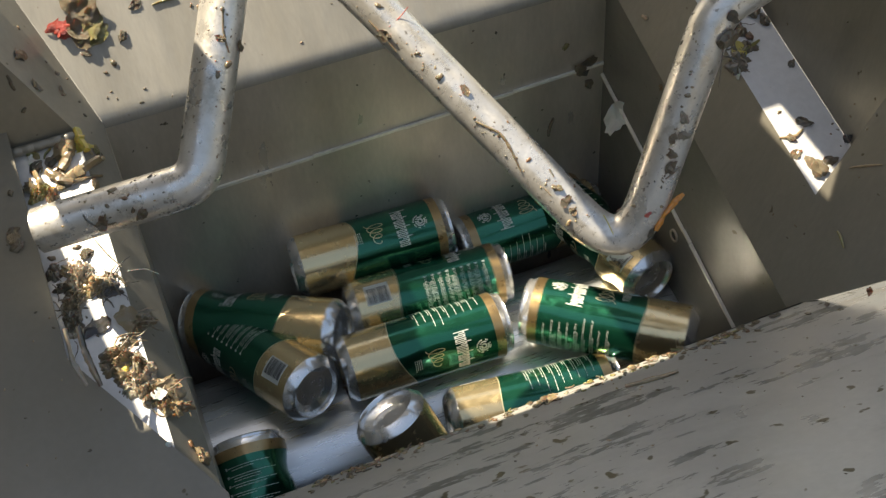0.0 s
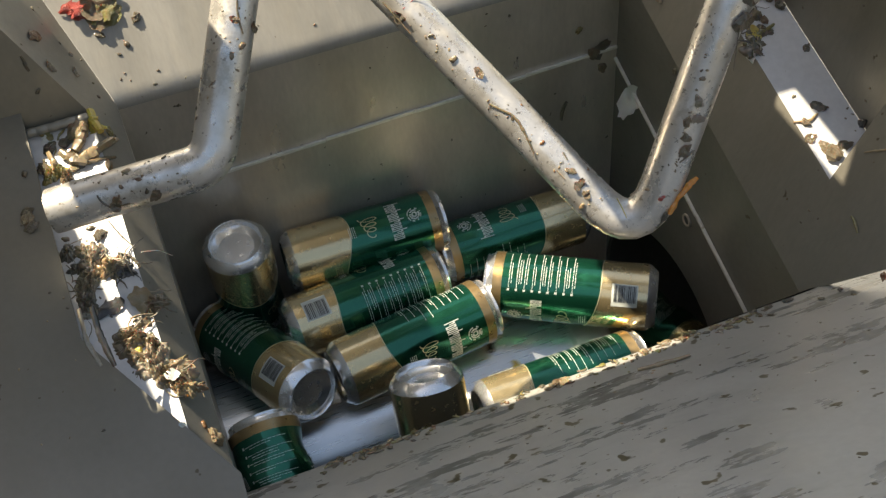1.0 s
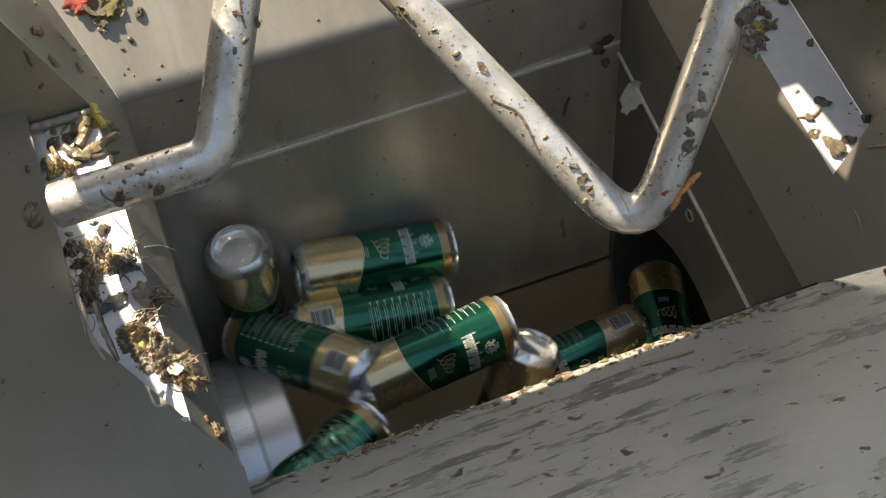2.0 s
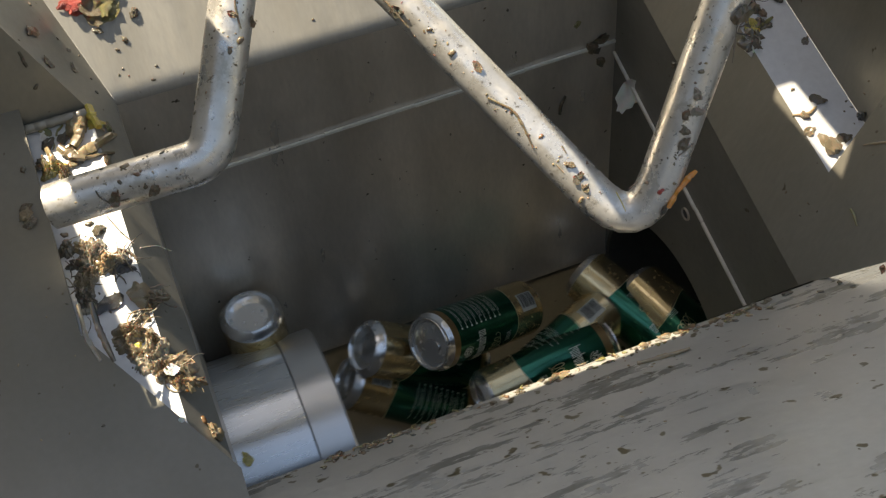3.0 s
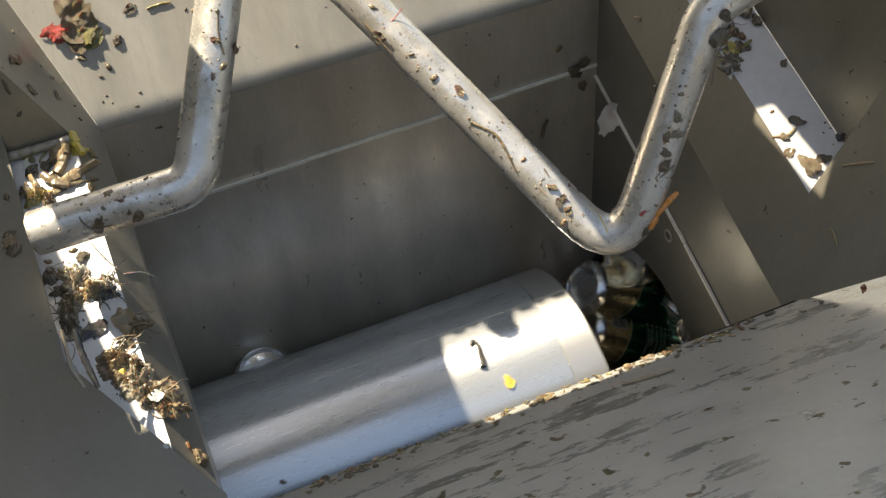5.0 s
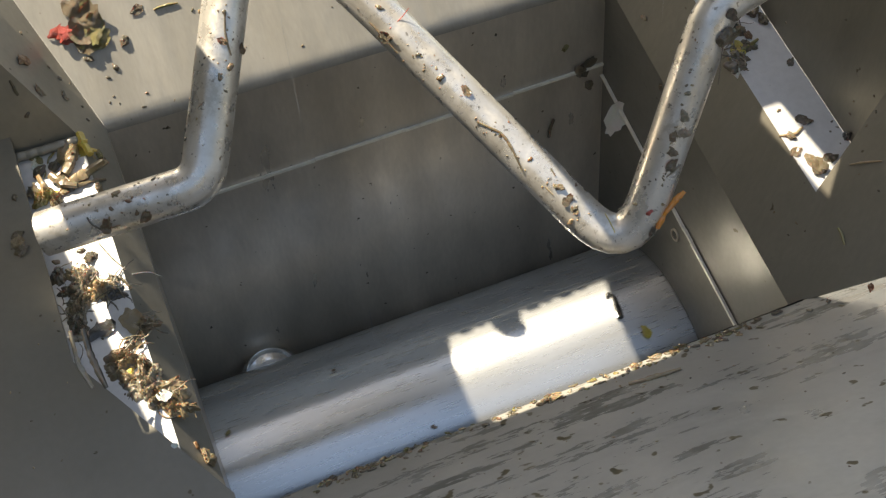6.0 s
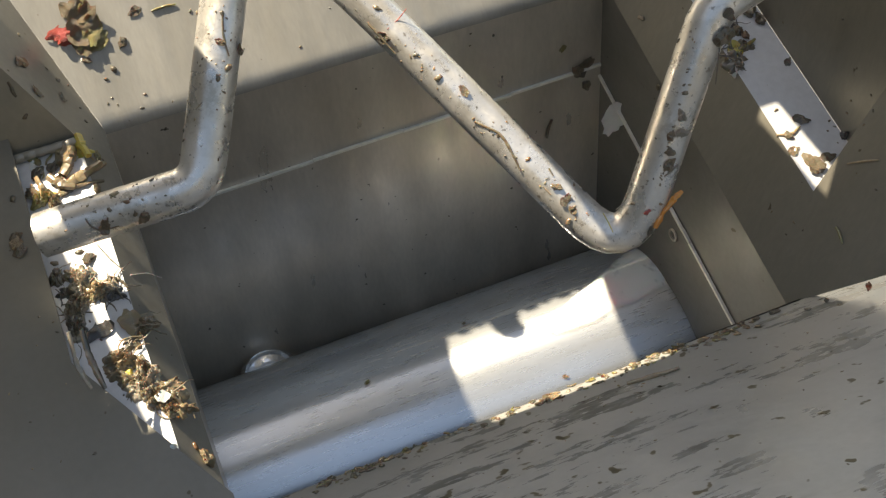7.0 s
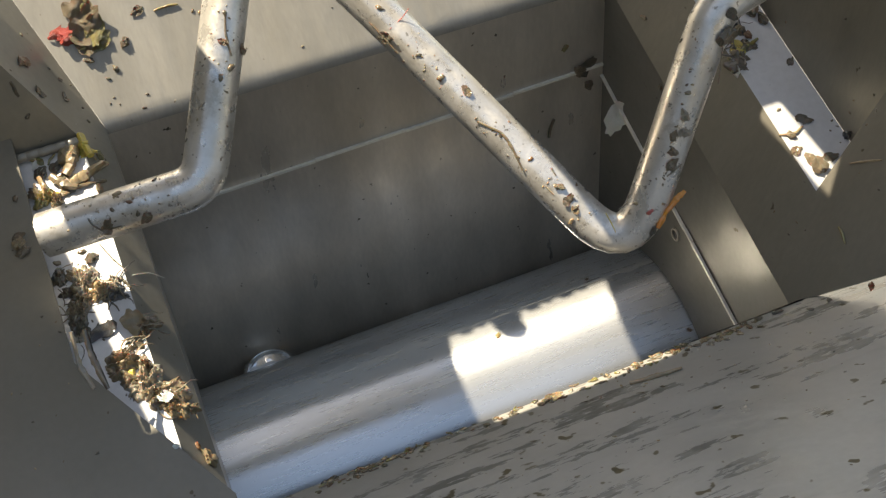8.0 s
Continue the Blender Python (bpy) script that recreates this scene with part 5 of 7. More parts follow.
speck("dark", (0.3383, -0.2420, 0.3414), (0.01, 0.57, 0.82), 0.0063, 42)
speck("tan", (0.0996, -0.2190, 0.3273), (0.01, 0.57, 0.82), 0.0031, 43)
scrap("lump", "grey", (0.2085, -0.2245, 0.3302), (0.01, 0.57, 0.82), 0.0072, 44)
speck("olive", (0.2024, -0.2316, 0.3352), (0.01, 0.57, 0.82), 0.0039, 45)
strand("tan", 0.0008, (0.1171, -0.2180, 0.3277), (0.1202, -0.2185, 0.3281), (0.1217, -0.2203, 0.3295), (0.1243, -0.2215, 0.3298))
scrap("lump", "tan", (-0.0198, -0.2237, 0.3315), (0.01, 0.57, 0.82), 0.0070, 0)
speck("dark", (-0.0036, -0.2211, 0.3295), (0.01, 0.57, 0.82), 0.0060, 1)
strand("dark", 0.0003, (-0.0460, -0.2329, 0.3388), (-0.0464, -0.2318, 0.3378), (-0.0474, -0.2312, 0.3377), (-0.0489, -0.2314, 0.3377))
speck("tan", (0.2551, -0.2228, 0.3287), (0.01, 0.57, 0.82), 0.0054, 3)
speck("dark", (-0.0180, -0.2244, 0.3320), (0.01, 0.57, 0.82), 0.0037, 4)
speck("dark", (0.1815, -0.2236, 0.3299), (0.01, 0.57, 0.82), 0.0039, 5)
speck("tan", (0.1661, -0.2311, 0.3351), (0.01, 0.57, 0.82), 0.0033, 6)
strand("olive", 0.0004, (0.0507, -0.2193, 0.3285), (0.0495, -0.2188, 0.3285), (0.0483, -0.2185, 0.3281), (0.0475, -0.2176, 0.3272))
speck("tan", (0.0401, -0.2197, 0.3282), (0.01, 0.57, 0.82), 0.0059, 8)
speck("brown", (0.1108, -0.2312, 0.3357), (0.01, 0.57, 0.82), 0.0034, 9)
speck("olive", (0.1530, -0.2212, 0.3284), (0.01, 0.57, 0.82), 0.0068, 10)
speck("olive", (-0.0487, -0.2207, 0.3297), (0.01, 0.57, 0.82), 0.0050, 11)
speck("dark", (-0.0107, -0.2321, 0.3373), (0.01, 0.57, 0.82), 0.0045, 12)
speck("tan", (0.1891, -0.2200, 0.3272), (0.01, 0.57, 0.82), 0.0060, 13)
strand("olive", 0.0008, (0.2756, -0.2275, 0.3332), (0.2782, -0.2267, 0.3331), (0.2808, -0.2270, 0.3332), (0.2835, -0.2264, 0.3320))
scrap("lump", "dark", (-0.0509, -0.2290, 0.3354), (0.01, 0.57, 0.82), 0.0069, 15)
speck("tan", (0.2602, -0.2331, 0.3358), (0.01, 0.57, 0.82), 0.0038, 16)
speck("brown", (-0.0394, -0.2240, 0.3319), (0.01, 0.57, 0.82), 0.0047, 17)
speck("grey", (0.1381, -0.2290, 0.3339), (0.01, 0.57, 0.82), 0.0066, 18)
speck("grey", (0.2689, -0.2270, 0.3315), (0.01, 0.57, 0.82), 0.0040, 19)
speck("grey", (0.2364, -0.2263, 0.3313), (0.01, 0.57, 0.82), 0.0046, 20)
speck("olive", (0.2571, -0.2340, 0.3365), (0.01, 0.57, 0.82), 0.0060, 21)
speck("dark", (0.2821, -0.2265, 0.3310), (0.01, 0.57, 0.82), 0.0042, 22)
speck("brown", (0.0022, -0.2287, 0.3348), (0.01, 0.57, 0.82), 0.0050, 23)
scrap("lump", "rust", (0.2218, -0.2240, 0.3298), (0.01, 0.57, 0.82), 0.0069, 24)
speck("grey", (0.0253, -0.2255, 0.3324), (0.01, 0.57, 0.82), 0.0050, 25)
speck("brown", (-0.0432, -0.2275, 0.3344), (0.01, 0.57, 0.82), 0.0060, 26)
strand("rust", 0.0007, (0.1236, -0.2306, 0.3366), (0.1216, -0.2317, 0.3369), (0.1190, -0.2312, 0.3372), (0.1169, -0.2320, 0.3376))
speck("olive", (0.1968, -0.2325, 0.3359), (0.01, 0.57, 0.82), 0.0044, 28)
speck("tan", (-0.0638, -0.2271, 0.3342), (0.01, 0.57, 0.82), 0.0035, 29)
speck("tan", (-0.0698, -0.2225, 0.3311), (0.01, 0.57, 0.82), 0.0062, 30)
strand("dark", 0.0008, (0.1776, -0.2323, 0.3369), (0.1772, -0.2292, 0.3353), (0.1805, -0.2283, 0.3349), (0.1817, -0.2268, 0.3331))
strand("grey", 0.0004, (0.2408, -0.2344, 0.3375), (0.2395, -0.2355, 0.3383), (0.2382, -0.2359, 0.3384), (0.2367, -0.2349, 0.3377))
speck("olive", (0.0060, -0.2255, 0.3326), (0.01, 0.57, 0.82), 0.0045, 33)
strand("olive", 0.0007, (0.0268, -0.2164, 0.3275), (0.0281, -0.2182, 0.3286), (0.0294, -0.2199, 0.3300), (0.0299, -0.2220, 0.3309))
speck("brown", (0.0776, -0.2278, 0.3336), (0.01, 0.57, 0.82), 0.0046, 35)
speck("brown", (0.2521, -0.2268, 0.3315), (0.01, 0.57, 0.82), 0.0053, 36)
speck("brown", (-0.0636, -0.2207, 0.3298), (0.01, 0.57, 0.82), 0.0038, 37)
speck("olive", (0.1716, -0.2234, 0.3297), (0.01, 0.57, 0.82), 0.0054, 38)
speck("olive", (0.1417, -0.2314, 0.3356), (0.01, 0.57, 0.82), 0.0046, 39)
speck("rust", (0.2269, -0.2248, 0.3303), (0.01, 0.57, 0.82), 0.0064, 40)
speck("dark", (0.1730, -0.2322, 0.3359), (0.01, 0.57, 0.82), 0.0039, 41)
strand("rust", 0.0005, (-0.0586, -0.2272, 0.3351), (-0.0609, -0.2268, 0.3349), (-0.0625, -0.2273, 0.3355), (-0.0635, -0.2290, 0.3362))
speck("tan", (0.2507, -0.2331, 0.3359), (0.01, 0.57, 0.82), 0.0033, 43)
speck("tan", (0.2773, -0.2333, 0.3358), (0.01, 0.57, 0.82), 0.0039, 44)
speck("olive", (0.2264, -0.2264, 0.3314), (0.01, 0.57, 0.82), 0.0031, 45)
speck("brown", (0.2314, -0.2306, 0.3343), (0.01, 0.57, 0.82), 0.0055, 46)
speck("olive", (-0.0640, -0.2291, 0.3356), (0.01, 0.57, 0.82), 0.0030, 0)
scrap("lump", "brown", (0.1883, -0.2268, 0.3320), (0.01, 0.57, 0.82), 0.0069, 1)
strand("dark", 0.0005, (0.1917, -0.2298, 0.3348), (0.1925, -0.2285, 0.3343), (0.1939, -0.2280, 0.3333), (0.1952, -0.2271, 0.3327))
speck("dark", (0.0883, -0.2202, 0.3282), (0.01, 0.57, 0.82), 0.0044, 3)
strand("brown", 0.0004, (0.0503, -0.2229, 0.3312), (0.0499, -0.2242, 0.3317), (0.0502, -0.2253, 0.3325), (0.0497, -0.2263, 0.3333))
speck("grey", (0.2856, -0.2312, 0.3343), (0.01, 0.57, 0.82), 0.0035, 6)
speck("dark", (0.2617, -0.2381, 0.3393), (0.01, 0.57, 0.82), 0.0059, 7)
speck("olive", (0.1976, -0.2292, 0.3336), (0.01, 0.57, 0.82), 0.0048, 8)
strand("olive", 0.0005, (-0.0339, -0.2269, 0.3351), (-0.0349, -0.2258, 0.3341), (-0.0362, -0.2247, 0.3335), (-0.0379, -0.2244, 0.3328))
speck("grey", (0.2115, -0.2305, 0.3344), (0.01, 0.57, 0.82), 0.0054, 10)
speck("brown", (0.0013, -0.2292, 0.3352), (0.01, 0.57, 0.82), 0.0040, 11)
speck("tan", (0.1061, -0.2250, 0.3314), (0.01, 0.57, 0.82), 0.0039, 12)
strand("dark", 0.0008, (-0.0409, -0.2295, 0.3368), (-0.0389, -0.2305, 0.3381), (-0.0357, -0.2299, 0.3373), (-0.0336, -0.2310, 0.3383))
strand("brown", 0.0004, (0.2024, -0.2297, 0.3348), (0.2016, -0.2289, 0.3339), (0.2018, -0.2275, 0.3332), (0.2009, -0.2266, 0.3324))
speck("rust", (0.1729, -0.2232, 0.3296), (0.01, 0.57, 0.82), 0.0033, 15)
speck("brown", (-0.0515, -0.2276, 0.3345), (0.01, 0.57, 0.82), 0.0033, 16)
scrap("lump", "brown", (0.3588, -0.2389, 0.3391), (0.01, 0.57, 0.82), 0.0071, 17)
strand("brown", 0.0008, (0.2043, -0.2166, 0.3261), (0.2050, -0.2187, 0.3281), (0.2054, -0.2213, 0.3300), (0.2078, -0.2228, 0.3305))
strand("olive", 0.0006, (0.1534, -0.2298, 0.3354), (0.1515, -0.2298, 0.3352), (0.1495, -0.2298, 0.3357), (0.1476, -0.2296, 0.3351))
speck("olive", (0.2649, -0.2244, 0.3297), (0.01, 0.57, 0.82), 0.0055, 21)
speck("brown", (0.1063, -0.2266, 0.3325), (0.01, 0.57, 0.82), 0.0048, 22)
speck("dark", (0.0789, -0.2233, 0.3304), (0.01, 0.57, 0.82), 0.0055, 23)
speck("olive", (0.2584, -0.2349, 0.3371), (0.01, 0.57, 0.82), 0.0047, 24)
speck("tan", (0.2748, -0.2382, 0.3392), (0.01, 0.57, 0.82), 0.0061, 25)
strand("rust", 0.0006, (0.2746, -0.2248, 0.3306), (0.2725, -0.2254, 0.3313), (0.2705, -0.2252, 0.3310), (0.2687, -0.2241, 0.3307))
strand("tan", 0.0006, (0.2568, -0.2345, 0.3376), (0.2579, -0.2357, 0.3386), (0.2599, -0.2363, 0.3394), (0.2609, -0.2376, 0.3403))
speck("dark", (0.1013, -0.2200, 0.3279), (0.01, 0.57, 0.82), 0.0065, 28)
strand("rust", 0.0006, (0.2508, -0.2367, 0.3393), (0.2494, -0.2356, 0.3385), (0.2469, -0.2354, 0.3384), (0.2454, -0.2343, 0.3378))
speck("grey", (0.0354, -0.2233, 0.3308), (0.01, 0.57, 0.82), 0.0064, 30)
scrap("lump", "brown", (-0.0709, -0.2271, 0.3343), (0.01, 0.57, 0.82), 0.0069, 31)
speck("brown", (0.1946, -0.2223, 0.3288), (0.01, 0.57, 0.82), 0.0042, 32)
speck("brown", (-0.0130, -0.2264, 0.3333), (0.01, 0.57, 0.82), 0.0045, 33)
speck("brown", (0.2939, -0.2378, 0.3388), (0.01, 0.57, 0.82), 0.0052, 34)
speck("rust", (-0.0391, -0.2299, 0.3360), (0.01, 0.57, 0.82), 0.0028, 35)
scrap("lump", "grey", (0.2493, -0.2365, 0.3383), (0.01, 0.57, 0.82), 0.0075, 36)
strand("rust", 0.0004, (-0.0630, -0.2241, 0.3327), (-0.0643, -0.2238, 0.3327), (-0.0656, -0.2235, 0.3323), (-0.0669, -0.2234, 0.3326))
strand("dark", 0.0005, (0.2032, -0.2244, 0.3312), (0.2018, -0.2237, 0.3308), (0.2003, -0.2234, 0.3303), (0.1989, -0.2227, 0.3301))
speck("dark", (0.2063, -0.2223, 0.3287), (0.01, 0.57, 0.82), 0.0042, 39)
speck("brown", (0.2122, -0.2195, 0.3267), (0.01, 0.57, 0.82), 0.0065, 40)
strand("tan", 0.0006, (-0.0374, -0.2192, 0.3297), (-0.0387, -0.2208, 0.3304), (-0.0399, -0.2219, 0.3318), (-0.0402, -0.2240, 0.3327))
strand("olive", 0.0004, (0.1589, -0.2297, 0.3350), (0.1575, -0.2305, 0.3357), (0.1578, -0.2320, 0.3366), (0.1576, -0.2332, 0.3375))
speck("olive", (-0.0810, -0.2311, 0.3372), (0.01, 0.57, 0.82), 0.0042, 43)
scrap("lump", "brown", (0.1029, -0.2289, 0.3341), (0.01, 0.57, 0.82), 0.0073, 44)
speck("brown", (0.2583, -0.2346, 0.3369), (0.01, 0.57, 0.82), 0.0067, 45)
speck("rust", (0.2877, -0.2339, 0.3362), (0.01, 0.57, 0.82), 0.0048, 46)
speck("brown", (0.2725, -0.2236, 0.3291), (0.01, 0.57, 0.82), 0.0062, 0)
speck("rust", (0.0449, -0.2262, 0.3327), (0.01, 0.57, 0.82), 0.0039, 1)
speck("grey", (0.0089, -0.2197, 0.3285), (0.01, 0.57, 0.82), 0.0030, 2)
speck("brown", (0.0567, -0.2278, 0.3338), (0.01, 0.57, 0.82), 0.0063, 3)
speck("tan", (-0.0304, -0.2247, 0.3323), (0.01, 0.57, 0.82), 0.0041, 4)
strand("dark", 0.0008, (0.1612, -0.2211, 0.3299), (0.1621, -0.2189, 0.3286), (0.1603, -0.2167, 0.3269), (0.1622, -0.2150, 0.3250))
speck("dark", (0.1099, -0.2293, 0.3343), (0.01, 0.57, 0.82), 0.0058, 6)
speck("rust", (0.0684, -0.2258, 0.3323), (0.01, 0.57, 0.82), 0.0050, 7)
speck("grey", (0.2221, -0.3548, 0.4210), (0.01, 0.57, 0.82), 0.0013, 8)
speck("tan", (0.0312, -0.3303, 0.4054), (0.01, 0.57, 0.82), 0.0013, 9)
speck("dark", (0.2033, -0.2773, 0.3671), (0.01, 0.57, 0.82), 0.0026, 10)
speck("brown", (0.1185, -0.2365, 0.3393), (0.01, 0.57, 0.82), 0.0017, 11)
speck("dark", (-0.0402, -0.3327, 0.4076), (0.01, 0.57, 0.82), 0.0014, 12)
speck("tan", (0.1720, -0.2627, 0.3572), (0.01, 0.57, 0.82), 0.0022, 13)
speck("dark", (0.1091, -0.3428, 0.4135), (0.01, 0.57, 0.82), 0.0014, 14)
speck("tan", (0.0438, -0.3204, 0.3984), (0.01, 0.57, 0.82), 0.0014, 15)
speck("brown", (0.1930, -0.2606, 0.3555), (0.01, 0.57, 0.82), 0.0018, 16)
speck("grey", (0.1273, -0.2656, 0.3596), (0.01, 0.57, 0.82), 0.0017, 17)
speck("dark", (0.2284, -0.3310, 0.4043), (0.01, 0.57, 0.82), 0.0019, 18)
speck("tan", (0.0649, -0.3308, 0.4055), (0.01, 0.57, 0.82), 0.0013, 19)
speck("grey", (0.2206, -0.3127, 0.3917), (0.01, 0.57, 0.82), 0.0016, 20)
speck("dark", (0.1100, -0.3243, 0.4006), (0.01, 0.57, 0.82), 0.0024, 21)
speck("dark", (0.2807, -0.3404, 0.4104), (0.01, 0.57, 0.82), 0.0014, 22)
speck("tan", (0.0890, -0.2990, 0.3831), (0.01, 0.57, 0.82), 0.0015, 23)
speck("grey", (0.2747, -0.2731, 0.3636), (0.01, 0.57, 0.82), 0.0024, 24)
speck("brown", (0.0149, -0.2283, 0.3344), (0.01, 0.57, 0.82), 0.0015, 25)
speck("grey", (0.2730, -0.3521, 0.4187), (0.01, 0.57, 0.82), 0.0025, 26)
speck("grey", (0.2071, -0.3109, 0.3905), (0.01, 0.57, 0.82), 0.0021, 27)
speck("brown", (0.3058, -0.2801, 0.3682), (0.01, 0.57, 0.82), 0.0027, 28)
speck("tan", (0.2731, -0.3308, 0.4038), (0.01, 0.57, 0.82), 0.0013, 29)
speck("tan", (0.1320, -0.3445, 0.4145), (0.01, 0.57, 0.82), 0.0024, 30)
speck("brown", (-0.0443, -0.3335, 0.4081), (0.01, 0.57, 0.82), 0.0024, 31)
speck("tan", (0.1400, -0.2544, 0.3516), (0.01, 0.57, 0.82), 0.0026, 32)
speck("grey", (0.2004, -0.3434, 0.4132), (0.01, 0.57, 0.82), 0.0015, 33)
speck("dark", (0.2587, -0.2757, 0.3655), (0.01, 0.57, 0.82), 0.0017, 34)
speck("dark", (0.2046, -0.3389, 0.4100), (0.01, 0.57, 0.82), 0.0020, 35)
speck("brown", (0.1340, -0.2447, 0.3449), (0.01, 0.57, 0.82), 0.0025, 36)
speck("brown", (0.0194, -0.2725, 0.3652), (0.01, 0.57, 0.82), 0.0020, 37)
speck("dark", (0.0533, -0.2982, 0.3829), (0.01, 0.57, 0.82), 0.0025, 38)
speck("tan", (0.2362, -0.2832, 0.3709), (0.01, 0.57, 0.82), 0.0017, 39)
speck("tan", (0.1436, -0.2953, 0.3801), (0.01, 0.57, 0.82), 0.0022, 40)
speck("brown", (0.2390, -0.3556, 0.4213), (0.01, 0.57, 0.82), 0.0021, 41)
speck("grey", (0.0259, -0.2995, 0.3840), (0.01, 0.57, 0.82), 0.0017, 42)
speck("dark", (0.1851, -0.3310, 0.4047), (0.01, 0.57, 0.82), 0.0022, 43)
speck("grey", (0.1148, -0.3165, 0.3951), (0.01, 0.57, 0.82), 0.0022, 44)
speck("brown", (-0.0833, -0.3080, 0.3907), (0.01, 0.57, 0.82), 0.0020, 45)
speck("tan", (0.3086, -0.2522, 0.3488), (0.01, 0.57, 0.82), 0.0022, 46)
speck("brown", (0.1358, -0.2706, 0.3629), (0.01, 0.57, 0.82), 0.0028, 0)
speck("brown", (-0.1909, -0.0266, 0.4237), (0.00, -0.34, 0.94), 0.0062, 3)
scrap("lump", "dark", (-0.1826, -0.0112, 0.4292), (0.00, -0.34, 0.94), 0.0107, 5)
speck("brown", (-0.2096, -0.0059, 0.4311), (0.00, -0.34, 0.94), 0.0062, 8)
scrap("lump", "dark", (-0.1837, -0.0112, 0.4292), (0.00, -0.34, 0.94), 0.0116, 10)
speck("dark", (-0.1887, -0.0029, 0.4322), (0.00, -0.34, 0.94), 0.0066, 13)
speck("dark", (-0.1944, -0.0443, 0.4173), (0.00, -0.34, 0.94), 0.0059, 14)
speck("brown", (-0.1953, -0.0210, 0.4257), (0.00, -0.34, 0.94), 0.0066, 25)
speck("dark", (-0.2123, -0.0232, 0.4249), (0.00, -0.34, 0.94), 0.0063, 30)
scrap("lump", "dark", (-0.1889, 0.0750, 0.4602), (0.00, -0.34, 0.94), 0.0123, 31)
scrap("lump", "olive", (-0.2017, 0.0865, 0.4644), (0.00, -0.34, 0.94), 0.0123, 32)
scrap("lump", "olive", (-0.1543, 0.0890, 0.4496), (0.85, -0.18, 0.49), 0.0098, 33)
strand("tan", 0.0012, (-0.1568, 0.0785, 0.4536), (-0.1582, 0.0796, 0.4573), (-0.1597, 0.0816, 0.4607), (-0.1609, 0.0838, 0.4641))
strand("olive", 0.0011, (-0.1940, 0.0782, 0.4632), (-0.1926, 0.0823, 0.4645), (-0.1892, 0.0835, 0.4656), (-0.1870, 0.0868, 0.4660))
strand("brown", 0.0013, (-0.1822, 0.0779, 0.4637), (-0.1781, 0.0810, 0.4643), (-0.1787, 0.0851, 0.4663), (-0.1773, 0.0892, 0.4667))
strand("brown", 0.0008, (-0.1555, 0.0797, 0.4514), (-0.1563, 0.0771, 0.4506), (-0.1553, 0.0749, 0.4493), (-0.1562, 0.0720, 0.4492))
scrap("lump", "dark", (-0.2020, 0.0739, 0.4599), (0.00, -0.34, 0.94), 0.0130, 38)
scrap("lump", "olive", (-0.1788, 0.0576, 0.4540), (0.00, -0.34, 0.94), 0.0122, 39)
scrap("lump", "tan", (-0.1624, 0.0465, 0.4484), (0.85, -0.18, 0.49), 0.0101, 40)
strand("brown", 0.0013, (-0.2090, 0.0645, 0.4589), (-0.2094, 0.0606, 0.4566), (-0.2063, 0.0557, 0.4549), (-0.2080, 0.0515, 0.4544))
scrap("lump", "dark", (-0.1845, 0.0504, 0.4514), (0.00, -0.34, 0.94), 0.0083, 42)
strand("olive", 0.0007, (-0.1976, 0.0732, 0.4605), (-0.1977, 0.0708, 0.4601), (-0.1986, 0.0689, 0.4591), (-0.2001, 0.0673, 0.4584))
scrap("lump", "tan", (-0.1889, 0.0508, 0.4515), (0.00, -0.34, 0.94), 0.0098, 44)



# ---- the matted food waste on the sunlit ledge ----
LEDGE_UP = Vector((0, -TILT, 1)).normalized()


def pulp(colour, where, size, height, seed, folds=1.0):
    """A wet, folded heap of pulp with a ragged foot."""
    mat, word = STUFF[colour]
    bm = bmesh.new()
    n, rings = (36, 11) if folds == 1 else (72, 26)
    off = Vector((seed * 1.37, seed * 0.71, seed * 2.9))
    crown = bm.verts.new((0, 0, height))
    rows = []
    for r in range(1, rings + 1):
        row = []
        for i in range(n):
            a = 2 * math.pi * i / n
            u = Vector((math.cos(a), math.sin(a), 0))
            edge = 0.72 + 0.45 * noise.noise(u * 1.3 + off) + 0.22 * noise.noise(u * 4 + off)
            p = u * (size * edge * r / rings)
            fold = abs(noise.noise(p * (1.5 * folds / size) + off)) * 1.5 + abs(noise.noise(p * (3.6 * folds / size) + off)) * 0.8
            z = height * (1 - (r / rings) ** 2.4) * (0.35 + fold) - 0.0012 * (r == rings)
            row.append(bm.verts.new((p.x * 1.25, p.y * 0.85, z)))
        rows.append(row)
    for i in range(n):
        j = (i + 1) % n
        bm.faces.new((crown, rows[0][i], rows[0][j]))
        for p, q in zip(rows, rows[1:]):
            bm.faces.new((p[i], q[i], q[j], p[j]))
    bm.faces.new(rows[-1][::-1])
    bmesh.ops.scale(bm, vec=[1 / SIZE] * 3, verts=bm.verts)
    ob = part("food_pulp", bm, mat, None, smooth=True)
    ob.matrix_world = Matrix.Translation(Vector(where)) @ LEDGE_UP.to_track_quat("Z", "Y").to_matrix().to_4x4() @ pose(0, 0, 0, 0, 0, seed * 67 % 360)
    return tagged(ob, f"{word} wet folded heap of food pulp on the ledge", "food scrap", "food scraps in the hopper")


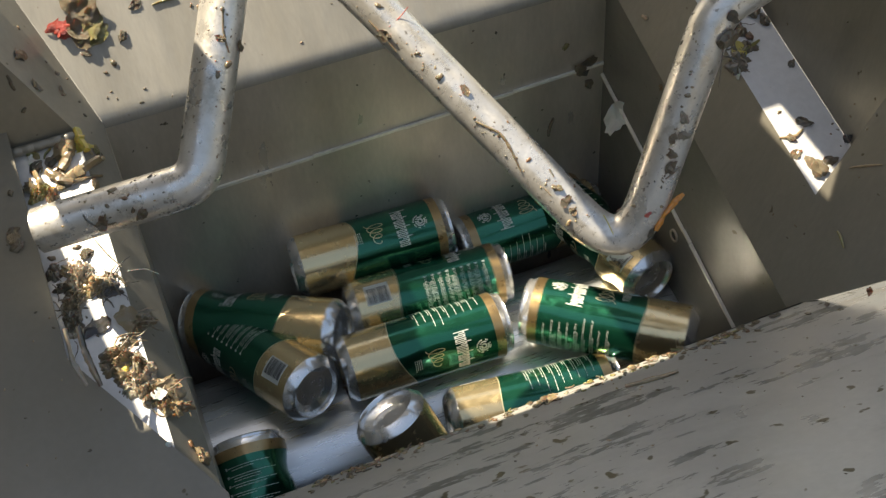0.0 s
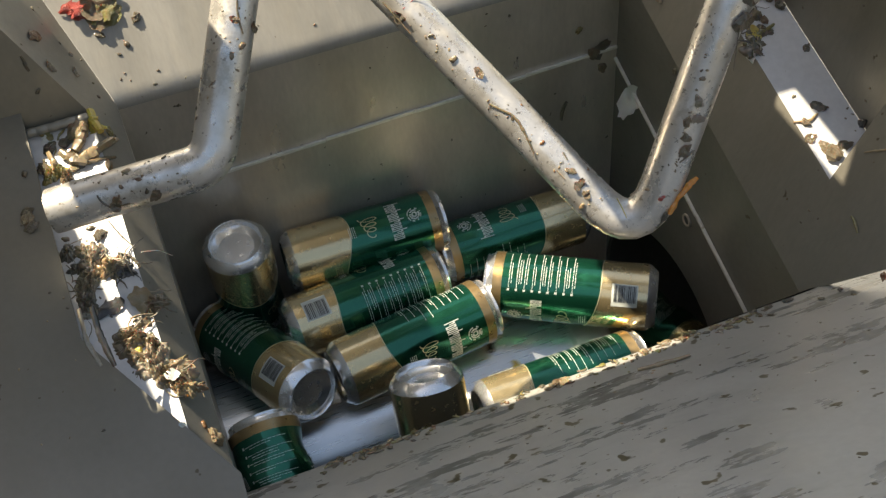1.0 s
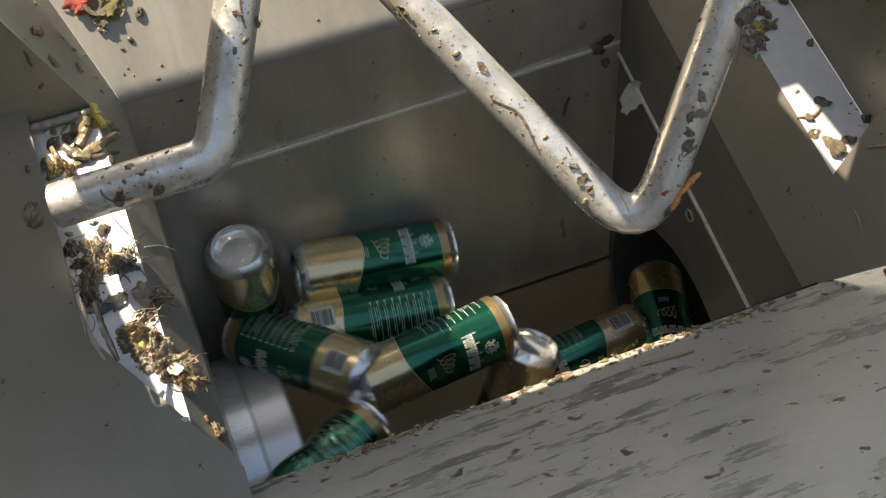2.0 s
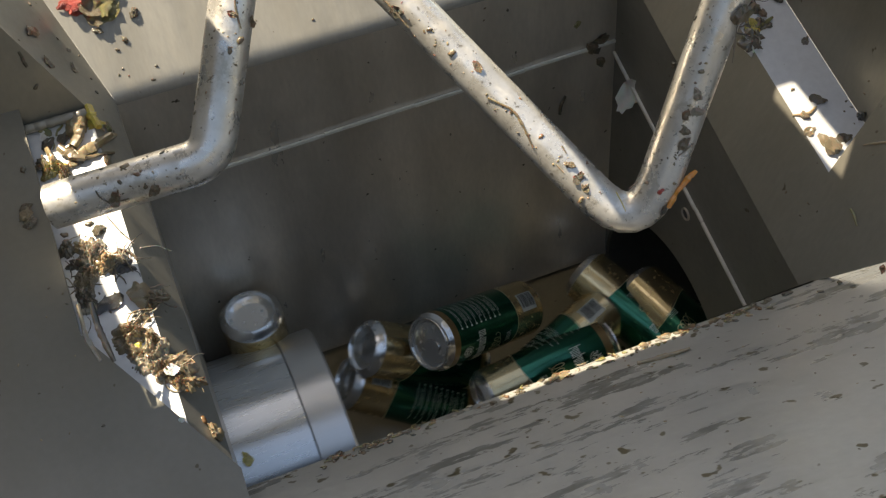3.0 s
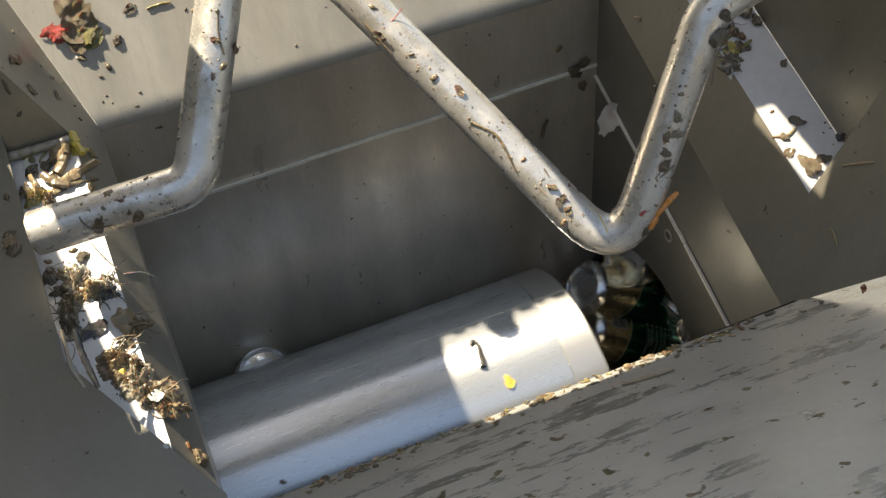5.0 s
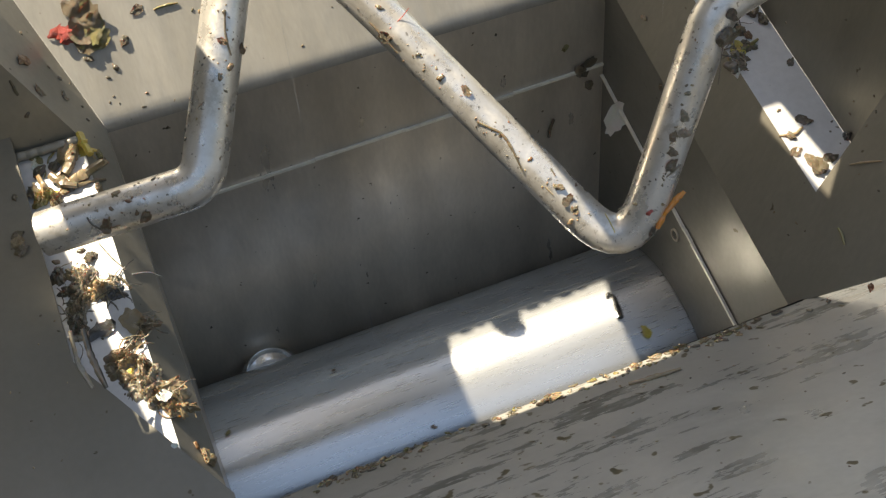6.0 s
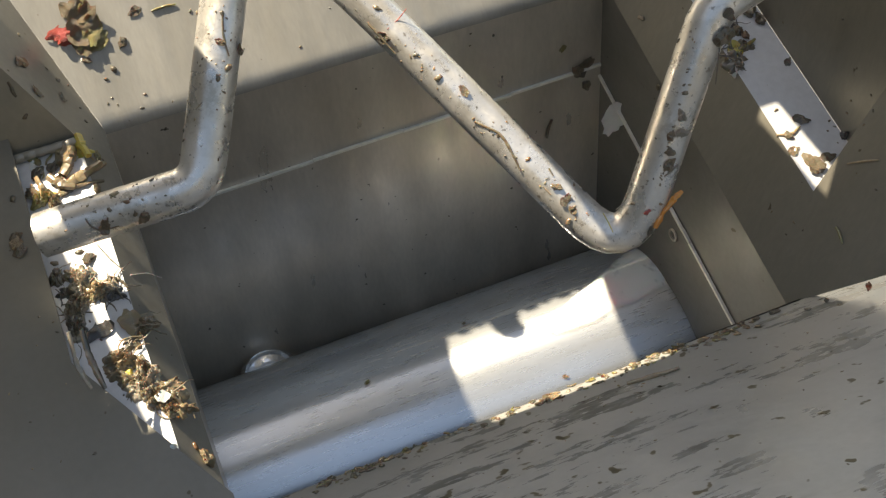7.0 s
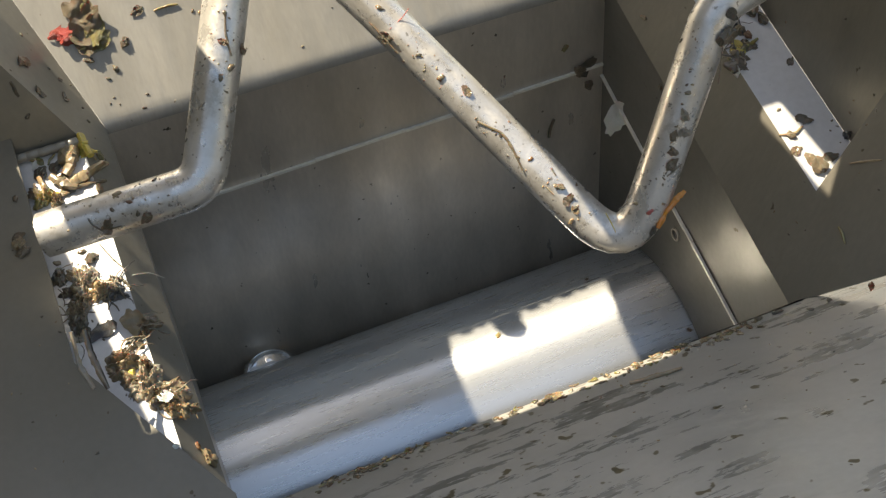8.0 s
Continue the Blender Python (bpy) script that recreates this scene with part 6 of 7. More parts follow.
def matted(a, b, wide, heaps, strands, hues, seed):
    """Heaps and tangled strands between two places on the ledge."""
    rng = random.Random(seed)
    a, b = Vector(a), Vector(b)
    side = (b - a).cross(LEDGE_UP).normalized()
    for i in range(heaps):
        t = (i + rng.random()) / heaps
        w = wide * (0.55 + 0.45 * math.sin(math.pi * (0.1 + 0.8 * t)))
        pulp(rng.choice(hues), a.lerp(b, t) + side * rng.uniform(-w, w), rng.uniform(0.006, 0.0125), rng.uniform(0.003, 0.0065), seed * 40 + i)
    for i in range(strands):
        t, d = rng.random(), rng.uniform(0, 6.28)
        p = a.lerp(b, t) + side * rng.uniform(-wide, wide) * 0.8 + LEDGE_UP * rng.uniform(0.002, 0.006)
        pts = []
        for k in range(5):
            pts.append(tuple(p))
            p = p + (side * math.cos(d) + (b - a).normalized() * math.sin(d)) * rng.uniform(0.003, 0.006) + LEDGE_UP * rng.uniform(-0.0016, 0.0002)
            d += rng.uniform(-0.9, 0.9)
        strand(rng.choice(hues + ["dark", "grey"]), rng.uniform(0.0003, 0.0008), *pts)


for colour, where, size, height in (
        ("grey", (-0.1950, -0.0280, 0.4235), 0.017, 0.0080), ("tan", (-0.1840, -0.0400, 0.4190), 0.014, 0.0060), ("brown", (-0.2020, -0.0450, 0.4175), 0.014, 0.0060),
        ("dark", (-0.2060, -0.0620, 0.4110), 0.012, 0.0050), ("brown", (-0.1820, -0.1000, 0.3975), 0.016, 0.0070), ("grey", (-0.1710, -0.1180, 0.3910), 0.017, 0.0090),
        ("brown", (-0.1660, -0.1340, 0.3855), 0.015, 0.0080), ("tan", (-0.1590, -0.1460, 0.3810), 0.010, 0.0060), ("dark", (-0.1690, -0.1090, 0.3945), 0.009, 0.0085),
        ("brown", (-0.1600, -0.0790, 0.4045), 0.008, 0.0035), ("olive", (-0.2040, 0.0500, 0.4530), 0.011, 0.0060), ("brown", (-0.1960, 0.0450, 0.4510), 0.009, 0.0050)):
    pulp(colour, where, size, height, int(size * 9e3) + int(height * 7e4), 2.2)
matted((-0.2018, -0.0212, 0.4256), (-0.1805, -0.0436, 0.4175), 0.012, 5, 8, ["grey", "tan", "grey", "brown"], 3)
matted((-0.1763, -0.0383, 0.4194), (-0.1665, -0.0477, 0.4160), 0.006, 2, 14, ["dark", "black"], 4)
matted((-0.2124, -0.0094, 0.4298), (-0.2089, -0.0823, 0.4036), 0.005, 5, 10, ["brown", "grey", "dark"], 5)
matted((-0.1850, -0.0953, 0.3989), (-0.1544, -0.1536, 0.3779), 0.0125, 16, 16, ["brown", "grey", "tan", "brown", "dark", "brown"], 6)
matted((-0.1700, -0.0905, 0.4006), (-0.1565, -0.0708, 0.4077), 0.005, 3, 8, ["brown", "dark"], 8)
matted((0.3860, -0.0450, 0.4380), (0.4120, 0.0080, 0.4575), 0.012, 9, 16, ["dark", "brown", "black", "dark"], 11)
scrap("shred", "white", (-0.1625, -0.1400, 0.3905), LEDGE_UP, 0.014, 9)
scrap("shred", "black", (-0.1914, -0.0709, 0.4077), LEDGE_UP, 0.026, 12)
scrap("shred", "tan", (-0.1682, -0.0713, 0.4075), LEDGE_UP, 0.026, 20)
strand("yellow", 0.0026, (-0.1731, -0.1052, 0.3953), (-0.1783, -0.1051, 0.3954), (-0.1812, -0.1104, 0.3934), (-0.1796, -0.1165, 0.3913))
strand("orange", 0.0016, (-0.1568, -0.1528, 0.3782), (-0.1533, -0.1527, 0.3782))
strand("dark", 0.0008, (-0.1746, -0.0009, 0.4329), (-0.1690, -0.0161, 0.4274), (-0.1613, -0.0299, 0.4225))
scrap("lump", "tan", (-0.2304, 0.0072, 0.4504), (0.01, -0.34, 0.94), 0.014, 36)
scrap("lump", "brown", (-0.2304, 0.0002, 0.4479), (0.01, -0.34, 0.94), 0.012, 40)
scrap("lump", "brown", (-0.2302, 0.0132, 0.4525), (0.01, -0.34, 0.94), 0.010, 33)
scrap("shred", "brown", (-0.1310, 0.1891, 0.5105), (0, -0.77, 0.64), 0.040, 3)
scrap("shred", "brown", (-0.1334, 0.1987, 0.5219), (0, -0.77, 0.64), 0.032, 4)
scrap("shred", "olive", (-0.1244, 0.1807, 0.5005), (0, -0.77, 0.64), 0.030, 5)
scrap("shred", "brown", (-0.1353, 0.1808, 0.5005), (0, -0.77, 0.64), 0.030, 6)
scrap("shred", "tomato", (-0.1517, 0.1890, 0.5103), (0, -0.77, 0.64), 0.024, 7)


def spatter(path, radius, many, seed):
    """Dried specks and crumbs along the upper side of a tube."""
    rng = random.Random(seed)
    pts = [Vector(p) * SIZE for p in path]
    for i in range(many):
        k = rng.randrange(len(pts) - 1)
        a, b = pts[k], pts[k + 1]
        along = (b - a).normalized()
        t = rng.uniform(0.1, 0.9)
        out = Vector((rng.uniform(-0.6, 0.6), rng.uniform(-1, 0.3), rng.uniform(0.2, 1)))
        out = (out - along * out.dot(along)).normalized()
        speck(rng.choice(("brown", "dark", "tan", "dark", "rust")), tuple(a.lerp(b, t) + out * radius * SIZE), tuple(out), rng.uniform(0.0010, 0.0034) * (0.6 + 0.9 * rng.random() ** 3), seed + i)


spatter(P_LEFT, 0.0146, 75, 3)
spatter(P_VEE[:4], 0.0136, 120, 5)

strand("yellow", 0.0042, (-0.1628, 0.0943, 0.4712), (-0.1625, 0.0853, 0.4679), (-0.1593, 0.0731, 0.4635))
strand("tan", 0.0044, (-0.1811, 0.0548, 0.4569), (-0.1694, 0.0571, 0.4577), (-0.1524, 0.0641, 0.4603))
strand("brown", 0.0048, (-0.1838, 0.0622, 0.4596), (-0.1741, 0.0739, 0.4638), (-0.1693, 0.0844, 0.4676))
strand("brown", 0.0038, (-0.1948, 0.0661, 0.4610), (-0.1884, 0.0552, 0.4571), (-0.1771, 0.0491, 0.4549))
strand("tan", 0.0030, (-0.2043, 0.0684, 0.4618), (-0.2018, 0.0568, 0.4576), (-0.2051, 0.0474, 0.4543))
strand("dark", 0.0016, (-0.1992, 0.1113, 0.5276), (-0.1983, 0.1092, 0.5199), (-0.1972, 0.1077, 0.5142))
scrap("shred", "dark", (-0.1651, 0.1332, 0.4842), (0.85, -0.18, 0.49), 0.0100, 3)
scrap("shred", "brown", (-0.1814, 0.1159, 0.5065), (0.85, -0.18, 0.49), 0.0130, 1)
scrap("shred", "rust", (-0.1864, 0.1401, 0.5239), (0.85, -0.18, 0.49), 0.0200, 2)
scrap("shred", "dark", (-0.1646, 0.1523, 0.4904), (0.85, -0.18, 0.49), 0.0070, 4)
speck("dark", (-0.1964, 0.1031, 0.4967), (-0.00, -0.97, 0.26), 0.0050, 1)
speck("dark", (-0.1537, 0.1246, 0.4613), (0.85, -0.18, 0.49), 0.0040, 2)
speck("dark", (-0.1545, 0.1370, 0.4673), (0.85, -0.18, 0.49), 0.0030, 3)
speck("dark", (-0.1580, 0.1560, 0.4802), (0.85, -0.18, 0.49), 0.0030, 4)
speck("dark", (-0.1819, 0.1747, 0.5287), (0.85, -0.18, 0.49), 0.0040, 5)
speck("dark", (-0.1699, 0.1569, 0.5013), (0.85, -0.18, 0.49), 0.0030, 6)
dirt_layer()

# ---- scraps that ride on the ram, foam and falling water ----
def riding(name, bm, mat, label, category):
    return tagged(part(name, bm, mat, None, smooth=True), label, category)


hook = riding("food_strip", tube([(-0.107, -0.010, 0.1165), (-0.104, -0.006, 0.1175), (-0.1005, -0.012, 0.1170), (-0.1030, -0.022, 0.1150), (-0.1060, -0.034, 0.1125)],
                                 lambda t: 0.0013 + 0.0035 * max(0.0, t - 0.45), 0.004, 8), STUFF["black"][0], "black hooked strip of food waste on the ram", "food scrap")
chips = []
for (x, y, z), size, colour, seed in (((-0.090, -0.052, 0.1035), 0.0145, "yellow", 2), ((-0.463, -0.007, 0.1150), 0.007, "olive", 1), ((-0.30, -0.062, 0.0970), 0.006, "dark", 3), ((-0.36, 0.02, 0.1135), 0.005, "brown", 4)):
    bm = torn_leaf(seed)
    n = Vector((0, y, z)).normalized()
    bm.transform(Matrix.Translation((x, y + n.y * 0.001, z + n.z * 0.001)) @ n.to_track_quat("Z", "Y").to_matrix().to_4x4() @ pose(0, 0, 0, 0, 0, seed * 50) @ Matrix.Diagonal((size, size, size * 0.5, 1)))
    chips.append(riding("food_scrap", bm, STUFF[colour][0], f"{STUFF[colour][1]} small shred stuck on the ram", "food scrap"))

M_FOAM, nt, bsdf = material("dishwater_foam", 0.45)
holes = ramp(nt, grain(nt, 60, 2), [(0.28, (0.34, 0.34, 0.32)), (0.40, (0.80, 0.80, 0.77))])
nt.links.new(holes, bsdf.inputs["Base Color"])
bsdf.inputs["Subsurface Weight"].default_value = 0.2
bump(nt, bsdf, grain(nt, 130, 4), 0.4, 0.001)


def foam_sheet():
    """A tongue of foam lying on the ram's round back; it widens towards the tube."""
    bm = bmesh.new()
    nx, na = 40, 20
    rows = []
    for i in range(nx + 1):
        u = i / nx
        x = -0.145 + 0.20 * u
        mid = 8 - 26 * max(0.0, u - 0.15)
        half = (4 + 17 * u) * min(1.0, (u / 0.06) ** 0.5 if u > 0 else 0.02)
        row = []
        for j in range(na + 1):
            v = 2 * j / na - 1
            w = 1 + 0.18 * noise.noise(Vector((x * 40, v * 1.5, 3)))
            a = radians(90 + mid + half * v * w)
            r = R_RAM + 0.0006 + 0.0032 * (1 - v * v) ** 0.5 * min(1, u * 8)
            row.append(bm.verts.new((x, r * math.cos(a), r * math.sin(a))))
        rows.append(row)
    for p, q in zip(rows, rows[1:]):
        for j in range(na):
            bm.faces.new((p[j], p[j + 1], q[j + 1], q[j]))
    return bm


foam = riding("foam", foam_sheet(), M_FOAM, "white tongue of foamy dishwater on the ram", "foam")

M_DROP, nt, bsdf = material("water_drop", 0.08)
bsdf.inputs["Base Color"].default_value = (0.85, 0.87, 0.88, 1)
bsdf.inputs["Transmission Weight"].default_value = 0.5
bsdf.inputs["IOR"].default_value = 1.33
drops = []
rng = random.Random(11)
for k in range(44):
    x, y = rng.uniform(-0.05, 0.30), rng.uniform(-0.12, 0.08)
    when = rng.choice((5.72, 5.78, 5.82, 5.86, 5.92, 5.98, 6.02, 6.05, 6.12, 6.20, 6.32, 6.44, 6.50)) + rng.uniform(-0.03, 0.03)
    bm = turned([(-0.012, 0.0001), (-0.005, 0.0004), (0.004, 0.0005), (0.009, 0.0004), (0.010, 0.0001)], 8, "Z")
    bmesh.ops.scale(bm, verts=bm.verts, vec=(1, 1, -1))
    drop = tagged(part("water_drop", bm, M_DROP, None, smooth=True), "clear thin falling drop of rinsing water", "water drop", "falling water drops")
    drops.append((drop, x * SIZE, y * SIZE, when))


# ---- what moves ----
RAM_X = [(0, 0.5290), (0.7, 0.3473), (1, 0.2495), (1.3, 0.1541), (1.7, 0.0207), (2.23, -0.1150), (2.8, -0.0552), (3, -0.0287), (3.5, 0.0379), (4, 0.1150), (4.5, 0.1875), (4.7, 0.2150), (6, 0.4048), (6.5, 0.4772), (7, 0.5497), (8, 0.6900)]


def motions():
    walk(ram, [(t, pose(x, AX_Y * SIZE, AX_Z * SIZE)) for t, x in RAM_X])
    walk(cans['A'], [
        (0, pose(0.0718, 0.1067, 0.2208, -90.0, -65.0, -92.9)), (0.3, pose(0.0540, 0.1041, 0.2208, -90.0, -65.0, -92.8)),
        (0.7, pose(0.0532, 0.1087, 0.2208, -90.0, -65.0, -93.3)), (1, pose(0.0498, 0.1003, 0.2208, -90.0, -65.0, -91.8)),
        (1.3, pose(0.0492, 0.1041, 0.2208, -90.0, -65.0, -92.0)), (1.5, pose(0.0470, 0.0991, 0.2208, -90.0, -65.0, -92.0)),
        (1.7, pose(0.0496, 0.1002, 0.2208, -90.0, -65.0, -94.4)), (2.8, pose(0.0655, 0.0889, 0.0156, -151.2, -46.0, -34.6)),
        (3, pose(0.0908, 0.0912, 0.0152, -151.4, -45.7, -35.1)), (3.5, pose(0.1639, 0.0899, 0.0170, -150.1, -46.9, -35.0)),
        (4, pose(0.2349, 0.0933, 0.0184, -149.0, -47.8, -36.1)), (4.5, pose(0.3118, 0.0944, 0.0212, -146.8, -49.6, -38.8)),
        (4.7, pose(0.3421, 0.1011, 0.0180, -149.3, -47.6, -37.4)), (5.3, pose(0.4297, 0.0809, 0.0180, -149.3, -47.6, -37.4)),
        (6, pose(0.5318, 0.0809, 0.0180, -149.3, -47.6, -37.4)), (8, pose(0.8170, 0.0809, 0.0180, -149.3, -47.6, -37.4)),
    ])
    walk(cans['B'], [
        (0, pose(0.1092, 0.0460, 0.1932, 90.0, 70.0, 85.5)), (0.3, pose(0.0553, 0.0424, 0.1932, 90.0, 70.0, 86.9)),
        (0.7, pose(0.0301, 0.0501, 0.1932, 90.0, 70.0, 93.4)), (1, pose(0.0287, 0.0448, 0.1932, 90.0, 70.0, 93.6)),
        (1.3, pose(0.0287, 0.0487, 0.1932, 90.0, 70.0, 92.6)), (1.5, pose(0.0275, 0.0450, 0.1932, 90.0, 70.0, 92.4)),
        (1.7, pose(0.0281, 0.0455, 0.1932, 90.0, 70.0, 90.3)), (2.8, pose(0.0303, 0.0760, -0.0334, 153.3, 51.0, 134.5)),
        (3, pose(0.0656, 0.0813, -0.0356, 154.9, 49.4, 136.3)), (3.5, pose(0.1327, 0.0844, -0.0361, 155.2, 49.1, 142.4)),
        (4, pose(0.2072, 0.0616, -0.0407, 158.2, 45.6, 143.5)), (4.5, pose(0.3048, 0.0829, -0.0413, 158.6, 45.1, 147.3)),
        (4.7, pose(0.3347, 0.0801, -0.0367, 155.6, 48.6, 144.3)), (5.3, pose(0.4223, 0.0641, -0.0367, 155.6, 48.6, 144.3)),
        (6, pose(0.5245, 0.0641, -0.0367, 155.6, 48.6, 144.3)), (8, pose(0.8097, 0.0641, -0.0367, 155.6, 48.6, 144.3)),
    ])
    walk(cans['C'], [
        (0, pose(0.0789, -0.0209, 0.1955, -90.0, 60.0, -93.0)), (0.3, pose(0.0601, -0.0272, 0.1955, -90.0, 60.0, -87.5)),
        (0.7, pose(0.0537, -0.0220, 0.1955, -90.0, 60.0, -84.5)), (1, pose(0.0543, -0.0264, 0.1955, -90.0, 60.0, -83.1)),
        (1.3, pose(0.0545, -0.0254, 0.1955, -90.0, 60.0, -82.6)), (1.5, pose(0.0521, -0.0293, 0.1955, -90.0, 60.0, -84.5)),
        (1.7, pose(0.0511, -0.0374, 0.1955, -90.0, 60.0, -84.3)), (2.8, pose(0.1846, 0.0083, 0.0160, -90.0, 40.0, -85.0)), (3, pose(0.2111, 0.0083, 0.0160, -90.0, 40.0, -85.0)), (3.5, pose(0.2777, 0.0083, 0.0160, -90.0, 40.0, -85.0)), (4, pose(0.3548, 0.0083, 0.0160, -90.0, 40.0, -85.0)), (4.5, pose(0.4273, 0.0083, 0.0160, -90.0, 40.0, -85.0)), (4.7, pose(0.4548, 0.0083, 0.0160, -90.0, 40.0, -85.0)), (5.3, pose(0.5424, 0.0083, 0.0160, -90.0, 40.0, -85.0)), (6, pose(0.6446, 0.0083, 0.0160, -90.0, 40.0, -85.0)), (8, pose(0.9298, 0.0083, 0.0160, -90.0, 40.0, -85.0)),
    ])
    walk(cans['D'], [
        (0, pose(0.2532, 0.1091, 0.1725, 90.0, 55.0, -91.3)), (0.3, pose(0.2290, 0.0960, 0.1725, 90.0, 55.0, -91.5)),
        (0.7, pose(0.2109, 0.0970, 0.1725, 90.0, 55.0, -89.4)), (1, pose(0.2076, 0.0894, 0.1725, 90.0, 55.0, -91.1)),
        (1.3, pose(0.2161, 0.1090, 0.1380, 90.0, 55.0, -107.7)), (1.5, pose(0.3400, 0.0174, 0.0230, 90.0, 55.0, -36.7)),
        (1.7, pose(0.3774, 0.0210, 0.0000, 90.0, 55.0, -24.5)), (2.8, pose(0.3230, 0.0229, 0.0225, 116.8, 51.9, 36.7)),
        (3, pose(0.3402, 0.0344, 0.0225, 115.6, 52.2, 46.7)), (3.5, pose(0.4135, 0.0320, 0.0225, 114.4, 52.4, 42.3)),
        (4, pose(0.4639, 0.0561, 0.0225, 115.4, 52.2, 42.9)), (4.5, pose(0.5364, 0.0449, 0.0225, 115.4, 52.2, 42.9)),
        (4.7, pose(0.5640, 0.0449, 0.0225, 115.4, 52.2, 42.9)), (5.3, pose(0.6515, 0.0449, 0.0225, 115.4, 52.2, 42.9)),
        (6, pose(0.7537, 0.0449, 0.0225, 115.4, 52.2, 42.9)), (8, pose(1.0389, 0.0449, 0.0225, 115.4, 52.2, 42.9)),
    ])
    walk(cans['E'], [
        (0, pose(0.2508, -0.0796, 0.2047, -90.0, 50.0, 49.9)), (0.3, pose(0.2212, -0.0620, 0.2047, -90.0, 88.0, 54.0)), (0.5, pose(0.2205, -0.0490, 0.2047, -90.0, 103.0, 54.0)),
        (0.7, pose(0.2196, -0.0323, 0.2047, 90.0, 60.0, -120.0)), (1, pose(0.2171, -0.0379, 0.2047, 90.0, 45.0, -122.1)),
        (1.3, pose(0.2354, -0.0239, 0.1380, 41.9, 6.7, -92.9)), (1.5, pose(0.2383, -0.0087, 0.0460, 75.6, 9.7, -94.4)),
        (1.7, pose(0.2724, 0.0100, 0.0000, 90.0, 10.0, -93.8)), (2.8, pose(0.1979, 0.0350, 0.0096, 101.9, 9.8, -66.9)),
        (3, pose(0.2408, 0.0309, 0.0096, 102.9, 9.8, -70.4)), (3.5, pose(0.2882, 0.0563, 0.0096, 101.9, 9.8, -72.7)),
        (4, pose(0.3537, 0.0732, 0.0096, 102.8, 9.8, -66.6)), (4.5, pose(0.4270, 0.0954, 0.0096, 103.1, 9.7, -72.7)),
        (4.7, pose(0.4546, 0.0799, 0.0096, 103.1, 9.7, -72.7)), (5.3, pose(0.5422, 0.0799, 0.0096, 103.1, 9.7, -72.7)),
        (6, pose(0.6443, 0.0799, 0.0096, 103.1, 9.7, -72.7)), (8, pose(0.9295, 0.0799, 0.0096, 103.1, 9.7, -72.7)),
    ])
    walk(cans['F'], [
        (0, pose(-0.0551, 0.0685, 0.1984, 97.2, 5.5, -127.0)), (0.3, pose(-0.0846, 0.0498, 0.2019, 149.0, 18.1, -100.6)),
        (0.5, pose(-0.0771, 0.1036, 0.2071, -178.8, 9.9, -89.8)), (0.7, pose(-0.0766, 0.1048, 0.2071, -178.8, 9.9, -89.8)),
        (1, pose(-0.0765, 0.0987, 0.2071, -178.8, 9.9, -89.8)), (1.3, pose(-0.0749, 0.1030, 0.2071, -178.8, 9.9, -89.8)),
        (1.5, pose(-0.0756, 0.1007, 0.2071, -178.8, 9.9, -89.8)), (1.7, pose(-0.0760, 0.1022, 0.2071, -178.8, 9.9, -89.8)),
        (2.8, pose(-0.0931, 0.0981, 0.1075, -178.8, 11.6, -89.8)), (3, pose(-0.0808, 0.1059, 0.0892, -178.8, 7.0, -89.9)),
        (3.2, pose(-0.0618, 0.0862, 0.0507, -178.9, 1.7, -90.0)), (3.5, pose(-0.0659, 0.1039, 0.0219, -178.9, 1.7, -90.0)),
        (4, pose(-0.0594, 0.1064, 0.0219, -178.9, 1.7, -90.0)), (4.5, pose(-0.0604, 0.1065, 0.0219, -178.9, 1.7, -90.0)),
        (6, pose(-0.0609, 0.1052, 0.0219, -178.9, 1.7, -90.0)), (8, pose(-0.0613, 0.1043, 0.0219, -178.9, 1.7, -90.0)),
    ])
    walk(cans['G'], [
        (0, pose(-0.0699, 0.0342, 0.1926, 138.0, 75.3, -108.4)), (0.3, pose(-0.0819, 0.0130, 0.1926, 140.7, 74.5, -108.8)),
        (0.7, pose(-0.0857, 0.0222, 0.1926, 142.1, 74.0, -107.0)), (1, pose(-0.0864, 0.0161, 0.1926, 142.4, 73.9, -106.4)),
        (1.3, pose(-0.0858, 0.0186, 0.1926, 142.2, 74.0, -106.3)), (1.7, pose(-0.0872, 0.0167, 0.1926, 142.2, 73.9, -106.2)),
        (2.8, pose(0.1502, 0.0608, 0.0510, 17.2, 59.2, -131.5)), (3, pose(0.1582, 0.0705, 0.0585, 21.8, 64.6, -134.0)),
        (3.5, pose(0.2200, 0.0644, 0.0554, 19.7, 62.4, -137.2)), (4, pose(0.2917, 0.0893, 0.0609, 23.6, 66.2, -140.0)),
        (4.5, pose(0.3747, 0.1163, 0.0645, 26.6, 68.5, -134.9)), (4.7, pose(0.4005, 0.1155, 0.0627, 25.0, 67.4, -136.9)),
        (5.3, pose(0.4881, 0.0924, 0.0627, 25.0, 67.4, -136.9)), (6, pose(0.5903, 0.0924, 0.0627, 25.0, 67.4, -136.9)),
        (8, pose(0.8755, 0.0924, 0.0627, 25.0, 67.4, -136.9)),
    ])
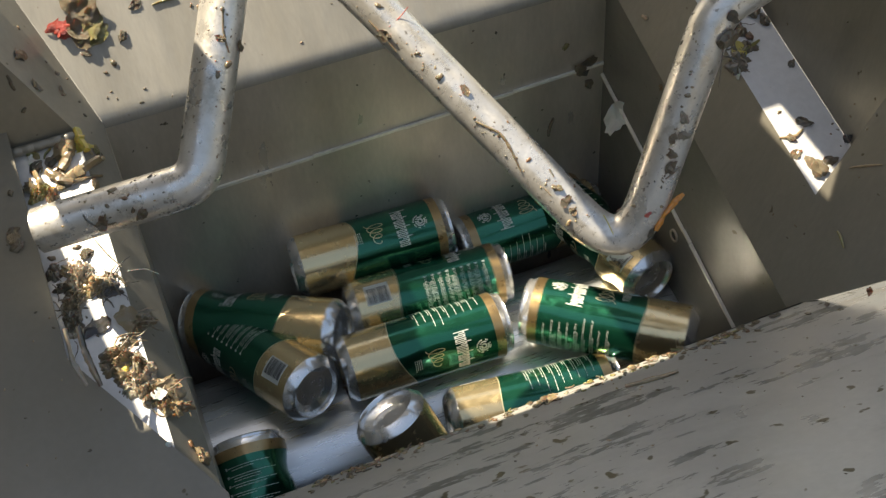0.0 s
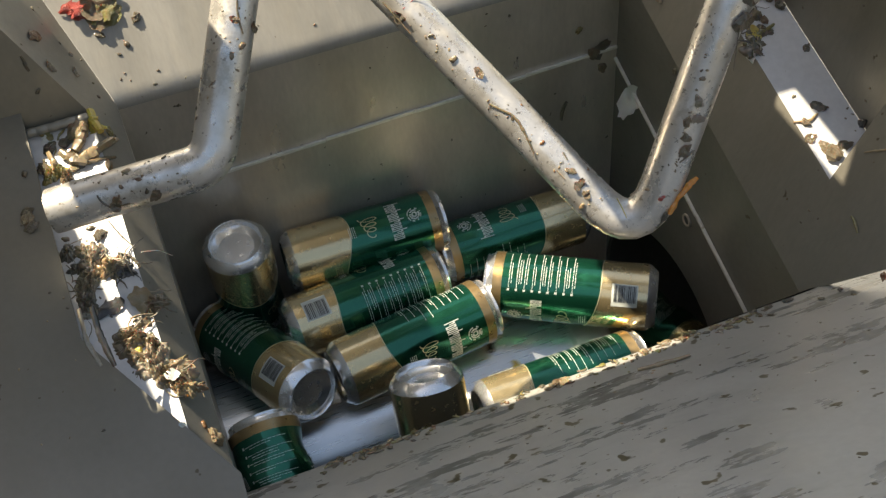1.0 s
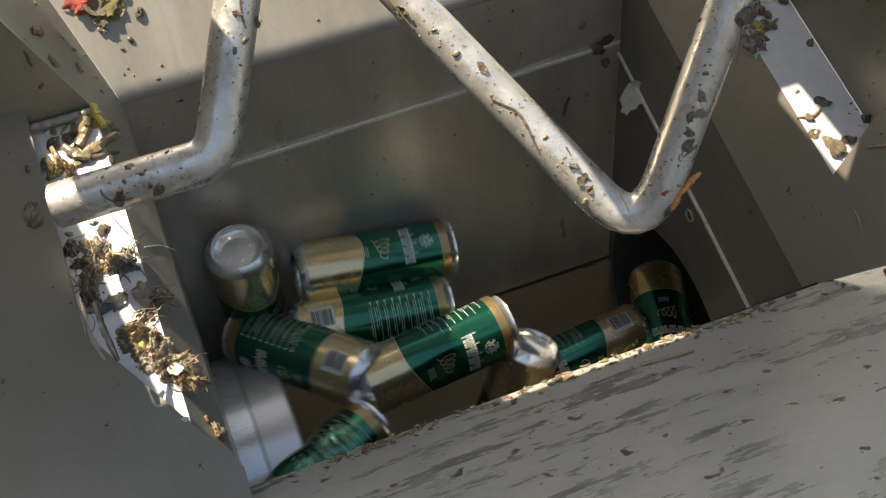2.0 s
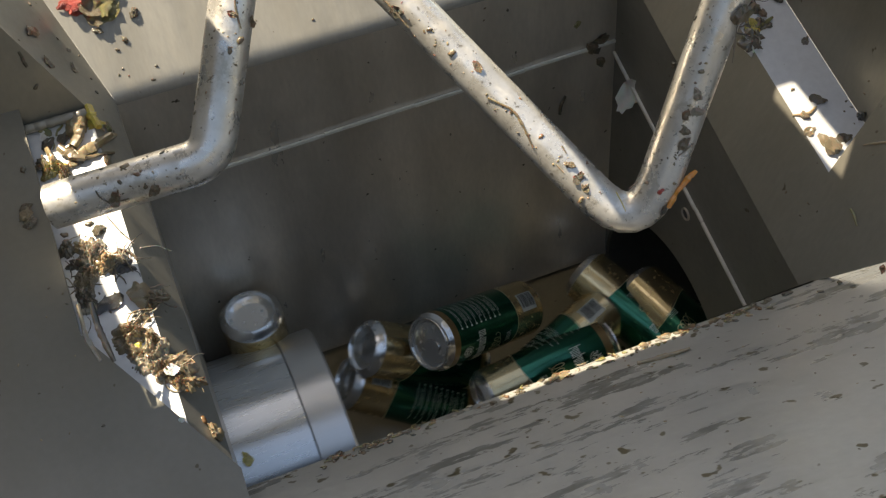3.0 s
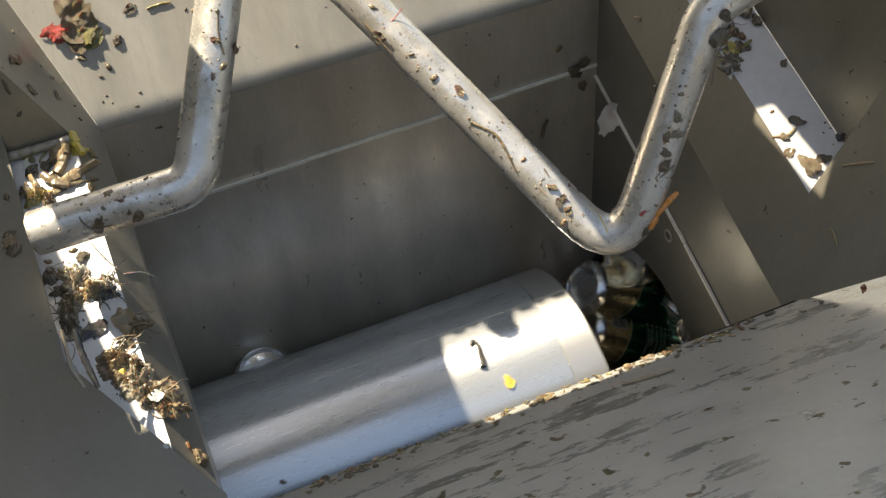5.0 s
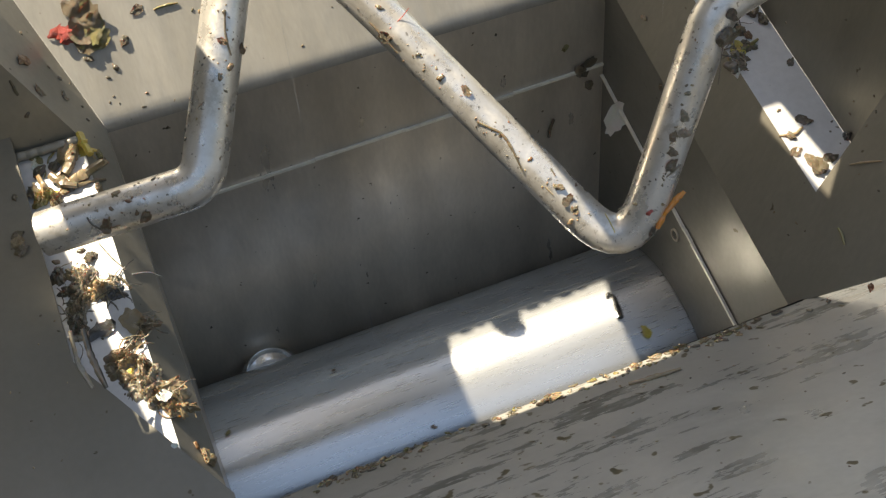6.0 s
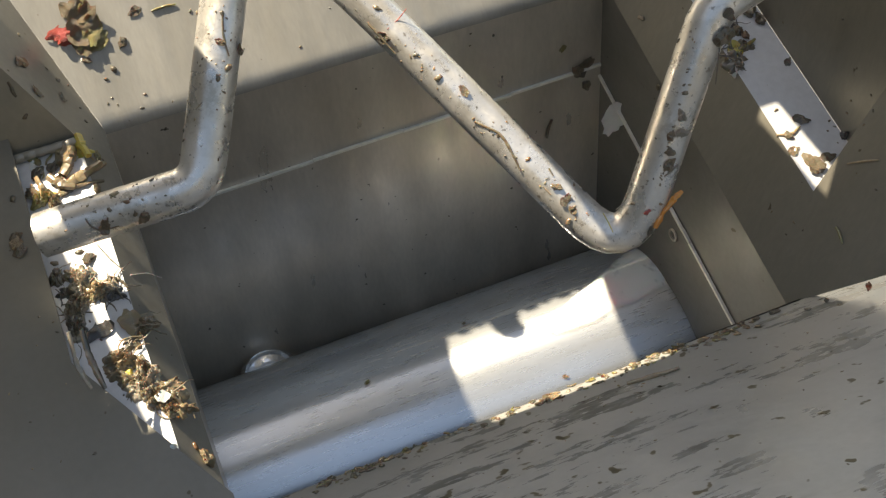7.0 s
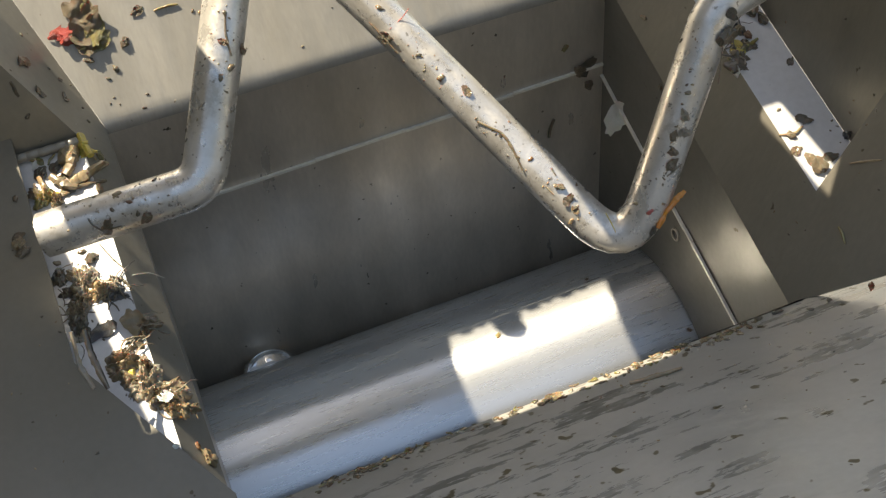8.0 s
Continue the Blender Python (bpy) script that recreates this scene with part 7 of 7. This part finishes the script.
    walk(cans['H'], [
        (0, pose(-0.1176, -0.1431, 0.1742, 9.6, 62.2, 95.8)), (0.3, pose(-0.1094, -0.1451, 0.1772, 10.6, 64.5, 100.2)),
        (0.7, pose(-0.1099, -0.1406, 0.1805, 11.8, 66.9, 102.1)), (1, pose(-0.1095, -0.1463, 0.1795, 11.4, 66.2, 102.3)),
        (1.7, pose(-0.1100, -0.1435, 0.1807, 11.9, 67.0, 103.1)), (2.3, pose(-0.0230, -0.0575, 0.0690, 167.2, 68.4, 126.5)),
        (2.8, pose(0.1035, -0.0230, -0.0633, 90.0, 85.0, 78.1)), (3, pose(0.1299, -0.0230, -0.0633, 90.0, 85.0, 78.1)),
        (3.5, pose(0.1966, -0.0230, -0.0633, 90.0, 85.0, 78.1)), (4, pose(0.2737, -0.0230, -0.0633, 90.0, 85.0, 78.1)),
        (4.5, pose(0.3462, -0.0184, -0.0633, 90.0, 85.0, 78.1)), (4.7, pose(0.3737, -0.0184, -0.0633, 90.0, 85.0, 78.1)),
        (5.3, pose(0.4613, -0.0184, -0.0633, 90.0, 85.0, 78.1)), (6, pose(0.5635, -0.0184, -0.0633, 90.0, 85.0, 78.1)),
        (8, pose(0.8487, -0.0184, -0.0633, 90.0, 85.0, 78.1)),
    ])
    walk(cans['I'], [
        (0, pose(0.0305, -0.1670, 0.1977, -150.3, 5.5, -152.6)), (0.3, pose(0.0120, -0.1721, 0.1969, -156.4, -17.5, -152.7)),
        (0.7, pose(0.0300, -0.1609, 0.1969, -156.4, -17.5, -152.7)), (1, pose(0.0296, -0.1621, 0.1969, -156.4, -17.5, -152.7)),
        (1.3, pose(0.0470, -0.1607, 0.1969, -156.4, -17.5, -152.7)), (1.5, pose(0.0622, -0.1766, 0.2054, -144.6, -18.5, -174.4)),
        (1.7, pose(0.0774, -0.0983, 0.1247, 157.9, -24.5, -146.9)), (2.8, pose(0.3531, -0.0208, 0.0288, -99.9, -29.6, -160.7)),
        (3.5, pose(0.4120, -0.0001, 0.0288, -99.0, -29.7, -155.8)), (4, pose(0.4890, -0.0001, 0.0288, -99.0, -29.7, -155.8)),
        (4.5, pose(0.5615, -0.0001, 0.0288, -99.0, -29.7, -155.8)), (4.7, pose(0.5891, -0.0001, 0.0288, -99.0, -29.7, -155.8)),
        (5.3, pose(0.6766, -0.0001, 0.0288, -99.0, -29.7, -155.8)), (6, pose(0.7788, -0.0001, 0.0288, -99.0, -29.7, -155.8)),
        (8, pose(1.0640, -0.0001, 0.0288, -99.0, -29.7, -155.8)),
    ])
    walk(cans['J'], [
        (0, pose(0.1548, -0.1110, 0.1690, -90.0, 80.0, -98.1)), (0.3, pose(0.1579, -0.1125, 0.1690, -90.0, 80.0, -98.2)),
        (0.7, pose(0.1693, -0.1150, 0.1690, -90.0, 80.0, -90.7)), (1, pose(0.1697, -0.1180, 0.1690, -90.0, 80.0, -90.8)),
        (1.3, pose(0.1767, -0.1150, 0.1640, -90.0, 80.0, -94.9)), (1.5, pose(0.2700, -0.0460, -0.0500, -90.0, 80.0, -98.0)),
        (1.7, pose(0.2900, -0.0300, -0.0575, -90.0, 80.0, -95.0)), (2.8, pose(0.3220, -0.0230, -0.0575, -90.0, 80.0, -95.8)),
        (3, pose(0.3485, -0.0184, -0.0575, -90.0, 80.0, -95.8)), (3.5, pose(0.4152, -0.0184, -0.0575, -90.0, 80.0, -95.8)),
        (4, pose(0.4922, -0.0184, -0.0575, -90.0, 80.0, -95.8)), (4.5, pose(0.5646, -0.0184, -0.0575, -90.0, 80.0, -95.8)),
        (4.7, pose(0.5922, -0.0184, -0.0575, -90.0, 80.0, -95.8)), (5.3, pose(0.6798, -0.0184, -0.0575, -90.0, 80.0, -95.8)),
        (6, pose(0.7820, -0.0184, -0.0575, -90.0, 80.0, -95.8)), (8, pose(1.0672, -0.0184, -0.0575, -90.0, 80.0, -95.8)),
    ])
    walk(cans['K'], [
        (0, pose(0.3060, 0.0430, 0.1930, -90.0, 90.0, 12.0)), (0.5, pose(0.3000, 0.0430, 0.1900, -90.0, 90.0, 14.0)),
        (0.75, pose(0.3080, 0.0400, 0.1500, -90.0, 90.0, 16.0)), (1, pose(0.3700, 0.0230, 0.0100, -90.0, 90.0, 18.0)),
        (1.3, pose(0.4140, 0.0230, -0.0575, -90.0, 90.0, 18.4)), (3, pose(0.4404, 0.0184, -0.0575, -90.0, 90.0, 18.4)),
        (3.5, pose(0.5071, 0.0184, -0.0575, -90.0, 90.0, 18.4)), (4, pose(0.5842, 0.0184, -0.0575, -90.0, 90.0, 18.4)),
        (4.5, pose(0.6566, 0.0184, -0.0575, -90.0, 90.0, 18.4)), (4.7, pose(0.6842, 0.0184, -0.0575, -90.0, 90.0, 18.4)),
        (5.3, pose(0.7718, 0.0184, -0.0575, -90.0, 90.0, 18.4)), (6, pose(0.8740, 0.0184, -0.0575, -90.0, 90.0, 18.4)),
        (8, pose(1.1592, 0.0184, -0.0575, -90.0, 90.0, 18.4)),
    ])
    for ob in (hook, *chips):
        walk(ob, [(t, pose(x, AX_Y * SIZE, AX_Z * SIZE)) for t, x in RAM_X])
    walk(foam, [(t, pose(x * SIZE, AX_Y * SIZE, AX_Z * SIZE, turn)) for t, x, turn in (
        (0, 0.60, 35), (6.5, 0.60, 35), (6.75, 0.42, 30), (6.9, 0.33, 12), (7.0, 0.319, 0), (7.2, 0.345, -12), (7.4, 0.380, -21), (7.6, 0.420, -30), (7.9, 0.56, -45), (8, 0.60, -45))])
    for ob, x, y, when in drops:
        walk(ob, [(0, pose(x, y, 1.50)), (when - 0.16, pose(x, y, 1.48)), (when, pose(x, y, 0.56)), (when + 0.12, pose(x, y, 0.12)), (when + 0.2, pose(x, y, -0.05)), (8, pose(x, y, -0.05))])


motions()
